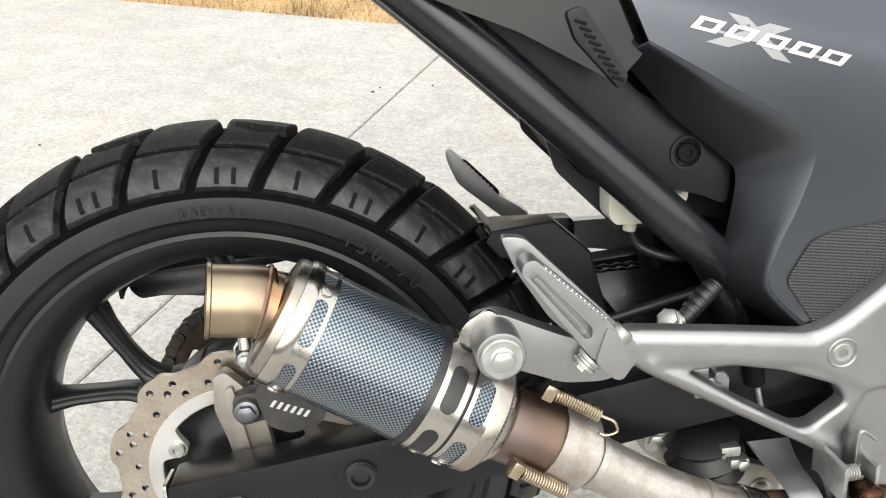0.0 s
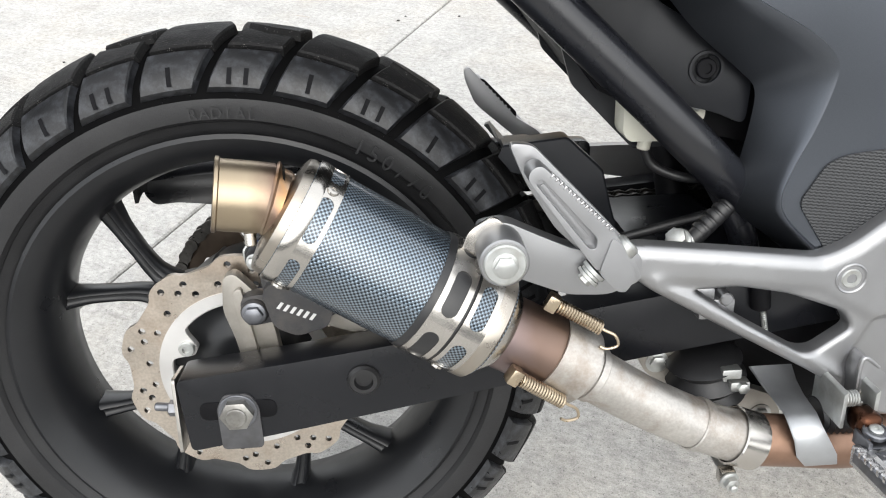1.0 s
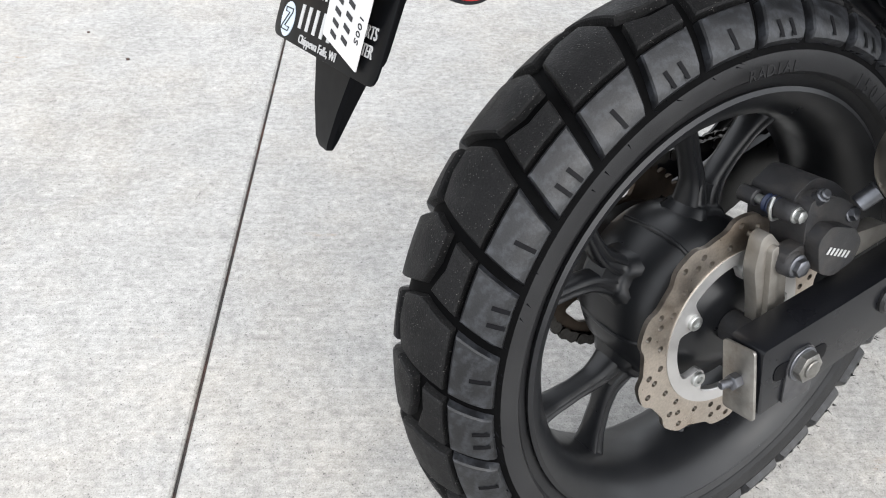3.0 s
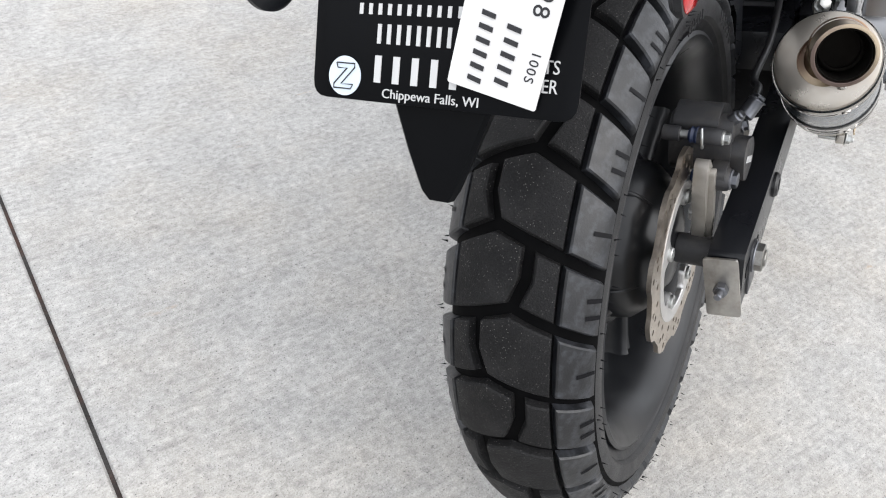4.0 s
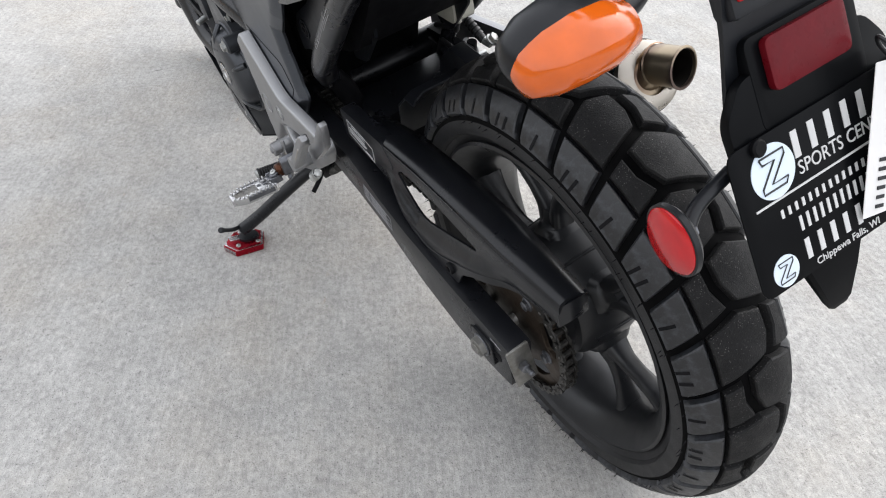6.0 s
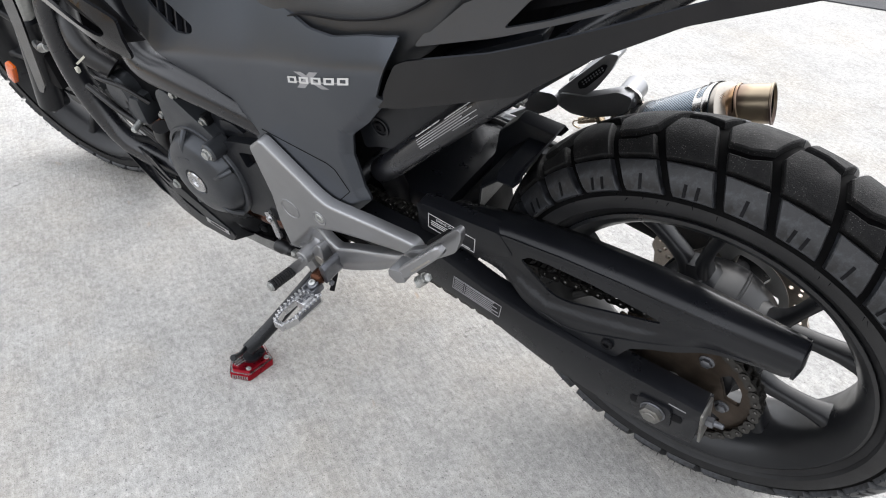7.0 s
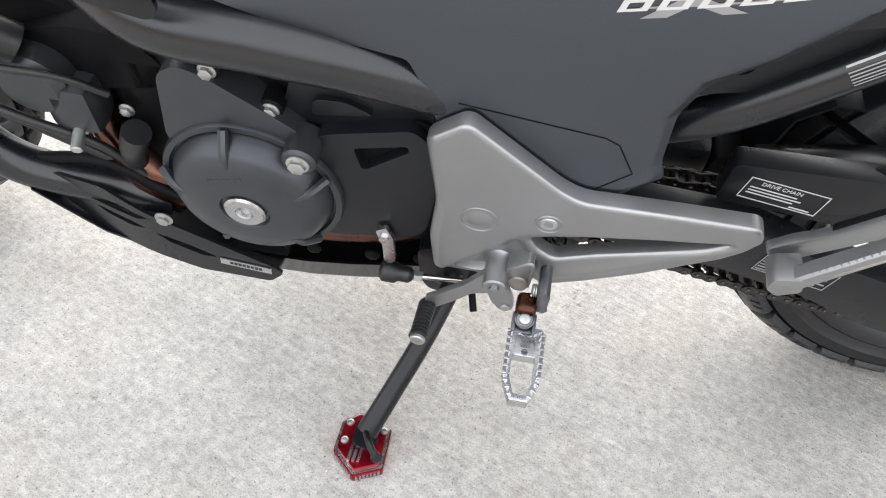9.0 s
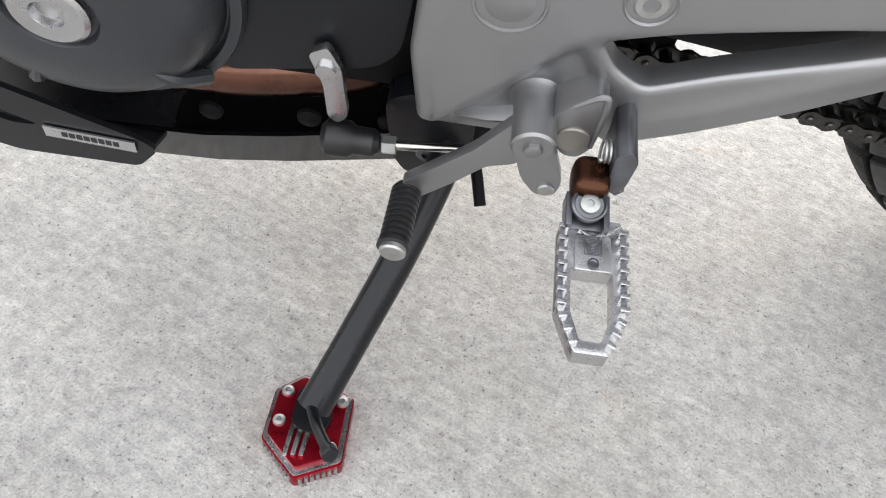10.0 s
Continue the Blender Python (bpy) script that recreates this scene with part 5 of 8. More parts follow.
def line_gap(x, z, line):
    """Distance from a bent line, for arrays of points."""
    x, z = np.asarray(x, float), np.asarray(z, float)
    best = np.full(x.shape, 9.0)
    for (ax, az), (bx, bz) in zip(line, line[1:]):
        ex, ez = bx - ax, bz - az
        t = np.clip(((x - ax) * ex + (z - az) * ez) / (ex * ex + ez * ez), 0.0, 1.0)
        best = np.minimum(best, np.hypot(x - ax - t * ex, z - az - t * ez))
    return best


def ramp(a, b, v):
    t = np.clip((np.asarray(v, float) - a) / (b - a), 0.0, 1.0)
    return t * t * (3 - 2 * t)


def cast_plate(outline, holes, y0, y1, relief, step=0.0032, edge=0.005):
    """A cast plate of that side outline: its outer face follows relief(x, z) and rolls over towards every edge."""
    def turned_way(loop, ccw):
        area = sum(p[0] * q[1] - q[0] * p[1] for p, q in zip(loop, loop[1:] + loop[:1]))
        return loop if (area > 0) == ccw else loop[::-1]

    loops = [turned_way(list(outline), True)] + [turned_way(list(h), False) for h in holes]
    steps = [loops] + [[inset_poly(p, d) for p in loops] for d in (edge * 0.12, edge * 0.4, edge * 0.8)]
    bm = sheet(steps[-1][0], steps[-1][1:])
    xs, zs = [v.co.x for v in bm.verts], [v.co.z for v in bm.verts]
    for axis, lo, hi in ((0, min(xs), max(xs)), (2, min(zs), max(zs))):
        no = Vector((1, 0, 0)) if axis == 0 else Vector((0, 0, 1))
        k = lo + step
        while k < hi - 1e-4:
            bmesh.ops.bisect_plane(bm, geom=bm.verts[:] + bm.edges[:] + bm.faces[:], plane_co=no * k, plane_no=no, dist=1e-6)
            k += step
    # strips along every edge, to carry the rounding; the inner one meets the cut face point by point
    for k, loop in enumerate(steps[-1]):
        n = len(loop)
        on = {}
        for v in bm.verts:
            if not v.is_boundary:
                continue
            for m in range(n):
                (ax, az), (bx, bz) = loop[m], loop[(m + 1) % n]
                ex, ez = bx - ax, bz - az
                t = ((v.co.x - ax) * ex + (v.co.z - az) * ez) / (ex * ex + ez * ez + 1e-18)
                if -1e-4 < t < 1.0001 and math.hypot(v.co.x - ax - t * ex, v.co.z - az - t * ez) < 2e-6:
                    on[v] = m + min(max(t, 0.0), 0.99999)
                    break
        ring = sorted(on, key=on.get)
        for level in (2, 1, 0):
            src = steps[level][k]
            outer = []
            for v in ring:
                m, t = int(on[v]), on[v] - int(on[v])
                p, q = Vector(src[m]), Vector(src[(m + 1) % n])
                c = p.lerp(q, t)
                outer.append(bm.verts.new((c.x, 0, c.y)))
            for a in range(len(ring)):
                b = (a + 1) % len(ring)
                bm.faces.new((ring[a], ring[b], outer[b], outer[a]))
            for v, w in zip(ring, outer):
                on[w] = on[v]
            ring = outer
    bmesh.ops.recalc_face_normals(bm, faces=bm.faces)
    got = bmesh.ops.extrude_face_region(bm, geom=bm.faces[:])
    front = [v for v in got["geom"] if isinstance(v, bmesh.types.BMVert)]
    x, z = np.array([v.co.x for v in front]), np.array([v.co.z for v in front])
    gap = np.full(x.shape, 9.0)
    for loop in (outline, *holes):
        gap = np.minimum(gap, line_gap(x, z, list(loop) + [loop[0]]))
    f = np.clip(1 - gap / edge, 0.0, 1.0)
    y = y1 + relief(x, z) - edge * 0.8 * (1 - np.sqrt(1 - np.minimum(f, 0.995) ** 2))
    fronts = set(front)
    for v in bm.verts:
        if v not in fronts:
            v.co.y = y0
    for v, d in zip(front, y):
        v.co.y = max(y0 + 0.002, float(d))
    bmesh.ops.recalc_face_normals(bm, faces=bm.faces)
    return bm


def below(x, z, line):
    """How far the points lie under a line given from right to left along x, 0 above it."""
    line = sorted(line)
    under = np.interp(x, [p[0] for p in line], [p[1] for p in line]) > z
    return np.where(under, line_gap(x, z, line), 0.0)


def left_relief(x, z):
    fold = [(0.70, 0.290), (0.628, 0.322), (0.5906, 0.3612), (0.5539, 0.4038), (0.5277, 0.4131), (0.4889, 0.4223), (0.40, 0.437), (0.33, 0.450)]
    pocket = ramp(0.0, 0.013, below(x, z, fold))
    bar = ramp(-0.0065, 0.0065, np.interp(z, [0.30, 0.361, 0.392, 0.46], [0.523, 0.536, 0.556, 0.60]) - x)
    y = -0.009 * pocket * (1 - bar) - 0.002 * pocket * bar
    spine = line_gap(x, z, [(0.521, 0.336), (0.47, 0.362), (0.40, 0.406), (0.35, 0.434)])
    y = y + 0.0022 * np.exp(-(spine / 0.007) ** 2) * bar
    lead = line_gap(x, z, [(0.650, 0.516), (0.638, 0.43), (0.643, 0.37), (0.636, 0.304)])
    y = y - 0.0055 * np.clip(1 - lead / 0.0095, 0, 1)
    low = line_gap(x, z, [(0.640, 0.303), (0.577, 0.302)])
    return y - 0.004 * np.clip(1 - low / 0.012, 0, 1)


def right_relief(x, z):
    fold = [(0.70, 0.415), (0.60, 0.412), (0.548, 0.408), (0.50, 0.4375), (0.43, 0.4475), (0.33, 0.456)]
    pocket = ramp(0.0, 0.010, below(x, z, fold))
    bar = ramp(-0.004, 0.004, np.interp(z, [0.30, 0.36, 0.40, 0.46], [0.545, 0.530, 0.548, 0.60]) - x)
    y = -0.006 * pocket * (1 - bar) - 0.0025 * pocket * bar
    spine = line_gap(x, z, [(0.540, 0.342), (0.50, 0.366), (0.432, 0.404), (0.36, 0.446)])
    y = y + 0.0030 * np.exp(-(spine / 0.006) ** 2) * bar
    top = line_gap(x, z, [(0.338, 0.480), (0.421, 0.470), (0.497, 0.460), (0.520, 0.470), (0.612, 0.542)])
    return y - 0.0035 * np.clip(1 - top / 0.009, 0, 1)


def hanger(side):
    """Cast hanger plate with a long opening; side 1 left, -1 right."""
    if side < 0:
        outline = [(0.331, 0.461), (0.338, 0.480), (0.421, 0.470), (0.497, 0.460), (0.520, 0.470), (0.612, 0.542), (0.646, 0.520), (0.638, 0.43), (0.640, 0.36), (0.632, 0.306), (0.575, 0.300), (0.535, 0.330), (0.504, 0.352), (0.429, 0.396), (0.352, 0.442)]
        hole = [(0.391, 0.437), (0.430, 0.438), (0.473, 0.429), (0.522, 0.410), (0.532, 0.394), (0.503, 0.373), (0.489, 0.374), (0.438, 0.405)]
    else:
        outline = [(0.338, 0.448), (0.346, 0.466), (0.42, 0.466), (0.505, 0.464), (0.525, 0.474), (0.614, 0.545), (0.650, 0.516), (0.638, 0.43), (0.643, 0.37), (0.636, 0.304), (0.577, 0.302), (0.515, 0.318), (0.481, 0.334), (0.430, 0.364), (0.362, 0.413)]
        hole = [(0.545, 0.397), (0.51, 0.4085), (0.44, 0.424), (0.362, 0.437), (0.384, 0.422), (0.430, 0.402), (0.478, 0.384), (0.516, 0.3665), (0.534, 0.379)]
    bm = cast_plate(rounded(outline, 0.010), [rounded(hole, 0.007)], 0.170, 0.189, left_relief if side > 0 else right_relief)
    h = part("peg_hanger", mirror(bm) if side < 0 else bm, cast_silver, bike, "silver painted cast peg hanger", smooth=30)

    def add(name, b, material, label=""):
        return part(name, mirror(b) if side < 0 else b, material, h, label)

    bolt_at = (0.530, 0.188, 0.428) if side > 0 else (0.521, 0.188, 0.442)
    add("bolt_seat", moved(turned([(0.0138, -0.003), (0.0134, 0.0010), (0.0124, 0.0018), (0.0112, 0.0010), (0.0108, -0.0035), (0, -0.0035)], 36), frame_at((bolt_at[0], 0.1885, bolt_at[2]), LEFT)), cast_silver)
    add("bolt", socket_head((bolt_at[0], 0.1856, bolt_at[2]), LEFT, 0.0086, 0.0044), zinc, "zinc socket screw")
    if side > 0:
        add("cap", moved(turned([(0.0190, -0.002), (0.0188, 0.0006), (0.0180, 0.0012), (0.0170, 0.0008), (0.0165, -0.0008), (0.0150, -0.0010), (0.0115, 0.0004), (0, 0.0014)], 44), frame_at((0.595, 0.1890, 0.418), LEFT)), cast_silver, "round silver cap")
        crest = [[(x, 0.1765 + h * f, z + w * g) for f, g in ((0, -1.3), (0.55, -0.75), (1.0, -0.2), (1.0, 0.2), (0.55, 0.75), (0, 1.3))] for x, z, w, h in ((0.6200, 0.3225, 0.0006, 0.004), (0.6120, 0.3240, 0.0020, 0.0085), (0.5960, 0.3270, 0.0034, 0.0120), (0.5770, 0.3308, 0.0042, 0.0135))]
        add("rib", loft(crest), cast_silver)
    # clevis, return spring and folding foot peg
    cheek = rounded([(0.562, 0.354), (0.539, 0.375), (0.5335, 0.368), (0.5345, 0.330), (0.541, 0.319), (0.550, 0.320), (0.559, 0.333)], 0.006)
    add("peg_clevis", slab(cheek, 0.176, 0.2005, 0.002), cast_silver, "silver clevis of the foot peg")
    add("clevis_rim", tube([(0.552, 0.2008, 0.3635), (0.539, 0.2008, 0.3735), (0.5352, 0.2008, 0.366), (0.5358, 0.2008, 0.331)], [0.0012, 0.0020, 0.0022, 0.0014], 8), cast_silver)
    add("clevis_pin_head", moved(turned([(0.0102, 0), (0.0102, 0.0010), (0.0094, 0.0018), (0, 0.0021)], 30), frame_at((0.5475, 0.2003, 0.336), LEFT)), tan_alloy, "dull pin head")
    if side > 0:
        add("clevis_cheek", merged(slab(rounded([(0.5265, 0.352), (0.519, 0.358), (0.5135, 0.350), (0.5145, 0.326), (0.519, 0.318), (0.525, 0.321)], 0.003), 0.182, 0.222, 0.0015), rod((0.5145, 0.215, 0.318), (0.5185, 0.215, 0.312), 0.004)), dark_bolt, "dark steel cheek of the clevis")
    else:
        for x0, y0 in ((0.5125, 0.176), (0.5395, 0.200)):
            add("clevis_cheek", slab(rounded([(x0, 0.352), (x0 + 0.0032, 0.355), (x0 + 0.0036, 0.320), (x0 + 0.0004, 0.320)], 0.001), y0, 0.222, 0.0008), zinc, "plated steel cheek of the clevis")
    if side > 0:
        add("boss_flare", moved(turned([(0.0160, 0), (0.0142, 0.0025), (0.0130, 0.006), (0.0126, 0.010)], 32, cap=False), frame_at((0.570, 0.179, 0.344), LEFT)), cast_silver)
    part("return_spring", mirror(coil((0.5175, 0.210, 0.341), (0.5320, 0.210, 0.341), 0.0062, 0.0010, 6)) if side < 0 else coil((0.5175, 0.210, 0.341), (0.5320, 0.210, 0.341), 0.0062, 0.0010, 6), zinc, h)
    peg(side)
    passenger_peg(side)
    return h


def peg(side):
    """Machined foot peg: an open toothed frame on a bronze knuckle, standing out along y."""
    def sided(b):
        return mirror(b) if side < 0 else b

    p = part("foot_peg", sided(block((0.5345, 0.2205, 0.326), (0.0215, 0.025, 0.021), 0.0085, seg=4)), bronze, bike, "bronze anodised foot peg knuckle with a toothed alloy peg")
    part("peg_fork", sided(merged(block((0.524, 0.238, 0.317), (0.0035, 0.022, 0.013), 0.001), block((0.545, 0.238, 0.317), (0.0035, 0.022, 0.013), 0.001), block((0.5345, 0.242, 0.313), (0.021, 0.012, 0.010), 0.002))), dark_bolt, p, "dull steel fork of the peg")
    cup = moved(turned([(0.0080, 0), (0.0100, 0.0015), (0.0100, 0.005), (0.0088, 0.006), (0.0080, 0.0045), (0.0, 0.0045)], 32), frame_at((0.5345, 0.2355, 0.3225), (0, 0.25, 1)))
    part("cup_washer", sided(cup), dark_bolt, p, "dull cup washer")
    ring = moved(turned([(0.0056, 0), (0.0056, 0.002), (0.0048, 0.0026), (0.0022, 0.0026), (0.002, 0.0008), (0, 0.0008)], 24), frame_at((0.5345, 0.2366, 0.3270), (0, 0.25, 1)))
    part("peg_screw", sided(ring), zinc, p)
    m = Matrix(((0.94, 0, 0, 0.5300), (0, 0, 1.08, 0.239), (0, 1, 0, 0.3105), (0, 0, 0, 1)))
    tilt = Matrix.Translation((0.5300, 0.241, 0.3105)) @ Matrix.Rotation(radians(3.5), 4, "X") @ Matrix.Rotation(radians(-0.5), 4, "Z") @ Matrix.Translation((-0.5300, -0.241, -0.3105))

    def place(b):
        moved(b, tilt @ m)
        bmesh.ops.recalc_face_normals(b, faces=b.faces)
        return sided(b)

    out = rounded([(-0.0152, 0.0), (0.0152, 0.0), (0.0196, 0.005), (0.0196, 0.054), (0.0097, 0.077), (-0.0097, 0.077), (-0.0196, 0.054), (-0.0196, 0.005)], 0.0015)
    gap = rounded([(-0.0122, 0.031), (0.0122, 0.031), (0.0122, 0.0545), (0.0066, 0.0705), (-0.0066, 0.0705), (-0.0122, 0.0545)], 0.002)
    part("peg_frame", place(slab(out, -0.008, 0.0045, 0.0012, [gap])), bare_alloy, p, "bright machined alloy peg frame")
    part("peg_pad", place(block((0, 0.0045, 0.0215), (0.0215, 0.004, 0.022), 0.0012)), bare_alloy, p)
    lines = []
    for k in range(5):
        w, h, zc = 0.0050 - 0.0009 * k, 0.0046 - 0.0008 * k, 0.0185
        lines += [block((0, 0.0066, zc + sgn * h), (2 * w, 0.0006, 0.0004), 0.0) for sgn in (-1, 1)] + [block((sgn * w, 0.0066, zc), (0.0004, 0.0006, 2 * h), 0.0) for sgn in (-1, 1)]
    part("pad_lines", place(merged(*lines)), dark_bolt, p)
    for sgn in (-1, 1):
        part("chevron", place(block((sgn * 0.0085, 0.005, 0.0070), (0.019, 0.003, 0.0028), 0.0008, Matrix.Rotation(radians(sgn * 34), 4, "Y"))), bare_alloy, p)
        part("edge_strip", place(slab(rounded([(sgn * 0.0165, 0.008), (sgn * 0.0200, 0.008), (sgn * 0.0200, 0.053), (sgn * 0.0165, 0.053)], 0.0006), -0.004, 0.0050, 0.0004)), dark_bolt, p, "dull dark edge strip")
        for k in range(7):
            part("peg_tooth", place(block((sgn * 0.0178, 0.0068, 0.0085 + k * 0.0074), (0.0058, 0.0052, 0.0030), 0.0007)), bare_alloy, p)
        for k in range(3):
            part("peg_tooth", place(block((sgn * (0.0166 - 0.0030 * k), 0.0056, 0.0590 + k * 0.0066), (0.0052, 0.0042, 0.0030), 0.0007, Matrix.Rotation(radians(-sgn * 25), 4, "Y"))), bare_alloy, p)
    ps = moved(turned([(0.0034, 0), (0.0034, 0.0008), (0.0024, 0.001), (0.0018, 0.0003), (0, 0.0003)], 20), Matrix.Translation((0, 0.0066, 0.0285)) @ Matrix.Rotation(radians(-90), 4, "X"))
    part("pad_screw", place(ps), dark_bolt, p)


def passenger_peg(side):
    """Heel guard and folded passenger peg behind the hanger."""
    guard = rounded([(0.239, 0.569), (0.257, 0.567), (0.314, 0.506), (0.345, 0.472), (0.345, 0.452), (0.330, 0.452), (0.296, 0.480), (0.275, 0.501), (0.252, 0.538)], 0.006)
    if side > 0:
        guard = rounded([(0.330, 0.482), (0.304, 0.499), (0.246, 0.563), (0.240, 0.560), (0.241, 0.548), (0.252, 0.520), (0.262, 0.510), (0.315, 0.464), (0.336, 0.452), (0.346, 0.466)], 0.005)
    bm = slab(guard, 0.184, 0.194, 0.002)
    if side > 0:
        moved(bm, Matrix.Translation((0, 0.014, 0)))
    g = part("heel_guard", mirror(bm) if side < 0 else bm, cast_silver, bike, "silver cast heel guard")

    def add(name, b, material, label=""):
        if side > 0:
            moved(b, Matrix.Translation((0, 0.018, 0)))
        return part(name, mirror(b) if side < 0 else b, material, g, label)

    inner = slab(rounded([(0.256, 0.548), (0.264, 0.548), (0.305, 0.505), (0.302, 0.494), (0.290, 0.500), (0.262, 0.533)], 0.004), 0.181, 0.1845, 0.001)
    add("grip_pad", inner, deep_black, "perforated dark pad")
    dots = [rod((0.262 + 0.0045 * k + 0.002 * r, 0.179, 0.540 - 0.0048 * k + 0.003 * r), (0.262 + 0.0045 * k + 0.002 * r, 0.1815, 0.540 - 0.0048 * k + 0.003 * r), 0.0012, n=6, edge=0.0003) for k in range(8) for r in range(2)]
    add("pad_studs", merged(*dots), cast_silver)
    a, b = Vector((0.253, 0.212, 0.547)), Vector((0.330, 0.216, 0.462))
    u = (b - a).normalized()
    o = u.cross(Vector((0, 1, 0)))
    rings = []
    k_ = 0.74 if side > 0 else 1.0
    for f, w, t in ((0, 0.005, 0.006), (0.03, 0.0085, 0.009), (0.12, 0.0095, 0.010), (0.8, 0.0105, 0.011), (0.95, 0.0105, 0.011), (1.0, 0.010, 0.010)):
        c = a.lerp(b, f)
        rings.append([c + o * w * k_ * x + Vector((0, t * k_ * y, 0)) for x, y in ((-1, -0.7), (-1, 0.7), (-0.7, 1), (0.7, 1), (1, 0.7), (1, -0.7), (0.7, -1), (-0.7, -1))])
    if side < 0:
        body = rounded([(0.2480, 0.5505), (0.2505, 0.5580), (0.2580, 0.5605), (0.3135, 0.5065), (0.3205, 0.4945), (0.3010, 0.4770), (0.2930, 0.4875)], 0.004)
        trough = rounded([(0.2535, 0.5475), (0.2580, 0.5510), (0.3000, 0.5035), (0.2990, 0.4955), (0.2940, 0.4955)], 0.003)
        add("passenger_peg", slab(body, 0.204, 0.2265, 0.0026, [trough], 3), cast_silver, "folded silver passenger peg with a ribbed edge")
        add("trough_floor", slab(rounded([(0.2505, 0.549), (0.2575, 0.556), (0.3035, 0.504), (0.2985, 0.490), (0.2930, 0.492)], 0.002), 0.206, 0.2185, 0.0005), cast_silver)
        add("trough_rib", slab(rounded([(0.2580, 0.5440), (0.2605, 0.5455), (0.2945, 0.5030), (0.2925, 0.5010)], 0.0012), 0.2175, 0.2205, 0.0006), cast_silver)
        p, q = Vector((0.2640, 0.2262, 0.5545)), Vector((0.3110, 0.2262, 0.5090))
        turn = (q - p).to_track_quat("X", "Y").to_matrix().to_4x4()
        for k in range(15):
            add("peg_rib", block(p.lerp(q, 0.03 + 0.066 * k), (0.0019, 0.0030, 0.0052), 0.0006, turn), bare_alloy)
        add("foot_block", slab(rounded([(0.3105, 0.5045), (0.3190, 0.4975), (0.3300, 0.4710), (0.3222, 0.4600), (0.3160, 0.4610), (0.3015, 0.4765)], 0.004), 0.200, 0.2285, 0.0032, seg=3), cast_silver)
        u = Vector((0.72, 0, 0.69))
        low, high = Vector((0.3045, 0.207, 0.4705)), Vector((0.3235, 0.210, 0.4870))
        add("pivot_spring", merged(*[moved(turned([(r, 0), (r, t), (r * 0.85, t + 0.0006), (0, t + 0.0006)], 28), frame_at(low - u * o, -u)) for r, t, o in ((0.0105, 0.0030, 0.0), (0.0088, 0.0022, 0.0038), (0.0100, 0.0026, 0.0064))]), zinc)
        add("pivot_pin", merged(hex_head(low - u * 0.0094, -u, 0.0058, 0.0040), moved(turned([(0.0095, 0), (0.0095, 0.0065), (0.0075, 0.0085), (0, 0.0085)], 28), frame_at(high, u))), zinc)
    else:
        add("passenger_peg", loft(rings), cast_silver, "folded silver passenger peg")
    for k in range(14 if side > 0 else 0):
        add("peg_rib", block(a.lerp(b, 0.12 + 0.05 * k) + Vector((0, 0.0045, 0)) + o * 0.0045, (0.0018, 0.006, 0.005), 0.0008, u.to_track_quat("X", "Y").to_matrix().to_4x4()), cast_silver)
    if side > 0:
        add("peg_slot", block(a.lerp(b, 0.45) + Vector((0, 0.0065, 0)) - o * 0.003, (0.05, 0.003, 0.004), 0.0012, u.to_track_quat("X", "Y").to_matrix().to_4x4()), tan_alloy)
    if side > 0:
        add("foot_block", slab(rounded([(0.320, 0.478), (0.343, 0.472), (0.345, 0.458), (0.334, 0.449), (0.316, 0.460)], 0.004), 0.196, 0.224, 0.003), cast_silver)
        add("pivot_spring", coil((0.304, 0.199, 0.452), (0.316, 0.203, 0.440), 0.007, 0.0012, 5), zinc)
        add("pivot_pin", hex_head((0.302, 0.199, 0.453), (-0.7, 0, 0.7), 0.006, 0.005), zinc)
    if side < 0:
        arm = rounded([(0.213, 0.506), (0.236, 0.510), (0.264, 0.496), (0.290, 0.484), (0.335, 0.478), (0.345, 0.455), (0.318, 0.444), (0.285, 0.446), (0.247, 0.462), (0.222, 0.476)], 0.008)
        part("muffler_arm", slab(arm, -0.198, -0.180, 0.004), cast_silver, g, "silver cast arm that carries the muffler")
        part("rubber_mount", merged(rod((0.231, -0.232, 0.490), (0.231, -0.186, 0.490), 0.0185, n=36, edge=0.0012)), cast_silver, g)
        part("mount_washer", rod((0.231, -0.236, 0.490), (0.231, -0.231, 0.490), 0.0158, n=36), zinc, g, "dull zinc washer")
        part("mount_bolt", hex_head((0.231, -0.236, 0.490), RIGHT, 0.0085, 0.005, 0.0098), zinc, g)


hanger(1)
hanger(-1)


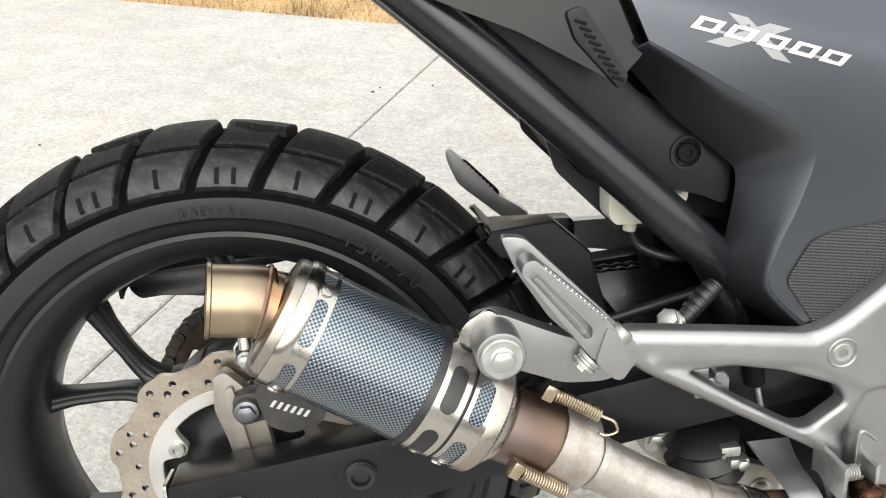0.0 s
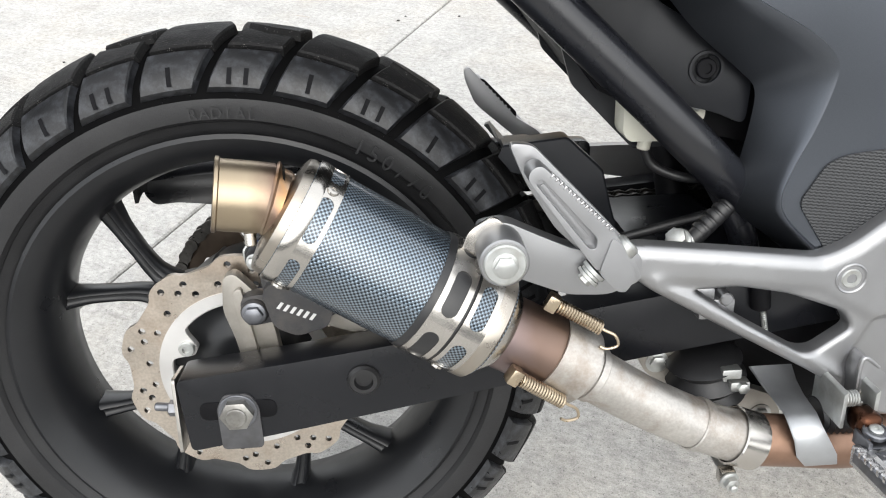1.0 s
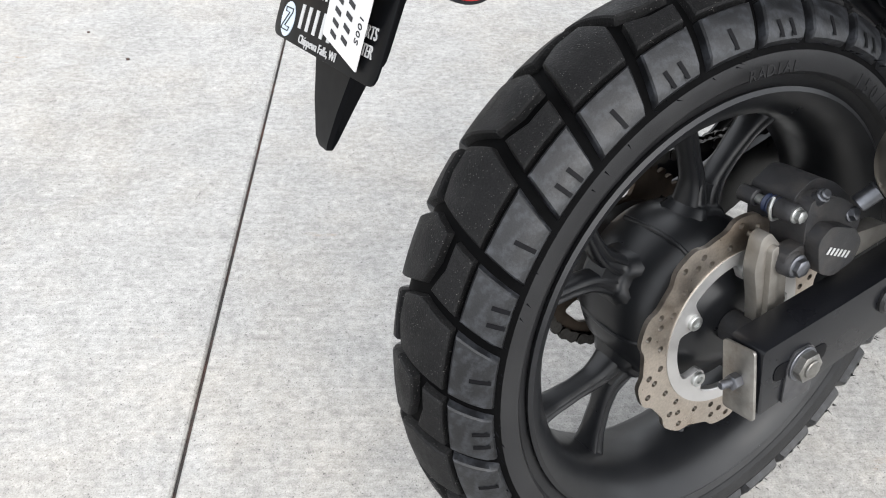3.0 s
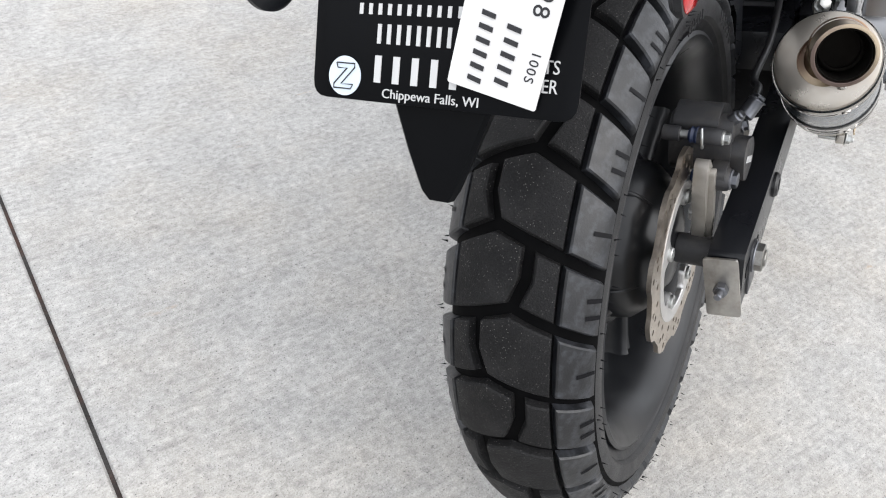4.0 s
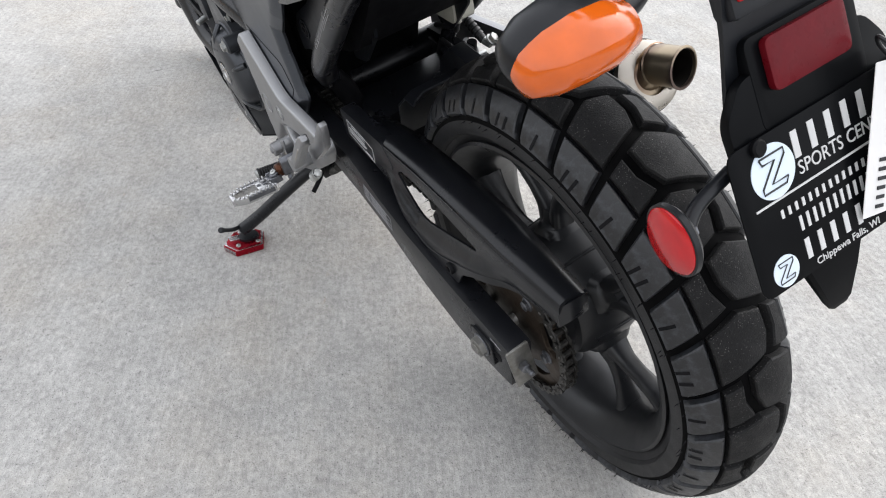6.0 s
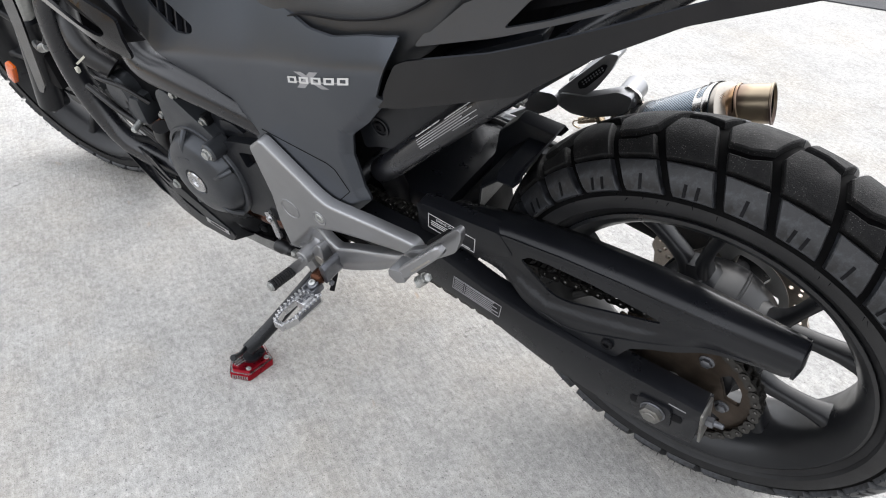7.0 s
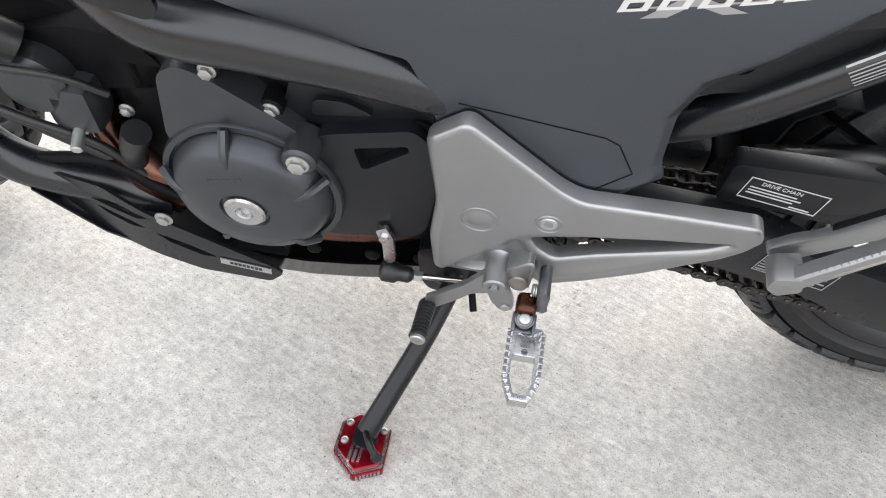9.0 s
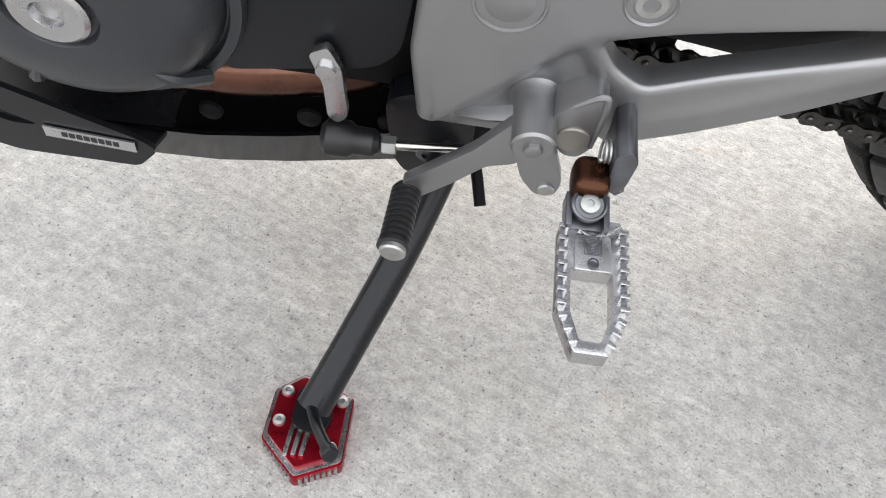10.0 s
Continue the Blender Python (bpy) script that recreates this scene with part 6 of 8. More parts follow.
# ---- side stand and gear lever ----
def side_stand():
    foot_w = [(0.727, 0.247), (0.697, 0.276), (0.664, 0.260), (0.664, 0.204), (0.706, 0.187), (0.726, 0.204)]

    def floor_slab(poly, z0, z1, bevel):
        b = slab([(x, y) for x, y in poly], 0.0, z1 - z0, bevel)
        for v in b.verts:
            v.co = Vector((v.co.x, v.co.z, z0 + v.co.y))
        bmesh.ops.recalc_face_normals(b, faces=b.faces)
        return moved(b, BIKE_INV)

    top, low = Vector((0.612, 0.135, 0.245)), Vector((0.689, 0.312, 0.130))
    st = part("side_stand", tube([top, (0.620, 0.165, 0.232), (0.640, 0.215, 0.200), (0.668, 0.270, 0.158), low], [0.012, 0.0125, 0.0125, 0.0125, 0.013], 20), arm_black, bike, "black steel side stand with a red foot plate")
    cx, cy = 0.697, 0.232
    shrink = [((x - cx) * 0.86 + cx, (y - cy) * 0.86 + cy) for x, y in foot_w]
    part("foot_plate", floor_slab(rounded(foot_w, 0.003), 0.001, 0.013, 0.0015), red_alloy, st, "red anodised foot plate")
    part("plate_edge", floor_slab(rounded([((x - cx) * 0.97 + cx, (y - cy) * 0.97 + cy) for x, y in foot_w], 0.003), 0.013, 0.0142, 0.0004), bare_alloy, st, "bright machined edge line")
    part("plate_top", floor_slab(rounded(shrink, 0.003), 0.0135, 0.019, 0.001), red_alloy, st)
    for k in range(3):
        q = [(0.690 + 0.006 * k, 0.228), (0.6935 + 0.006 * k, 0.228), (0.6955 + 0.006 * k, 0.262), (0.692 + 0.006 * k, 0.262)]
        part("plate_rib", floor_slab(q, 0.018, 0.0225, 0.0006), bare_alloy, st)
    for x, y in ((0.715, 0.208), (0.716, 0.234), (0.674, 0.252), (0.672, 0.212)):
        sc = moved(turned([(0.005, 0), (0.0045, 0.0022), (0.002, 0.003), (0.0018, 0.001), (0, 0.001)], 16), Matrix.Translation((x, y, 0.019)))
        part("plate_screw", moved(sc, BIKE_INV), zinc, st)
    notches = []
    for a, b in ((0, 1), (1, 2)):
        p, q = Vector((*foot_w[a], 0.007)), Vector((*foot_w[b], 0.007))
        for k in range(7):
            notches.append(moved(turned([(0.0016, -0.004), (0.0016, 0.004)], 8), Matrix.Translation(p.lerp(q, 0.14 + 0.12 * k))))
    part("plate_knurl", moved(merged(*notches), BIKE_INV), bare_alloy, st)
    shoe = [(0.706, 0.205), (0.681, 0.203), (0.676, 0.235), (0.690, 0.246), (0.707, 0.238)]
    part("stand_shoe", floor_slab(rounded(shoe, 0.008), 0.018, 0.025, 0.002), arm_black, st)
    part("kick_spur", merged(tube([low + Vector((0.004, -0.006, 0.006)), Vector((0.682, 0.330, 0.146)), Vector((0.668, 0.352, 0.168))], 0.0042, 10), rod((0.670, 0.349, 0.165), (0.6665, 0.3545, 0.1705), 0.0058)), arm_black, st)
    part("pivot_lug", slab(rounded([(0.585, 0.275), (0.655, 0.285), (0.66, 0.235), (0.635, 0.205), (0.605, 0.208), (0.59, 0.235)], 0.010), 0.105, 0.135, 0.003), deep_black, st)
    part("pivot_bolt", hex_head((0.622, 0.135, 0.226), LEFT, 0.009, 0.008, 0.013), zinc, st)
    part("spring_post", tube([(0.600, 0.140, 0.232), (0.594, 0.152, 0.222), (0.588, 0.172, 0.208)], 0.0045, 10), deep_black, st)
    part("stand_spring", coil((0.60, 0.12, 0.225), (0.50, 0.11, 0.30), 0.008, 0.0018, 18), chain_steel, st)


def gear_lever():
    lever = slab(rounded([(0.556, 0.345), (0.580, 0.346), (0.601, 0.314), (0.643, 0.270), (0.640, 0.256), (0.630, 0.257), (0.610, 0.278), (0.592, 0.300), (0.575, 0.306), (0.560, 0.330)], 0.005), 0.194, 0.2015, 0.002)
    gl = part("gear_lever", lever, cast_silver, bike, "silver gear lever with a ribbed rubber tip")
    prof = [(0.0075, 0.0)]
    for k in range(9):
        prof += [(0.0098, 0.004 + 0.0046 * k), (0.0098, 0.0065 + 0.0046 * k), (0.0082, 0.0072 + 0.0046 * k)]
    prof += [(0.0105, 0.046), (0.0105, 0.049), (0.0082, 0.0505)]
    part("lever_rubber", moved(turned(prof, 20), frame_at((0.639, 0.197, 0.2595), (0.06, 1, 0.10))), hose, gl, "black ribbed rubber")
    part("rubber_end", rod((0.6415, 0.244, 0.2645), (0.642, 0.2505, 0.265), 0.0085), zinc, gl)
    part("lever_boss", merged(rod((0.570, 0.186, 0.344), (0.570, 0.217, 0.344), 0.0125, n=32, edge=0.0015), hex_head((0.570, 0.217, 0.344), LEFT, 0.0055, 0.003)), cast_silver, gl)
    part("tail_arm", slab(rounded([(0.582, 0.338), (0.559, 0.342), (0.546, 0.302), (0.548, 0.288), (0.560, 0.286), (0.571, 0.302)], 0.006), 0.2005, 0.208, 0.002), cast_silver, gl)
    part("tail_bolt", rod((0.5545, 0.207, 0.294), (0.5545, 0.210, 0.294), 0.0055), zinc, gl)
    part("link_rod", rod((0.604, 0.172, 0.274), (0.660, 0.173, 0.269), 0.0032), stainless, gl, "bright steel link rod")
    part("lock_nut", hex_head((0.650, 0.173, 0.270), (1, 0, -0.08), 0.0065, 0.010), zinc, gl)
    part("rod_boot", moved(turned([(0.006, 0), (0.0095, 0.004), (0.0095, 0.016), (0.0125, 0.02), (0.0125, 0.034), (0.008, 0.038)], 20), frame_at((0.661, 0.173, 0.2695), (1, 0, 0.02))), hose, gl, "black rubber boot")
    part("selector_arm", merged(slab(rounded([(0.702, 0.345), (0.690, 0.352), (0.683, 0.335), (0.681, 0.292), (0.688, 0.284), (0.694, 0.29), (0.695, 0.32)], 0.004), 0.166, 0.172, 0.0012), moved(turned([(0.006, 0), (0.006, 0.003), (0, 0.003)], 16), frame_at((0.692, 0.172, 0.334), LEFT))), bare_alloy, gl, "bright alloy selector arm")


side_stand()
gear_lever()


# ---- frame tubes and bodywork ----
def rail(side):
    pts = [(0.452, 0.112, 0.498), (0.40, 0.13, 0.547), (0.318, 0.134, 0.625), (0.19, 0.132, 0.742), (0.02, 0.10, 0.885)]
    r = part("seat_rail", tube([(x, side * y, z) for x, y, z in pts], 0.0185, 24), frame_black, bike, "matte black tubular seat rail")
    if side > 0:
        part("frame_knee", tube([(0.455, 0.110, 0.498), (0.462, 0.090, 0.46), (0.468, 0.072, 0.40)], 0.018, 20), deep_black, r)
    else:
        part("frame_knee", tube([(0.402, -0.128, 0.543), (0.430, -0.114, 0.512), (0.449, -0.108, 0.482), (0.469, -0.102, 0.440), (0.480, -0.09, 0.39)], 0.0130, 18), frame_black, r)
    if side > 0:
        line = [c for c in curve_points(pts, 40) if 0.235 < c.x < 0.334]
        d = (line[-1] - line[0]).normalized()
        n = Vector((0.20, 0.96, 0.20))
        n = (n - d * n.dot(d)).normalized()
        w = n.cross(d)
        rows = ((0.0, 0.50, 0.10), (0.60, 0.97, 0.075), (0.0, 0.93, 0.06), (0.0, 0.97, 0.06), (0.0, 0.84, 0.06), (0.0, 1.0, 0.06), (0.0, 0.9, 0.06), (0.62, 0.97, 0.05))
        for k, (f0, f1, wide) in enumerate(rows):
            bm = bmesh.new()
            t = 0.62 - 0.15 * k
            run = line[int(f0 * (len(line) - 1)) : int(f1 * (len(line) - 1)) + 1]
            pairs = [[bm.verts.new(c + (n * math.cos(a) + w * math.sin(a)) * 0.0188) for a in (t, t - wide)] for c in run]
            for p, q in zip(pairs, pairs[1:]):
                bm.faces.new((p[0], q[0], q[1], p[1]))
            bmesh.ops.recalc_face_normals(bm, faces=bm.faces)
            part("print_line", bm, white_print if k < 2 else grey_print, r, "white print of a caution sticker")
    return r


REAR_EDGE = [(0.356, 0.684), (0.398, 0.636), (0.436, 0.602), (0.449, 0.562), (0.446, 0.503), (0.438, 0.482), (0.505, 0.412)]


def crease_z(x):
    return np.interp(x, [0.35, 0.47, 0.61, 0.735, 0.85], [0.732, 0.702, 0.667, 0.641, 0.612])


SHOULDER = [(0.354, 0.7015), (0.390, 0.6810), (0.425, 0.660), (0.468, 0.636), (0.489, 0.617), (0.491, 0.598), (0.482, 0.562), (0.470, 0.530), (0.465, 0.500), (0.488, 0.472), (0.520, 0.446)]
REAR_RIGHT = [(0.350, 0.6905), (0.372, 0.664), (0.398, 0.636), (0.436, 0.605), (0.452, 0.588), (0.453, 0.558), (0.446, 0.503), (0.449, 0.484), (0.478, 0.461), (0.508, 0.441)]


def evenly(line, n):
    """n + 1 points at even steps along the bent line, its corners eased."""
    pts = [Vector(p) for p in curve_points(line, 8)]
    way = [0.0]
    for a, b in zip(pts, pts[1:]):
        way.append(way[-1] + (b - a).length)
    goal = np.linspace(0, way[-1], n + 1)
    return [(float(np.interp(g, way, [p.x for p in pts])), float(np.interp(g, way, [p.y for p in pts]))) for g in goal]


def gap_to(x, z, line):
    """Distance from a bent line."""
    best = 9.0
    for (ax, az), (bx, bz) in zip(line, line[1:]):
        ex, ez = bx - ax, bz - az
        t = min(1.0, max(0.0, ((x - ax) * ex + (z - az) * ez) / (ex * ex + ez * ez + 1e-12)))
        best = min(best, math.hypot(x - ax - t * ex, z - az - t * ez))
    return best


def cover_depth(x, z, band=0.0, drop=0.0):
    """Outer skin of the side cover: flat flank, leaning in above the crease, turned in towards its rear edge."""
    y = 0.168 + 0.012 * smooth_step(0.62, 0.42, x) * smooth_step(0.52, 0.7, z)
    above = z - crease_z(x)
    above = 0.5 * (above + math.sqrt(above * above + 0.00006))
    y -= 0.55 * above + 0.6 * max(0.0, above - 0.085)
    if not band:
        return y
    d = gap_to(x, z, REAR_EDGE)
    f = max(0.0, 1 - d / band)
    y -= drop * (math.sqrt(f * f + 0.015) - math.sqrt(0.015)) / (math.sqrt(1.015) - math.sqrt(0.015))
    return y


def side_cover(side):
    def skin(x, z):
        return cover_depth(x, z) if side < 0 else cover_depth(x, z, 0.014, 0.010)

    out = rounded([(0.356, 0.684), (0.398, 0.636), (0.436, 0.602), (0.449, 0.562), (0.446, 0.503), (0.438, 0.482), (0.505, 0.412), (0.53, 0.430), (0.64, 0.505), (0.648, 0.545), (0.668, 0.586), (0.752, 0.599), (0.842, 0.622), (0.905, 0.655), (0.985, 0.73), (1.02, 0.83), (0.90, 0.86), (0.72, 0.81), (0.61, 0.772), (0.577, 0.758), (0.534, 0.748), (0.475, 0.741), (0.429, 0.745), (0.376, 0.760), (0.327, 0.770), (0.345, 0.729), (0.362, 0.692)], 0.006)
    if side < 0:
        out = evenly(SHOULDER, 60) + rounded([(0.53, 0.440), (0.64, 0.505), (0.648, 0.545), (0.668, 0.586), (0.752, 0.599), (0.842, 0.622), (0.905, 0.655), (0.985, 0.73), (1.02, 0.83), (0.90, 0.86), (0.72, 0.81), (0.61, 0.772), (0.577, 0.758), (0.534, 0.748), (0.475, 0.741), (0.429, 0.745), (0.376, 0.760), (0.327, 0.770), (0.338, 0.735)], 0.006)
    vent = rounded([(0.862, 0.682), (0.858, 0.690), (0.840, 0.6945), (0.790, 0.687), (0.734, 0.677), (0.731, 0.670), (0.740, 0.664), (0.773, 0.659), (0.842, 0.674)], 0.004)
    bm = panel(out, skin, 0.004, 0.005, [vent])
    c = part("side_cover", mirror(bm) if side < 0 else bm, panel_black, bike, "matte dark grey-black side cover", smooth=40)

    def add(name, b, material, label="", smooth=38):
        return part(name, mirror(b) if side < 0 else b, material, c, label, smooth)

    if side < 0:
        # the rear band turns in behind a soft shoulder
        rows = []
        for (ax, az), (bx, bz) in zip(evenly(SHOULDER, 60), evenly(REAR_RIGHT, 60)):
            row = []
            for f, g in ((0.0, 0.0), (0.06, 0.015), (0.14, 0.07), (0.25, 0.18), (0.5, 0.45), (0.75, 0.72), (1.0, 1.0)):
                x, z = ax + (bx - ax) * f, az + (bz - az) * f
                row.append(Vector((x, cover_depth(ax, az) - 0.048 * g, z)))
            rows.append(row)
        strip = bmesh.new()
        grid = [[strip.verts.new(p) for p in row] for row in rows]
        for p, q in zip(grid, grid[1:]):
            for k in range(len(p) - 1):
                strip.faces.new((p[k], q[k], q[k + 1], p[k + 1]))
        bmesh.ops.recalc_face_normals(strip, faces=strip.faces)
        bmesh.ops.solidify(strip, geom=strip.faces[:], thickness=0.003)
        add("rear_band", strip, panel_black, "dark rear return of the cover", 60)
    add("vent_back", panel([(0.715, 0.65), (0.77, 0.646), (0.875, 0.665), (0.875, 0.71), (0.72, 0.695)], lambda x, z: skin(x, z) - 0.014, 0.003, 0.02), deep_black)
    for k in range(4):
        x0, z0 = 0.832 - 0.027 * k, 0.683 - 0.0050 * k
        fin = panel([(x0 - 0.006, z0 - 0.016), (x0 - 0.002, z0 - 0.017), (x0 + 0.008, z0 + 0.012), (x0 + 0.004, z0 + 0.013)], lambda x, z: skin(x, z) - 0.003, 0.009, 0.02)
        add("vent_fin", fin, matte_black)
    if side < 0:
        pad = [(0.478, 0.502), (0.497, 0.535), (0.512, 0.541), (0.62, 0.552), (0.64, 0.54), (0.625, 0.525), (0.512, 0.452)]
        pp = panel(rounded(pad, 0.008), lambda x, z: skin(x, z) + 0.0018, 0.004, 0.015)
        add("knee_pad", pp, grip_rubber, "ribbed black rubber knee pad", 60)
    # model mark: slanted white blocks over a grey cross
    u = Vector((-0.126, 0.010, 0.0385)) if side > 0 else Vector((0.131, 0.010, -0.039))
    o = Vector((0.458, 0, 0.687)) if side > 0 else Vector((0.449, 0, 0.694))
    ux = Vector((u.x, 0, u.z)).normalized()
    uz = Vector((-ux.z, 0, ux.x)) if ux.x > 0 else Vector((ux.z, 0, -ux.x))

    def decal(rects, lift, name, material, label=""):
        b = bmesh.new()
        for x, y, w, h, sl in rects:
            n = max(2, int(w / 0.006))
            rows = []
            for j in range(n + 1):
                col = []
                for f in (0, 0.5, 1):
                    q = o + ux * (x + w * j / n + sl * (y + h * f)) + uz * (y + h * f)
                    col.append(b.verts.new((q.x, skin(q.x, q.z) + lift, q.z)))
                rows.append(col)
            for p, q in zip(rows, rows[1:]):
                for j in range(2):
                    b.faces.new((p[j], q[j], q[j + 1], p[j + 1]))
        bmesh.ops.recalc_face_normals(b, faces=b.faces)
        return add(name, b, material, label)

    sl = 0.62
    letters = [(-0.0640 + k * 0.0262, -0.0048, 0.0205, 0.0096, sl) for k in range(5)]
    decal([(-0.030, -0.0115, 0.018, 0.023, 1.9), (-0.020, -0.0115, 0.016, 0.023, -1.9), (-0.05, -0.0035, 0.10, 0.0018, 0.5)], 0.0004, "mark_cross", grey_print, "grey cross of the model mark")
    for one in letters:
        x, y, w, h, q = one
        decal([(x, y, 0.0052, h, q), (x + w - 0.0052, y, 0.0052, h, q), (x + 0.005, y, w - 0.010, 0.0024, q), (x + 0.005, y + h - 0.0024, w - 0.010, 0.0024, q)], 0.0008, "mark_block", white_print, "white slanted hollow block of the model mark")
    if side > 0:
        seam = [(0.625, 0.5465), (0.500, 0.5315), (0.487, 0.525), (0.4685, 0.492), (0.514, 0.4445)]
        pts = []
        for a, b in zip(seam, seam[1:]):
            for j in range(8):
                x, z = a[0] + (b[0] - a[0]) * j / 8, a[1] + (b[1] - a[1]) * j / 8
                pts.append((x, skin(x, z) + 0.0001, z))
        add("seam", tube(pts, 0.0007, 6, smooth=False), deep_black)
    return c


def inner_panel(side):
    """Dark panel between seat rail and side cover, with its fixing screw."""
    poly = rounded([(0.16, 0.805), (0.30, 0.735), (0.345, 0.690), (0.365, 0.66), (0.43, 0.622), (0.452, 0.595), (0.450, 0.555), (0.425, 0.567), (0.392, 0.575), (0.36, 0.60), (0.18, 0.765)], 0.010)
    bm = slab(poly, 0.112, 0.136, 0.004) if side > 0 else slab(poly, 0.092, 0.116, 0.004)
    p = part("inner_panel", mirror(bm) if side < 0 else bm, matte_black, bike, "matte black inner side panel")
    c = (0.412, 0.136 if side > 0 else -0.116, 0.604)
    d = Vector((0, side, 0))
    part("screw_rim", moved(turned([(0.0145, 0), (0.0145, 0.002), (0.012, 0.002), (0.0105, -0.003), (0, -0.003)], 28), frame_at(c, d)), matte_black, p)
    part("screw", socket_head(Vector(c) - d * 0.001, d, 0.0085, 0.004), deep_black, p)


def tail(side):
    tip = [(0.371, 0.672), (0.346, 0.716), (0.330, 0.742)] if side > 0 else [(0.336, 0.671), (0.357, 0.692), (0.343, 0.729), (0.332, 0.742)]
    low = rounded(tip + [(0.312, 0.752), (0.206, 0.790), (-0.002, 0.882), (-0.22, 0.975), (-0.24, 0.96), (-0.10, 0.90), (0.02, 0.855), (0.099, 0.808), (0.172, 0.752), (0.226, 0.728), (0.264, 0.712)] + ([(0.330, 0.684)] if side > 0 else []), 0.006)

    def depth(x, z):
        return (0.172 if side > 0 else 0.164) - 0.056 * smooth_step(0.2, -0.24, x)

    bm = panel(low, depth, 0.004, 0.006)
    t = part("tail_cowl", mirror(bm) if side < 0 else bm, gloss_black, bike, "gloss black lower tail cowl", smooth=36)
    up = rounded([(0.316, 0.757), (0.268, 0.815), (0.235, 0.85), (0.15, 0.91), (-0.22, 1.04), (-0.24, 0.985), (-0.002, 0.887), (0.206, 0.796)], 0.01)

    def depth2(x, z):
        return 0.153 - 0.05 * smooth_step(0.2, -0.24, x) - 0.30 * max(0.0, z - np.interp(x, [-0.24, 0.0, 0.2, 0.316], [0.98, 0.885, 0.79, 0.755])) 

    notch = rounded([(0.200, 0.806), (0.168, 0.842), (0.08, 0.880), (0.02, 0.892), (0.06, 0.866), (0.15, 0.826)], 0.008)
    b2 = panel(up, depth2, 0.004, 0.02, [notch])
    part("upper_cowl", mirror(b2) if side < 0 else b2, panel_black, t, "matte dark upper tail cowl", smooth=36)
    b3 = panel([(0.22, 0.80), (0.17, 0.86), (0.0, 0.91), (0.0, 0.885)], lambda x, z: depth2(x, z) - 0.03, 0.003, 0.03)
    part("grab_recess", mirror(b3) if side < 0 else b3, deep_black, t)


def seat():
    rings = []
    for x, zl, w, zt in ((0.20, 0.835, 0.135, 0.90), (0.25, 0.815, 0.140, 0.885), (0.30, 0.750, 0.146, 0.86), (0.35, 0.715, 0.148, 0.835), (0.42, 0.698, 0.148, 0.818), (0.50, 0.685, 0.143, 0.815), (0.55, 0.70, 0.138, 0.825), (0.61, 0.735, 0.125, 0.845), (0.68, 0.775, 0.10, 0.87), (0.72, 0.81, 0.06, 0.88)):
        half = [(1.0, 0.0), (1.02, 0.18), (1.0, 0.42), (0.92, 0.68), (0.75, 0.88), (0.45, 0.98), (0.0, 1.0)]
        ring = [(x, w * f, zl + (zt - zl) * g) for f, g in half]
        rings.append(ring + [(p[0], -p[1], p[2]) for p in ring[-2::-1]])
    s = part("seat", loft(rings), seat_vinyl, bike, "black vinyl rider seat", smooth=70)
    for side in (1, -1):
        pts = [(0.533, side * 0.143, 0.735), (0.49, side * 0.146, 0.752), (0.42, side * 0.149, 0.763), (0.35, side * 0.149, 0.782), (0.30, side * 0.147, 0.808), (0.25, side * 0.138, 0.845)]
        part("piping", tube(pts, 0.0016, 8), deep_black, s)
    tank = []
    for x, zl, w, zt in ((0.60, 0.76, 0.10, 0.83), (0.66, 0.77, 0.12, 0.90), (0.76, 0.75, 0.135, 0.98), (0.90, 0.74, 0.14, 1.02), (1.02, 0.76, 0.12, 1.02), (1.10, 0.80, 0.09, 0.98)):
        half = [(1.0, 0.0), (1.03, 0.25), (1.0, 0.5), (0.9, 0.75), (0.7, 0.92), (0.35, 0.99), (0.0, 1.0)]
        ring = [(x, w * f, zl + (zt - zl) * g) for f, g in half]
        tank.append(ring + [(p[0], -p[1], p[2]) for p in ring[-2::-1]])
    part("tank_cover", loft(tank), panel_black, bike, "matte dark grey tank cover", smooth=70)


def grip_mat():
    """Rubber with fine raised chevrons in rows."""
    m = mat("ribbed_knee_rubber", (0.030, 0.031, 0.033), 0.5)
    nt = m.node_tree
    co = nt.nodes.new("ShaderNodeTexCoord")
    mp = nt.nodes.new("ShaderNodeMapping")
    mp.inputs["Rotation"].default_value = (0, radians(-8), 0)
    nt.links.new(co.outputs["Object"], mp.inputs["Vector"])
    sep = nt.nodes.new("ShaderNodeSeparateXYZ")
    nt.links.new(mp.outputs[0], sep.inputs[0])

    def calc(op, x, y=None):
        k = nt.nodes.new("ShaderNodeMath")
        k.operation = op
        for i, v in enumerate((x, y)):
            if isinstance(v, (int, float)):
                k.inputs[i].default_value = v
            elif v is not None:
                nt.links.new(v, k.inputs[i])
        return k.outputs[0]

    zig = calc("MULTIPLY", calc("PINGPONG", sep.outputs["X"], 0.0022), 0.4)
    wave = calc("SINE", calc("MULTIPLY", calc("ADD", sep.outputs["Z"], zig), 2 * math.pi / 0.0026))
    bp = nt.nodes.new("ShaderNodeBump")
    bp.inputs["Strength"].default_value, bp.inputs["Distance"].default_value = 0.8, 0.0005
    nt.links.new(wave, bp.inputs["Height"])
    nt.links.new(bp.outputs[0], nt.nodes["Principled BSDF"].inputs["Normal"])
    return m


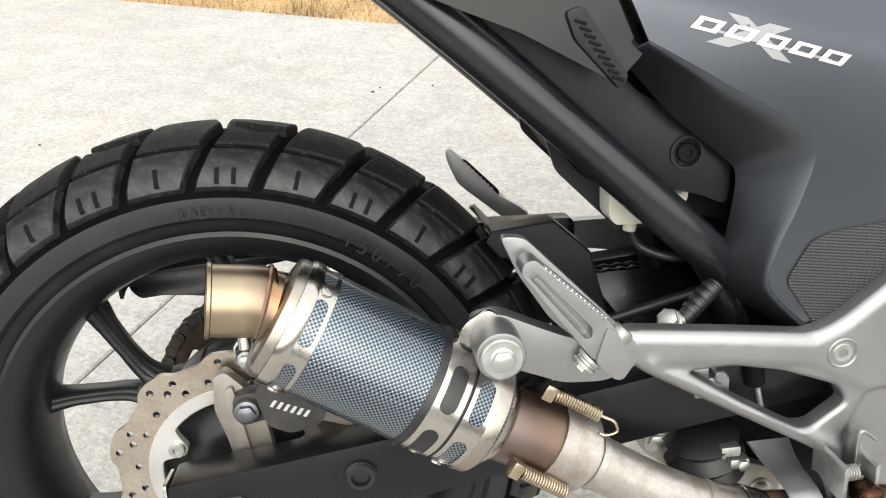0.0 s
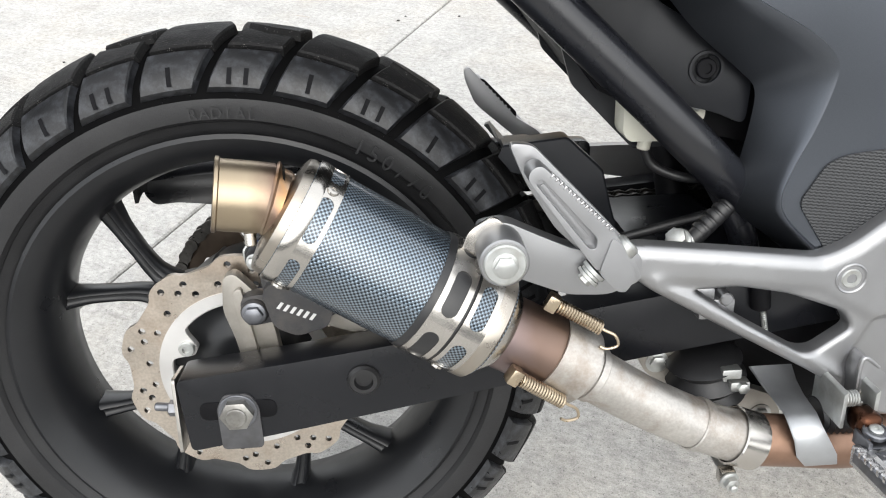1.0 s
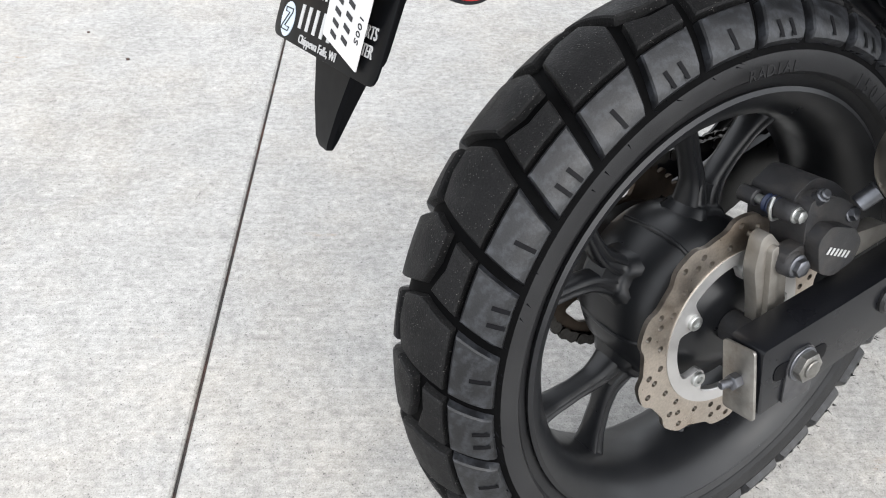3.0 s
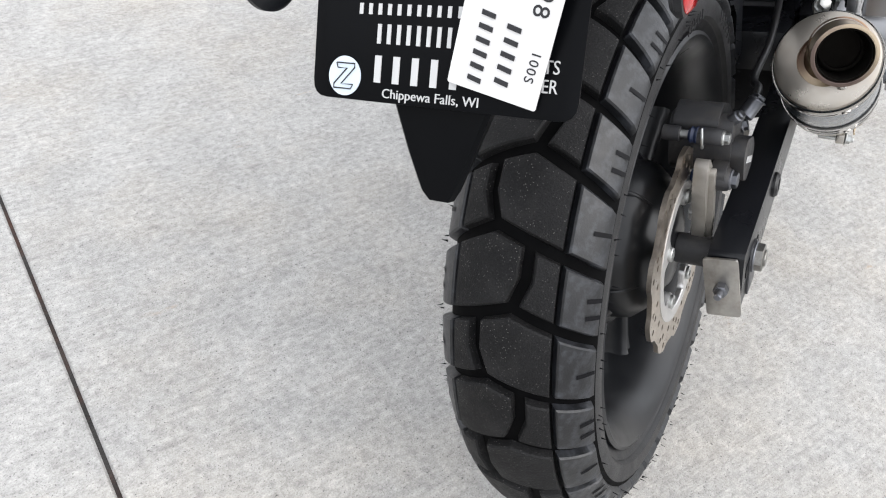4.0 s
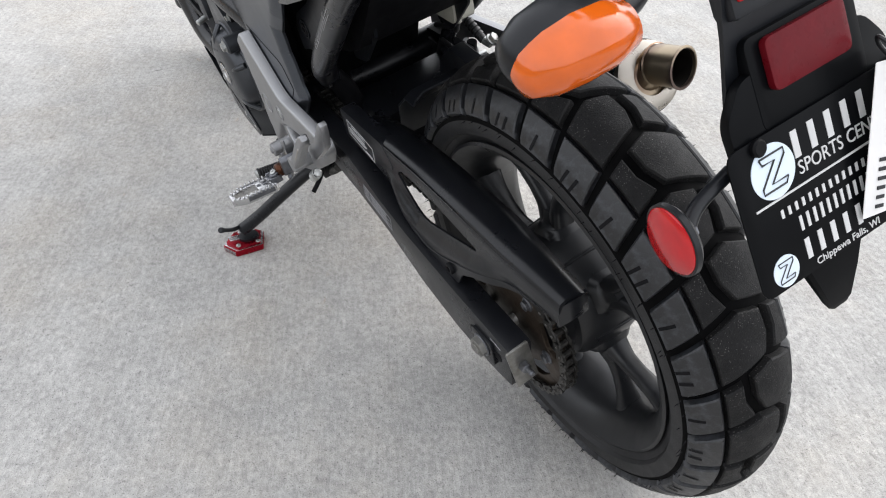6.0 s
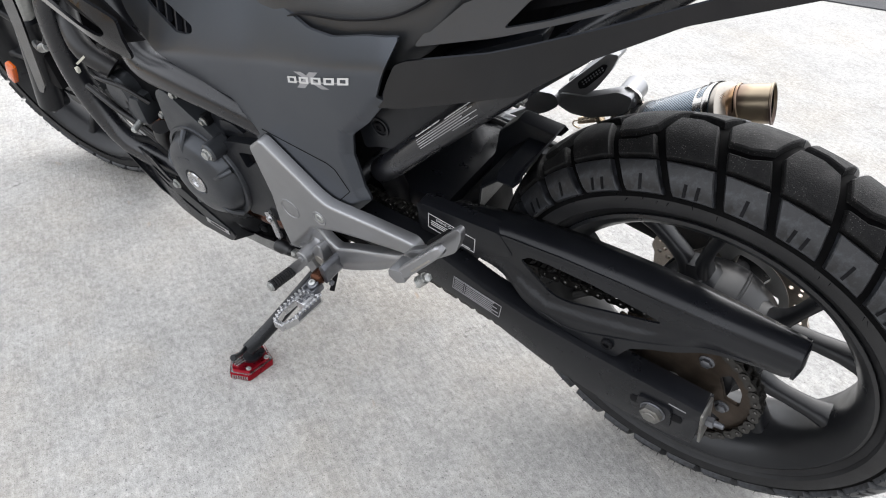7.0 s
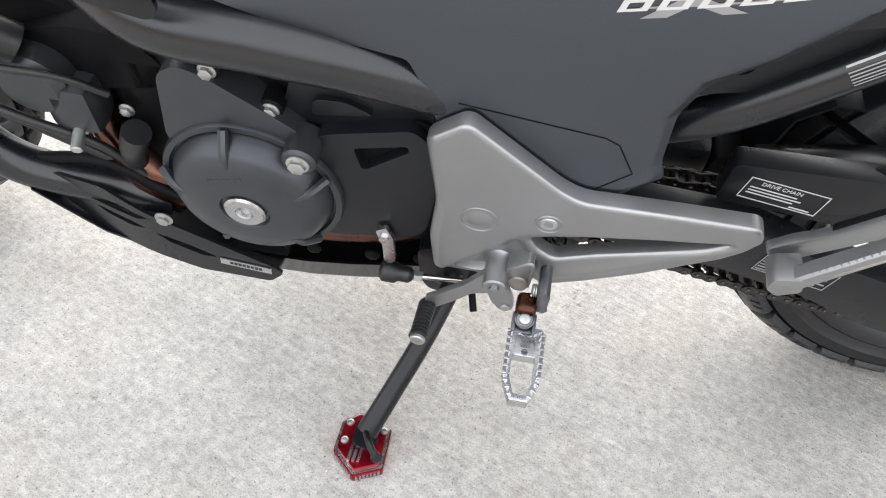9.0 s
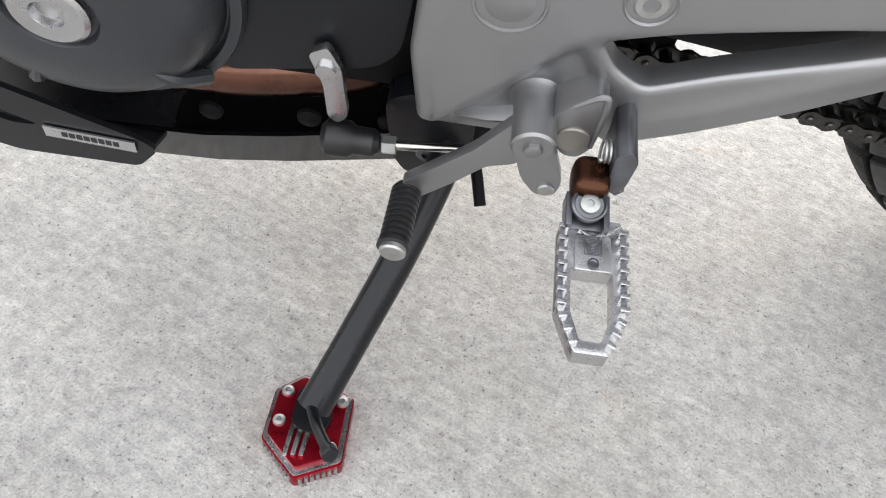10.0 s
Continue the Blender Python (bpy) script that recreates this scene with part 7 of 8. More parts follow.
grip_rubber = grip_mat()
for s in (1, -1):
    rail(s)
    side_cover(s)
    inner_panel(s)
    tail(s)
seat()
grip_strip = part("grip_strip", slab(rounded([(0.297, 0.724), (0.310, 0.728), (0.344, 0.676), (0.338, 0.666), (0.304, 0.704)], 0.004), -0.1685, -0.158, 0.002), matte_black, bike, "ribbed black tie-down grip")
for k in range(9):
    part("strip_rib", block((0.3075 + 0.0035 * k, -0.169, 0.7165 - 0.0052 * k), (0.009, 0.003, 0.0022), 0.0006, Matrix.Rotation(radians(20), 4, "Y")), deep_black, grip_strip)


# ---- under the seat: inner mudguard, reservoir, shock, master cylinder ----
def under_seat():
    core = part("inner_mudguard", loft([[(x, y, z) for y, z in ((-w, zb), (-w, zt), (w, zt), (w, zb))] for x, w, zb, zt in ((0.12, 0.075, 0.80, 0.86), (0.25, 0.09, 0.69, 0.78), (0.33, 0.095, 0.585, 0.74), (0.37, 0.095, 0.565, 0.72), (0.42, 0.09, 0.545, 0.70), (0.50, 0.09, 0.525, 0.70), (0.54, 0.09, 0.44, 0.70), (0.62, 0.10, 0.44, 0.76))]), deep_black, bike, "black plastic inner mudguard")
    part("guard_wing", panel(rounded([(0.205, 0.735), (0.300, 0.650), (0.300, 0.622), (0.310, 0.588), (0.368, 0.528), (0.41, 0.53), (0.42, 0.60), (0.25, 0.75)], 0.006), lambda x, z: -0.072, 0.004, 0.03), matte_black, core)
    part("guard_wing", panel(rounded([(0.205, 0.735), (0.300, 0.650), (0.310, 0.60), (0.368, 0.54), (0.41, 0.53), (0.42, 0.60), (0.25, 0.75)], 0.006), lambda x, z: 0.076, 0.004, 0.03), matte_black, core)
    res = part("brake_reservoir", slab(rounded([(0.350, 0.586), (0.350, 0.550), (0.356, 0.542), (0.404, 0.541), (0.420, 0.560), (0.420, 0.592), (0.36, 0.594)], 0.004), -0.104, -0.068, 0.004), white_plastic, bike, "milky white brake fluid reservoir")
    part("reservoir_neck", rod((0.376, -0.086, 0.545), (0.374, -0.086, 0.530), 0.006), white_plastic, res)
    part("reservoir_hose", tube([(0.374, -0.086, 0.534), (0.384, -0.086, 0.515), (0.41, -0.095, 0.505), (0.45, -0.085, 0.50)], 0.0045, 10), hose, res)
    part("reservoir_bracket", block((0.408, -0.100, 0.575), (0.022, 0.004, 0.022), 0.002), zinc, res)
    part("bracket_screw", hex_head((0.41, -0.102, 0.572), RIGHT, 0.006, 0.005, 0.008), zinc, res)
    mc = part("master_cylinder", rod((0.405, -0.142, 0.449), (0.438, -0.135, 0.478), 0.0075), hose, bike, "rear brake master cylinder with a zinc banjo bolt")
    mc.matrix_local = Matrix.Translation((-0.002, 0, 0.014))
    part("banjo_bolt", merged(hex_head((0.392, -0.148, 0.452), (-0.5, -0.5, 0.6), 0.009, 0.011, 0.011), rod((0.390, -0.146, 0.446), (0.405, -0.142, 0.450), 0.007)), zinc, mc)
    part("link_cover", merged(*[moved(turned([(0.0085, 0), (0.0085, 0.004), (0.0065, 0.0055), (0.0085, 0.007)], 16), frame_at(Vector((0.412, -0.140, 0.456)).lerp(Vector((0.436, -0.135, 0.477)), k / 4), (0.7, 0.14, 0.6))) for k in range(4)]), hose, mc)
    sp = part("suspension_spring", coil((0.435, 0.0, 0.28), (0.42, 0.0, 0.40), 0.034, 0.006, 4.5, 10), deep_black, bike, "black rear suspension spring")
    part("shock_body", rod((0.435, 0, 0.27), (0.42, 0, 0.425), 0.02), deep_black, sp)
    lk = part("suspension_link", slab(rounded([(0.37, 0.345), (0.40, 0.352), (0.455, 0.306), (0.510, 0.285), (0.522, 0.262), (0.505, 0.246), (0.455, 0.262), (0.38, 0.32)], 0.008), -0.116, -0.104, 0.003), tan_alloy, bike, "dull alloy suspension link")
    part("link_bolt", hex_head((0.392, -0.116, 0.330), RIGHT, 0.008, 0.006, 0.011), zinc, lk)
    part("link_bolt", hex_head((0.50, -0.116, 0.264), RIGHT, 0.008, 0.006, 0.011), zinc, lk)
    part("linkage_boot", moved(turned([(0.024, 0), (0.035, 0.007), (0.028, 0.016), (0.037, 0.026), (0.029, 0.035), (0.035, 0.044), (0.022, 0.052)], 32), frame_at((0.430, -0.128, 0.345), (0.22, 0.05, -1))), hose, lk, "ribbed black rubber boot")
    bl = part("brake_light_switch", rod((0.462, -0.152, 0.435), (0.468, -0.150, 0.40), 0.009), deep_black, bike, "brake light switch with a thin pull spring")
    part("switch_collar", rod((0.468, -0.150, 0.412), (0.4705, -0.150, 0.398), 0.0055), zinc, bl)
    part("pull_spring", coil((0.4705, -0.150, 0.398), (0.478, -0.150, 0.365), 0.0022, 0.0006, 16), zinc, bl)
    part("brake_bracket", merged(block((0.425, -0.150, 0.405), (0.032, 0.02, 0.020), 0.004), block((0.413, -0.150, 0.418), (0.02, 0.016, 0.014), 0.003), rod((0.432, -0.162, 0.415), (0.432, -0.145, 0.415), 0.006)), cast_silver, bike, "silver brake linkage bracket")
    bz = part("brake_stay", merged(block((0.4455, -0.155, 0.3390), (0.018, 0.012, 0.010), 0.002), block((0.4545, -0.155, 0.3255), (0.018, 0.012, 0.010), 0.002), block((0.4425, -0.150, 0.331), (0.004, 0.010, 0.022), 0.001)), zinc, bike, "zinc plated brake pedal stay")
    part("stay_nut", hex_head((0.4560, -0.161, 0.3260), RIGHT, 0.0055, 0.005), zinc, bz)
    pan = part("belly_case", block((0.60, 0.0, 0.33), (0.26, 0.20, 0.16), 0.03), deep_black, bike, "dark lower crankcase")
    part("dark_plate", slab(rounded([(0.42, 0.445), (0.56, 0.44), (0.60, 0.36), (0.52, 0.33), (0.47, 0.36)], 0.01), -0.135, -0.12, 0.003), deep_black, pan)
    arc = [(0.376, 0.405), (0.366, 0.435), (0.356, 0.470), (0.3477, 0.503), (0.340, 0.511), (0.3145, 0.5352), (0.311, 0.5362), (0.282, 0.5337), (0.2540, 0.5313)]
    rings = []
    for x, z in arc:
        n = Vector((x - 0.18, 0, z - 0.40)).normalized()
        r = math.hypot(x, z - AX)
        lip, drop = max(0.004, min(0.045, r - 0.320)), max(0.0, min(0.03, r - 0.327))
        out = [Vector((x, y, z)) - n * k for y, k in ((-0.058, lip), (-0.0565, 0.002), (-0.0550, 0.0), (-0.032, 0.0), (-0.030, 0.001), (-0.026, drop), (0.01, drop), (0.05, drop), (0.066, drop + 0.006))]
        rings.append(out + [p - n * 0.003 for p in out[::-1]])
    hug = part("tyre_hugger", loft(rings), matte_black, bike, "black plastic tyre hugger", smooth=24)
    part("hugger_apron", slab(rounded([(0.340, 0.425), (0.372, 0.425), (0.378, 0.37), (0.376, 0.31), (0.345, 0.31), (0.338, 0.36)], 0.008), -0.04, 0.072, 0.005), deep_black, hug, "black lower apron of the hugger")


under_seat()


# ---- tail end: number bracket, dealer plate with tag, reflectors, lamps ----
def tail_end():
    PF = plane_frame((-0.3255, -0.003, 0.698), (0, -1, 0), (0.43, 0, 0.903))

    def on_plate(b, lift=0.0, x=0.0, y=0.0, turn=0.0):
        return moved(b, PF @ Matrix.Translation((x, y, lift)) @ Matrix.Rotation(turn, 4, "Z"))

    def flat(poly, z0, z1, bevel=0.0006, holes=()):
        b = slab(poly, z0, z1, bevel, holes)
        for v in b.verts:
            v.co = Vector((v.co.x, v.co.z, v.co.y))
        bmesh.ops.recalc_face_normals(b, faces=b.faces)
        return b

    br = part("plate_bracket", on_plate(flat(rounded([(-0.075, -0.05), (0.075, -0.05), (0.08, 0.075), (0.06, 0.10), (-0.06, 0.10), (-0.08, 0.075)], 0.01), -0.012, -0.003, 0.003)), plate_black, bike, "matte black number plate bracket with mud flap")
    trough = []
    for z, xb, w, dp in ((0.580, -0.356, 0.010, 0.004), (0.586, -0.356, 0.014, 0.007), (0.610, -0.349, 0.024, 0.012), (0.640, -0.338, 0.036, 0.017), (0.680, -0.321, 0.046, 0.022), (0.72, -0.304, 0.050, 0.026)):
        trough.append([(xb + dp, -w, z + 0.1 * dp), (xb + 0.003, -w, z), (xb, -w + 0.003, z), (xb, w - 0.003, z), (xb + 0.003, w, z), (xb + dp, w, z + 0.1 * dp), (xb + dp, w - 0.003, z + 0.1 * dp), (xb + 0.005, w - 0.004, z + 0.001), (xb + 0.005, -w + 0.004, z + 0.001), (xb + dp, -w + 0.003, z + 0.1 * dp)])
    part("mud_flap", loft(trough), plate_black, br, "tapering black mud flap")
    stem = [[(x, y * w, z + h) for y, h in ((-1, -0.012), (-1, 0.012), (1, 0.012), (1, -0.012))] for x, w, z in ((-0.272, 0.06, 0.765), (-0.258, 0.055, 0.82), (-0.245, 0.055, 0.87), (-0.225, 0.06, 0.93), (-0.19, 0.07, 0.965))]
    part("stem", loft(stem), matte_black, br)
    under = [[(x, y * w, z + h) for y, h in ((-1, -0.01), (-1, 0.03), (1, 0.03), (1, -0.01))] for x, w, z in ((-0.27, 0.06, 0.985), (-0.2, 0.075, 0.955), (-0.08, 0.085, 0.905), (0.08, 0.09, 0.835), (0.18, 0.09, 0.765))]
    tray = part("under_tray", loft(under), deep_black, bike, "black plastic under-tray of the tail")
    part("tail_lamp", on_plate(block((0.0, 0.168, -0.008), (0.11, 0.06, 0.022), 0.006)), matte_black, tray, "black tail lamp housing")
    part("lamp_glass", on_plate(block((0.0, 0.170, 0.003), (0.10, 0.04, 0.006), 0.002)), red_lens, tray, "red tail lamp glass")
    rr = part("rear_reflector", on_plate(flat(rounded([(-0.038, 0.082), (0.038, 0.082), (0.038, 0.120), (-0.038, 0.120)], 0.006), -0.002, 0.004, 0.002)), dim_red_lens, bike, "red rectangular rear reflector in a black housing")
    part("reflector_housing", on_plate(flat(rounded([(-0.05, 0.056), (0.055, 0.056), (0.055, 0.124), (-0.05, 0.124)], 0.008), -0.016, -0.0025, 0.003)), plate_black, rr)
    # dealer plate
    pl = part("dealer_plate", on_plate(flat(rounded([(-0.0915, -0.060), (0.0915, -0.060), (0.0915, 0.058), (-0.0915, 0.058)], 0.011), -0.0015, 0.0, 0.0004)), plate_black, bike, "black plastic dealer plate with white print")
    for ex, ey, er in ((-0.0550, 0.0300, 0.0205), (-0.0665, -0.0455, 0.0124)):
        part("emblem", on_plate(flat(ellipse(ex, ey, er, n=40), 0.0, 0.0006, 0.0)), pale_blue, pl, "pale round emblem")

    def zig(cx, cy, s):
        """A plain slanted zigzag outline."""
        pts = [(-0.5, 0.62), (0.6, 0.62), (0.6, 0.42), (-0.18, -0.40), (0.55, -0.40), (0.42, -0.62), (-0.62, -0.62), (-0.62, -0.42), (0.14, 0.38), (-0.42, 0.38)]
        loop = [(cx + x * s, cy + y * s, 0.0009) for x, y in pts]
        return tube([Vector(p) for p in loop + loop[:1]], s * 0.035, 6, smooth=False)

    for zx, zy, zs in ((-0.0550, 0.0300, 0.0210), (-0.0665, -0.0455, 0.0128)):
        part("emblem_mark", on_plate(zig(zx, zy, zs)), ink, pl)
    def bar_row(x, y, w, h, step, n, parent=None):
        for k in range(n):
            part("printed_bar", on_plate(bars([(x + step * k, y, w, h)])), white_print, parent)

    def fitted(body, size, width):
        """A printed line drawn to a given width."""
        b = text_mesh(body, size, 0.0003)
        xs = [v.co.x for v in b.verts]
        k = width / (max(xs) - min(xs))
        for v in b.verts:
            v.co.x = (v.co.x - (max(xs) + min(xs)) / 2) * k
        return b

    bar_row(-0.0330, 0.0290, 0.0060, 0.0205, 0.0168, 5, pl)
    bar_row(-0.0440, -0.0480, 0.0048, 0.0165, 0.0135, 5, pl)
    part("printed_line", on_plate(fitted("SPORTS CENTER", 0.0150, 0.098), 0.0004, 0.0165, 0.0205), white_print, pl)
    part("printed_rule", on_plate(bars([(-0.0785, 0.0076, 0.157, 0.0016)])), white_print, pl)
    bar_row(-0.0580, -0.0070, 0.0026, 0.0066, 0.0070, 15, pl)
    bar_row(-0.0435, -0.0243, 0.0027, 0.0118, 0.0071, 13, pl)
    part("printed_town", on_plate(fitted("Chippewa Falls, WI", 0.0082, 0.0675), 0.0004, -0.0033, -0.0545), white_print, pl)
    part("printed_word", on_plate(fitted("SPORTS", 0.0108, 0.033), 0.0004, 0.062, -0.0312), white_print, pl)
    part("printed_word", on_plate(fitted("CENTER", 0.0108, 0.033), 0.0004, 0.062, -0.0418), white_print, pl)
    for x in (-0.0635, 0.0635):
        part("plate_screw", on_plate(turned([(0.0065, 0), (0.0065, 0.003), (0.005, 0.0045), (0, 0.0045)], 20), 0.0, x, 0.0520), deep_black, pl)
    # card tag on a black loop
    tg = Matrix.Translation((0.052, 0.0085, 0.011)) @ Matrix.Rotation(radians(-12.5), 4, "Z") @ Matrix.Rotation(radians(2), 4, "Y") @ Matrix.Rotation(radians(8), 4, "X")
    tag = rounded([(-0.029, -0.060), (0.029, -0.060), (0.029, 0.0575), (-0.029, 0.0575)], 0.0015)
    t = part("price_tag", moved(flat(tag, 0.0, 0.0006, 0.0, [ellipse(0.002, 0.0425, 0.0030, n=14)]), PF @ tg), paper, None)
    t.matrix_world = bike.matrix_world
    tagged(t, "white card tag with black handwriting hanging on a dealer plate", "tag")

    def write(b, x, y, turn=-90):
        return moved(b, PF @ tg @ Matrix.Translation((x, y, 0.0008)) @ Matrix.Rotation(radians(turn), 4, "Z"))

    for body, size, hx, top, step in (("CYU1698", 0.0142, 0.0190, 0.0432, 0.0084), ("2014", 0.0142, 0.0040, 0.0265, 0.0088), ("100S", 0.0082, 0.0212, -0.0300, 0.0047)):
        for k, ch in enumerate(body):
            part("handwriting", write(text_mesh(ch, size, 0.0002), hx - 0.0003 * k, top - step * k), ink, t)
    for count, hx, top, step in ((5, 0.0005, -0.0180, 0.0076), (6, -0.0165, -0.0145, 0.0074)):
        for k in range(count):
            part("handwriting", write(bars([(0, 0, 0.0028, 0.0088)], slant=0.1), hx, top - step * k), ink, t)
    part("tag_loop", moved(tube([(0.002, 0.0425, 0.003), (-0.006, 0.052, 0.007), (-0.015, 0.064, 0.006), (-0.022, 0.074, -0.004), (-0.012, 0.066, -0.010), (0.0, 0.052, -0.005), (0.002, 0.0425, 0.003)], 0.0017, 8), PF @ tg), hose, t, "thin black plastic loop")
    # round red side reflectors
    for s in (1, -1):
        c = Vector((-0.308, s * 0.1385, 0.712 if s > 0 else 0.719))
        d = Vector((0.10, s, 0.0)).normalized()
        rf = part("side_reflector", moved(turned([(0.0230, 0), (0.0256, 0.001), (0.0256, 0.004), (0.0220, 0.007), (0, 0.0088)], 48), frame_at(c, d)), red_lens, bike, "round red side reflector on a black stalk")
        part("reflector_back", moved(turned([(0, -0.007), (0.011, -0.0065), (0.0245, -0.004), (0.0276, -0.001), (0.0276, 0.003), (0.0258, 0.0035), (0.0258, 0.0)], 48), frame_at(c, d)), matte_black, rf)
        part("stalk", tube([c - d * 0.009, Vector((-0.30, s * 0.11, 0.72)), Vector((-0.295, s * 0.075, 0.728))], 0.0055, 12), matte_black, rf)
        part("stalk_screw", hex_head(c - d * 0.012 + Vector((0, 0, 0.0)), -d, 0.005, 0.005, 0.008), dark_bolt, rf)
        # turn signal on its stem
        q = Vector((-0.245, s * 0.165, 0.851))
        rings = []
        for f, k in ((-1.0, 0.25), (-0.85, 0.68), (-0.4, 0.95), (0.1, 1.0), (0.55, 0.9), (0.9, 0.6), (1.0, 0.2)):
            rings.append([q + Vector((0.026 * k * math.cos(a), 0.045 * f, 0.024 * k * math.sin(a) - 0.004 * f * f)) for a in (2 * math.pi * j / 20 for j in range(20))])
        ts = part("turn_signal", loft(rings), amber_lens, bike, "amber turn signal lens on a black stem", smooth=60)
        part("signal_body", loft([[p + Vector((0.012, 0, 0.004)) for p in r] for r in rings]), matte_black, ts, smooth=60)
        part("signal_stem", tube([q - Vector((-0.01, s * 0.035, 0)), Vector((-0.225, s * 0.10, 0.852)), Vector((-0.20, s * 0.06, 0.862))], 0.011, 12), matte_black, ts)


tail_end()


# ---- engine, left side ----
def engine():
    blk = part("engine", block((0.80, 0.0, 0.40), (0.34, 0.27, 0.26), 0.03), deep_black, bike, "charcoal twin-cylinder engine")
    part("cylinder_block", block((1.00, 0.0, 0.46), (0.24, 0.24, 0.16), 0.03, Matrix.Rotation(radians(-20), 4, "Y")), deep_black, blk)
    part("gearbox_case", block((0.70, 0.0, 0.47), (0.16, 0.28, 0.14), 0.03), deep_black, blk)

    def add(name, b, material, label="", smooth=38):
        return part(name, b, material, blk, label, smooth)

    c = Vector((0.828, 0, 0.380))
    cover = turned([(0.094, 0.130), (0.094, 0.1665), (0.0925, 0.1695), (0.0865, 0.1700), (0.0850, 0.1655), (0.0835, 0.1660), (0.0810, 0.1730), (0.0755, 0.1855), (0.0700, 0.1905), (0.058, 0.1955), (0.040, 0.1975), (0.026, 0.1975), (0.024, 0.194), (0, 0.194)], 64)
    add("generator_cover", moved(cover, Matrix.Translation(c) @ Matrix.Rotation(radians(-90), 4, "X")), engine_grey, "charcoal round generator cover")
    for k in range(5):
        a = radians(10 + 72 * k)
        p0, p1 = c + Vector((0.055 * math.cos(a), 0.1935, 0.055 * math.sin(a))), c + Vector((0.091 * math.cos(a), 0.172, 0.091 * math.sin(a)))
        add("cover_rib", tube([p0, p0.lerp(p1, 0.5) + Vector((0, 0.005, 0)), p1], [0.002, 0.005, 0.0055], 8), engine_grey)
    add("timing_cap", moved(turned([(0.0215, 0), (0.0215, 0.004), (0.019, 0.006), (0.009, 0.006), (0.0075, 0.001), (0, 0.001)], 40), frame_at(c + Vector((0, 0.194, 0)), LEFT)), bare_alloy, "pale alloy timing cap")
    pf = plane_frame(c + Vector((0.012, 0.1960, 0.045)), (-1, 0, 0.28), (0.26, 0, 1))
    add("cast_mark", moved(bars([(-0.018 + 0.0075 * k, -0.003, 0.0055, 0.006) for k in range(5)], 0.0008), pf), engine_grey)
    lobe = rounded([(0.905, 0.44), (0.893, 0.525), (0.872, 0.538), (0.850, 0.530), (0.790, 0.490), (0.765, 0.470), (0.755, 0.43), (0.80, 0.40), (0.88, 0.40)], 0.012)
    add("upper_cover", slab(lobe, 0.12, 0.166, 0.006, seg=3), engine_grey, "charcoal upper engine cover")
    add("cover_lug", rod((0.766, 0.15, 0.460), (0.766, 0.19, 0.460), 0.0165, n=28, edge=0.003), engine_grey)
    add("cover_bolt", hex_head((0.766, 0.19, 0.460), LEFT, 0.0085, 0.007, 0.011), zinc)
    for p in ((0.796, 0.158, 0.492), (0.846, 0.160, 0.532), (0.888, 0.158, 0.505), (0.884, 0.150, 0.455)):
        add("flange_boss", rod((p[0], p[1] - 0.03, p[2]), p, 0.0115, n=20), deep_black)
        add("flange_bolt", hex_head(p, LEFT, 0.0065, 0.007, 0.0085), zinc)
    gear = rounded([(0.757, 0.470), (0.735, 0.478), (0.664, 0.497), (0.650, 0.485), (0.637, 0.433), (0.650, 0.345), (0.665, 0.330), (0.757, 0.312), (0.775, 0.38)], 0.010)
    recess = rounded([(0.7205, 0.4615), (0.669, 0.4755), (0.667, 0.468), (0.709, 0.434), (0.714, 0.434)], 0.004)
    add("gear_cover", slab(gear, 0.125, 0.163, 0.006, [recess], 3), matte_black, "black gear cover with a wedge recess")
    add("recess_floor", slab([(0.73, 0.425), (0.66, 0.425), (0.66, 0.485), (0.73, 0.470)], 0.13, 0.148, 0.001), matte_black)
    add("upper_case", merged(slab(rounded([(0.795, 0.47), (0.775, 0.530), (0.70, 0.535), (0.650, 0.515), (0.642, 0.46)], 0.012), 0.10, 0.146, 0.006, seg=3), slab(rounded([(0.760, 0.487), (0.757, 0.508), (0.728, 0.510), (0.700, 0.497)], 0.008), 0.14, 0.1525, 0.004, seg=3)), matte_black, "black upper gear case")
    add("cover_gasket", slab([(x * 1.0 - 0.008, z + 0.001) for x, z in gear], 0.10, 0.150, 0.003), deep_black)
    add("crank_lip", slab(rounded([(0.93, 0.33), (0.90, 0.30), (0.80, 0.285), (0.66, 0.31), (0.65, 0.34), (0.90, 0.36)], 0.01), 0.09, 0.135, 0.004), deep_black)
    # header pipe below, copper brown
    hp = part("header_pipe", tube([(1.06, 0.03, 0.47), (1.02, 0.085, 0.42), (0.985, 0.115, 0.345), (0.93, 0.118, 0.290), (0.85, 0.115, 0.262), (0.76, 0.112, 0.258), (0.68, 0.10, 0.265), (0.62, 0.06, 0.265), (0.60, 0.0, 0.26)], 0.021, 24), header_pipe, bike, "copper-brown heat-stained header pipe")
    part("catalyst_box", tube([(0.990, 0.118, 0.452), (0.992, 0.124, 0.420), (0.990, 0.128, 0.385), (0.962, 0.130, 0.340), (0.925, 0.128, 0.305)], [0.016, 0.020, 0.020, 0.030, 0.032], 20), header_pipe, hp)
    # cylinder head side, sensors, wiring
    hd = part("cylinder_head", slab(rounded([(1.10, 0.455), (1.09, 0.50), (0.99, 0.535), (0.93, 0.53), (0.90, 0.50), (0.915, 0.470), (0.97, 0.462), (1.06, 0.430)], 0.015), 0.08, 0.135, 0.008), deep_black, bike, "dark cylinder head with sensors and wiring")
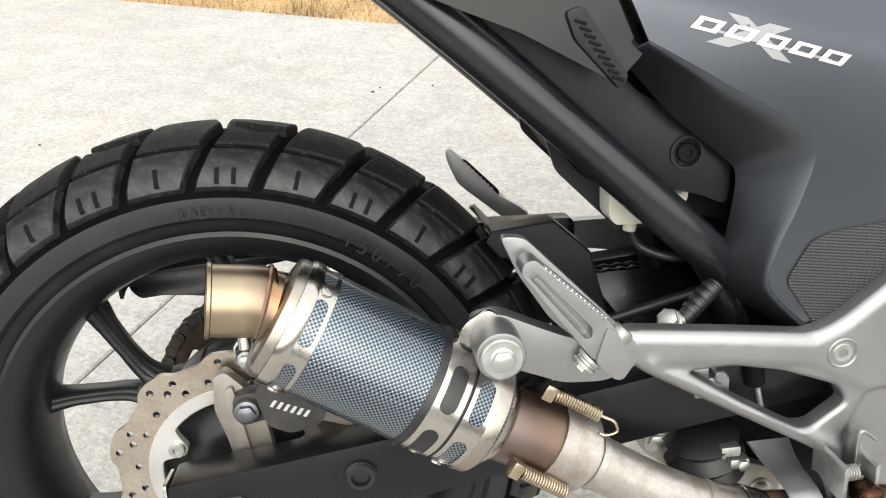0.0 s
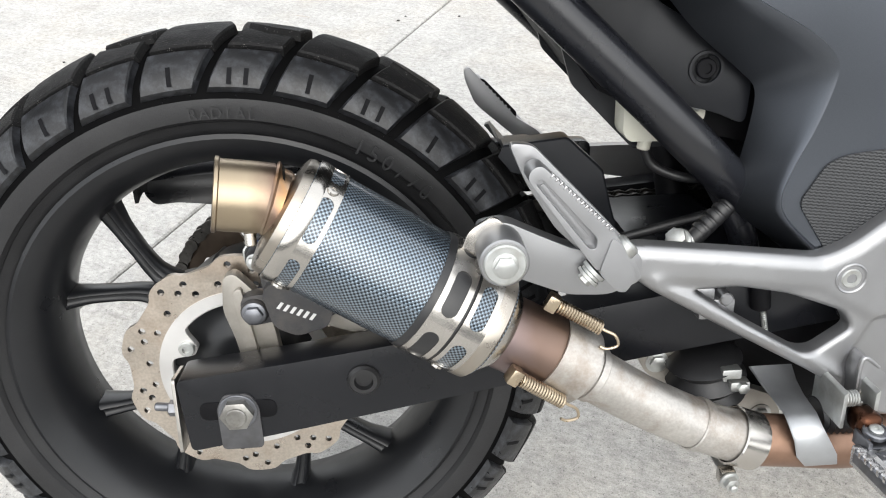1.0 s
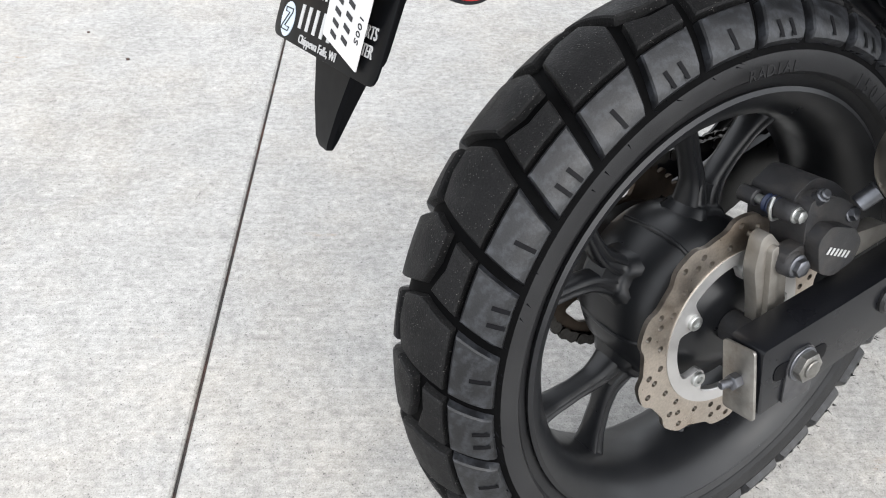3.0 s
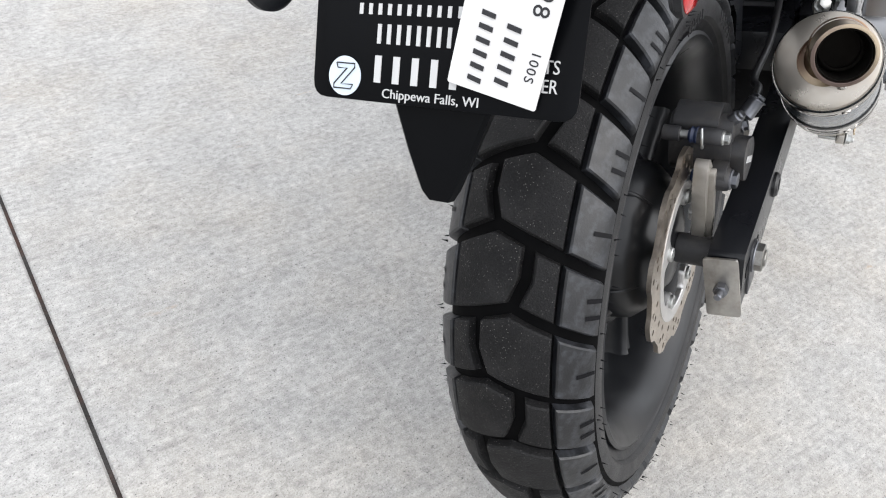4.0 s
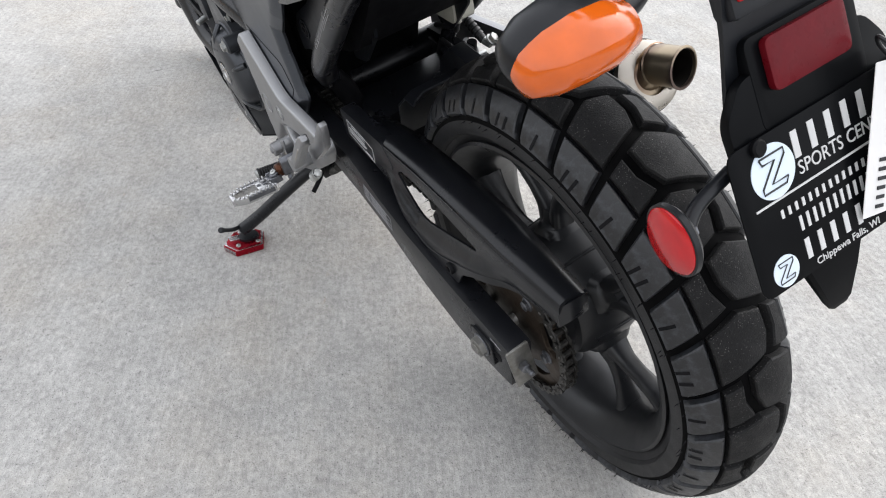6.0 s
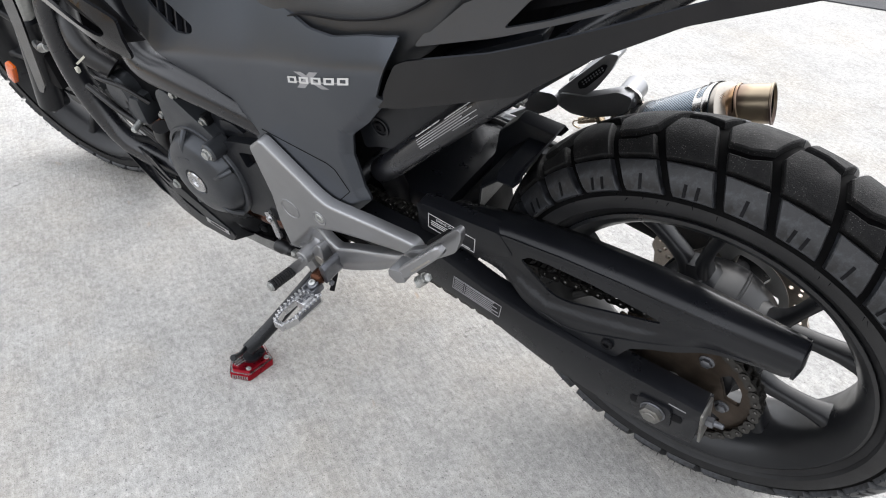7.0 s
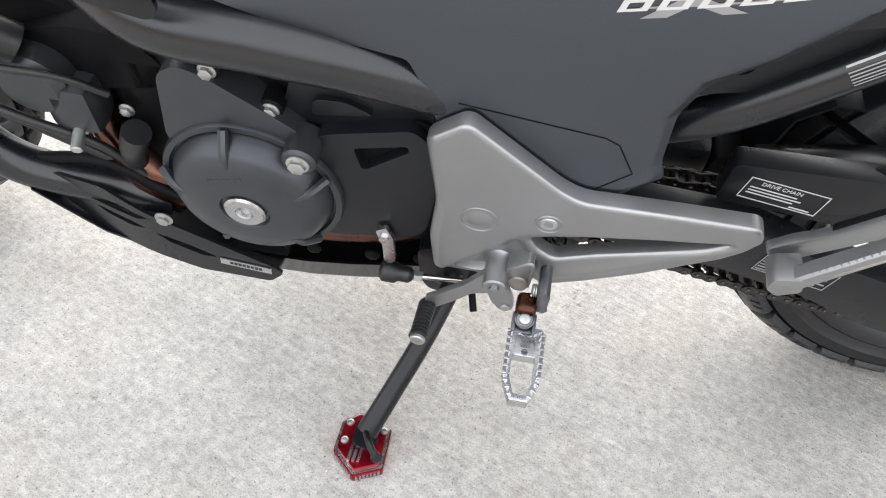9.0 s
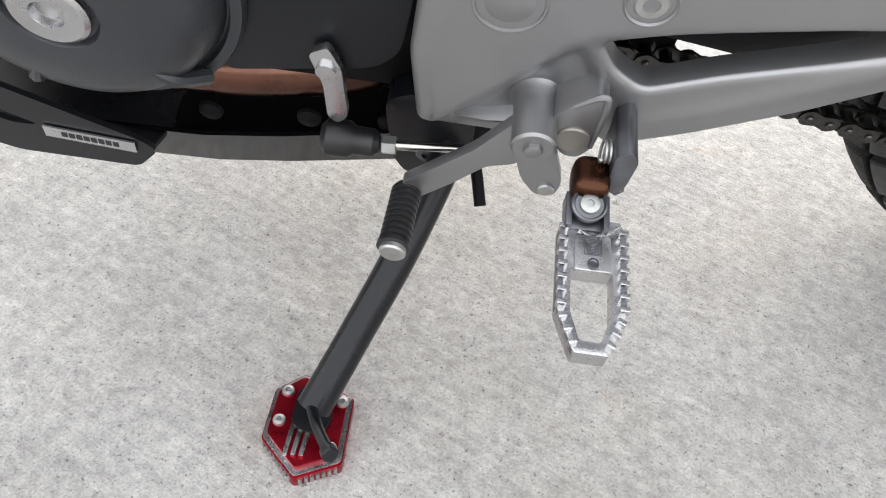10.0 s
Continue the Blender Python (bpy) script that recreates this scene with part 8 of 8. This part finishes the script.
    part("water_pump", merged(rod((1.03, 0.12, 0.475), (1.03, 0.165, 0.475), 0.036, n=28, edge=0.008), block((1.0, 0.14, 0.45), (0.05, 0.05, 0.06), 0.012)), engine_grey, hd)
    part("radiator_hose", tube([(1.03, 0.15, 0.52), (1.07, 0.165, 0.56), (1.12, 0.14, 0.60), (1.16, 0.10, 0.66)], 0.019, 18), hose, hd, "black radiator hose")
    part("thin_hose", tube([(1.10, 0.16, 0.50), (1.04, 0.178, 0.515), (0.99, 0.165, 0.50), (0.96, 0.15, 0.47)], 0.004, 10), hose, hd)
    part("wire", tube([(1.12, 0.17, 0.47), (1.05, 0.17, 0.44), (0.99, 0.158, 0.40), (0.95, 0.15, 0.345), (0.90, 0.145, 0.315)], 0.005, 10), hose, hd)
    part("wire", tube([(1.13, 0.16, 0.455), (1.06, 0.16, 0.425), (1.0, 0.15, 0.375), (0.96, 0.14, 0.325)], 0.006, 10), hose, hd)
    part("cable_tie", merged(moved(turned([(0.0195, -0.002), (0.0203, -0.0015), (0.0203, 0.0015), (0.0195, 0.002)], 24, cap=False), frame_at((1.065, 0.17, 0.548), (0.5, 0.2, 0.8))), block((1.072, 0.19, 0.530), (0.008, 0.006, 0.010), 0.001)), white_plastic, hd, "off-white cable tie")
    part("sensor", merged(hex_head((1.000, 0.150, 0.425), LEFT, 0.010, 0.012, 0.012), rod((1.0, 0.162, 0.425), (0.995, 0.185, 0.42), 0.006)), zinc, hd)
    part("oxygen_sensor", tube([(0.962, 0.148, 0.372), (0.952, 0.158, 0.405), (0.940, 0.160, 0.432)], [0.012, 0.014, 0.015], 14), hose, hd)
    for p in ((1.08, 0.14, 0.53), (1.045, 0.165, 0.525), (0.985, 0.15, 0.47), (0.955, 0.14, 0.44)):
        part("head_bolt", hex_head(p, LEFT, 0.006, 0.006, 0.008), zinc, hd)


def skid_plate():
    out = rounded([(1.086, 0.345), (0.998, 0.352), (0.956, 0.322), (0.926, 0.305), (0.820, 0.250), (0.812, 0.240), (0.830, 0.219), (0.913, 0.221), (1.021, 0.261), (1.060, 0.304)], 0.006)
    slots = [rounded([(1.035, 0.333), (0.985, 0.327), (0.955, 0.311), (0.968, 0.307), (1.02, 0.322)], 0.004), rounded([(1.018, 0.313), (0.978, 0.300), (0.962, 0.291), (0.98, 0.290), (1.008, 0.302)], 0.004), rounded([(0.955, 0.286), (0.915, 0.270), (0.888, 0.254), (0.905, 0.253), (0.94, 0.270)], 0.004)]

    def depth(x, z):
        return 0.182 - 0.02 * smooth_step(0.95, 1.10, x)

    sk = part("skid_plate", panel(out, depth, 0.004, 0.02, slots), arm_black, bike, "black alloy skid plate with slanted slots")
    part("side_flap", mirror(panel(out, depth, 0.004, 0.02)), arm_black, sk)
    floor_ = [[(x, y, z) for y, z in ((-0.17, z0), (-0.12, z0 - 0.03), (0.12, z0 - 0.03), (0.178, z0), (0.178, z0 + 0.004), (0.12, z0 - 0.026), (-0.12, z0 - 0.026), (-0.17, z0 + 0.004))] for x, z0 in ((1.085, 0.325), (1.06, 0.300), (1.02, 0.262), (0.913, 0.221), (0.83, 0.216))]
    part("front_face", loft(floor_), arm_black, sk)
    pan = [[(x, y, z) for y, z in ((-0.13, z0 + 0.05), (-0.125, z0), (0.125, z0), (0.138, z0 + 0.05), (0.134, z0 + 0.05), (0.121, z0 + 0.004), (-0.121, z0 + 0.004), (-0.126, z0 + 0.05))] for x, z0 in ((0.885, 0.150), (0.80, 0.153), (0.74, 0.164), (0.655, 0.186), (0.65, 0.196))]
    part("floor_pan", loft(pan), gloss_black, sk, "gloss black lower pan")
    pf = plane_frame((0.855, 0.1830, 0.2475), (-1, 0, -0.115), (-0.11, 0, 1))
    badge = bars([(-0.030, -0.0055, 0.060, 0.011)], 0.0012)
    part("badge", moved(badge, pf), bare_alloy, sk, "small alloy badge with dark marks")
    part("badge_marks", moved(bars([(-0.0185 + 0.0048 * k, -0.0022, 0.0036, 0.0044) for k in range(8)], 0.0016), pf), ink, sk)
    for p in ((0.718, 0.132, 0.235), (0.79, 0.132, 0.229), (0.66, 0.13, 0.238)):
        part("pan_bolt", moved(turned([(0.009, 0), (0.0085, 0.003), (0.005, 0.0055), (0, 0.006)], 18), frame_at(p, LEFT)), deep_black, sk)
    for p in ((1.072, 0.165, 0.335), (0.935, 0.182, 0.318)):
        part("plate_bolt", hex_head(p, LEFT, 0.007, 0.006, 0.010), zinc, sk)
    part("mount_bar", tube([(1.08, 0.15, 0.35), (1.0, 0.152, 0.365), (0.93, 0.155, 0.33), (0.85, 0.15, 0.29)], 0.007, 10), deep_black, sk)


def stand_bracket():
    plate = rounded([(0.661, 0.286), (0.640, 0.297), (0.600, 0.290), (0.600, 0.250), (0.607, 0.221), (0.624, 0.207), (0.645, 0.205), (0.656, 0.226)], 0.010)
    b = part("stand_bracket", slab(plate, 0.118, 0.150, 0.003), arm_black, bike, "black side stand bracket with its pivot bolt")
    part("pivot_bolt", socket_head((0.630, 0.150, 0.236), LEFT, 0.0085, 0.004), dark_bolt, b)


engine()
skid_plate()
stand_bracket()


# ---- frame front, cowls, fork and front wheel ----
def front():
    for s in (1, -1):
        part("main_tube", tube([(x, s * y, z) for x, y, z in ((0.63, 0.144, 0.530), (0.70, 0.158, 0.563), (0.79, 0.164, 0.580), (0.885, 0.158, 0.585), (0.96, 0.130, 0.62), (1.06, 0.10, 0.72))], [0.022, 0.026, 0.028, 0.029, 0.028, 0.026], 24), frame_black, bike, "matte black main frame tube")
        part("down_tube", tube([(x, s * y, z) for x, y, z in ((1.10, 0.12, 0.72), (1.137, 0.15, 0.635), (1.158, 0.158, 0.56), (1.163, 0.160, 0.47), (1.134, 0.158, 0.385), (1.09, 0.155, 0.338), (1.0, 0.148, 0.318), (0.94, 0.14, 0.305))], 0.023, 22), frame_black, bike, "matte black frame down tube")
        # side shroud with a long dark slot and a glossy lower edge
        poly = rounded([(1.20, 0.730), (1.133, 0.709), (1.018, 0.672), (0.905, 0.628), (0.862, 0.609), (0.852, 0.622), (0.856, 0.678), (0.906, 0.708), (0.988, 0.740), (1.08, 0.78), (1.18, 0.81)], 0.008)
        slot = rounded([(1.065, 0.738), (0.983, 0.727), (0.914, 0.692), (0.886, 0.668), (0.882, 0.656), (0.896, 0.648), (0.945, 0.661), (1.009, 0.694), (1.065, 0.720)], 0.006)

        def depth(x, z):
            return 0.186 + 0.018 * smooth_step(0.82, 0.93, x) - 0.02 * smooth_step(1.0, 1.2, x) + 0.006 * math.sin(min(1.0, max(0.0, (z - np.interp(x, [0.82, 0.9, 1.02, 1.13], [0.590, 0.626, 0.672, 0.709])) / 0.075)) * math.pi)

        b = panel(poly, depth, 0.005, 0.02, [slot])
        sh = part("side_shroud", mirror(b) if s < 0 else b, gloss_black, bike, "gloss black radiator side shroud", smooth=60)
        b = panel([(1.10, 0.72), (0.88, 0.628), (0.835, 0.64), (0.90, 0.705), (1.08, 0.75)], lambda x, z: depth(x, z) - 0.02, 0.003, 0.03)
        part("slot_back", mirror(b) if s < 0 else b, deep_black, sh)
        b = panel(rounded([(1.160, 0.695), (1.19, 0.60), (1.257, 0.44), (1.285, 0.413), (1.301, 0.412), (1.247, 0.553), (1.20, 0.70)], 0.006), lambda x, z: 0.19, 0.004, 0.03)
        part("lower_strip", mirror(b) if s < 0 else b, gloss_black, sh)
    part("radiator", block((1.20, 0, 0.62), (0.04, 0.26, 0.24), 0.006, Matrix.Rotation(radians(12), 4, "Y")), deep_black, bike, "black radiator behind the shrouds")
    steer = Matrix.Translation((1.50, 0.015, 0.30)) @ Matrix.Rotation(radians(-27), 4, "Y") @ Matrix.Rotation(radians(8), 4, "Z") @ Matrix.Rotation(radians(27), 4, "Y")
    fw = part("front_wheel", rim_mesh(0.2315, 0.050, 0.205), wheel_black, bike, "satin black cast front wheel with a dual-purpose tyre", m=steer)
    spokes(fw, 60, 0.06, 0.12, 0.205)
    tyre_set(fw, 0.300, 0.062, 0.228, 0.078, 30, 0.1, 0.0075, 0.76)
    up = Vector((-math.sin(radians(27)), 0, math.cos(radians(27))))
    for s in (1, -1):
        a = steer @ Vector((0.0, s * 0.098, 0.0))
        d = (steer.to_3x3() @ up)
        leg = part("fork_leg", rod(a - d * 0.03, a + d * 0.26, 0.029, 0.027, 24, 0.006), matte_black, bike, "matte black lower fork leg")
        part("fork_tube", rod(a + d * 0.25, a + d * 0.52, 0.0205, n=24), zinc, leg, "bright fork tube")
        part("axle_clamp", rod(a - d * 0.02 + Vector((0, s * 0.012, 0)), a - d * 0.02 - Vector((0, s * 0.03, 0)), 0.026, n=24), matte_black, leg)
        part("caliper_stay", block(a + d * 0.1 + Vector((-0.03, -s * 0.01, 0)), (0.05, 0.03, 0.09), 0.01), deep_black, leg)
    fd = []
    for k in range(11):
        t = radians(20 + 110 * k / 10)
        c = Vector((0.325 * math.cos(t), 0, 0.325 * math.sin(t)))
        fd.append([steer @ (c * (1 + h) + Vector((0, y, 0))) for y, h in ((-0.07, -0.10), (-0.068, -0.02), (-0.04, 0.02), (0, 0.03), (0.04, 0.02), (0.068, -0.02), (0.07, -0.10), (0.066, -0.10), (0.063, -0.025), (0, 0.02), (-0.063, -0.025), (-0.066, -0.10))])
    part("front_mudguard", loft(fd), matte_black, bike, "matte black front mudguard", smooth=60)
    wd = part("brake_hose", tube([steer @ Vector((-0.12, 0.10, 0.16)), Vector((1.30, 0.15, 0.50)), Vector((1.22, 0.17, 0.52)), Vector((1.16, 0.15, 0.60))], 0.005, 10), hose, bike, "black front brake hose")
    part("hose_clip", rod(Vector((1.235, 0.166, 0.515)), Vector((1.20, 0.168, 0.53)), 0.009), zinc, wd)
    part("front_reflector", moved(block((0, 0, 0), (0.055, 0.012, 0.022), 0.004), Matrix.Translation((1.42, 0.178, 0.415)) @ Matrix.Rotation(radians(55), 4, "Y")), amber_lens, bike, "amber reflector on the fork leg")


front()
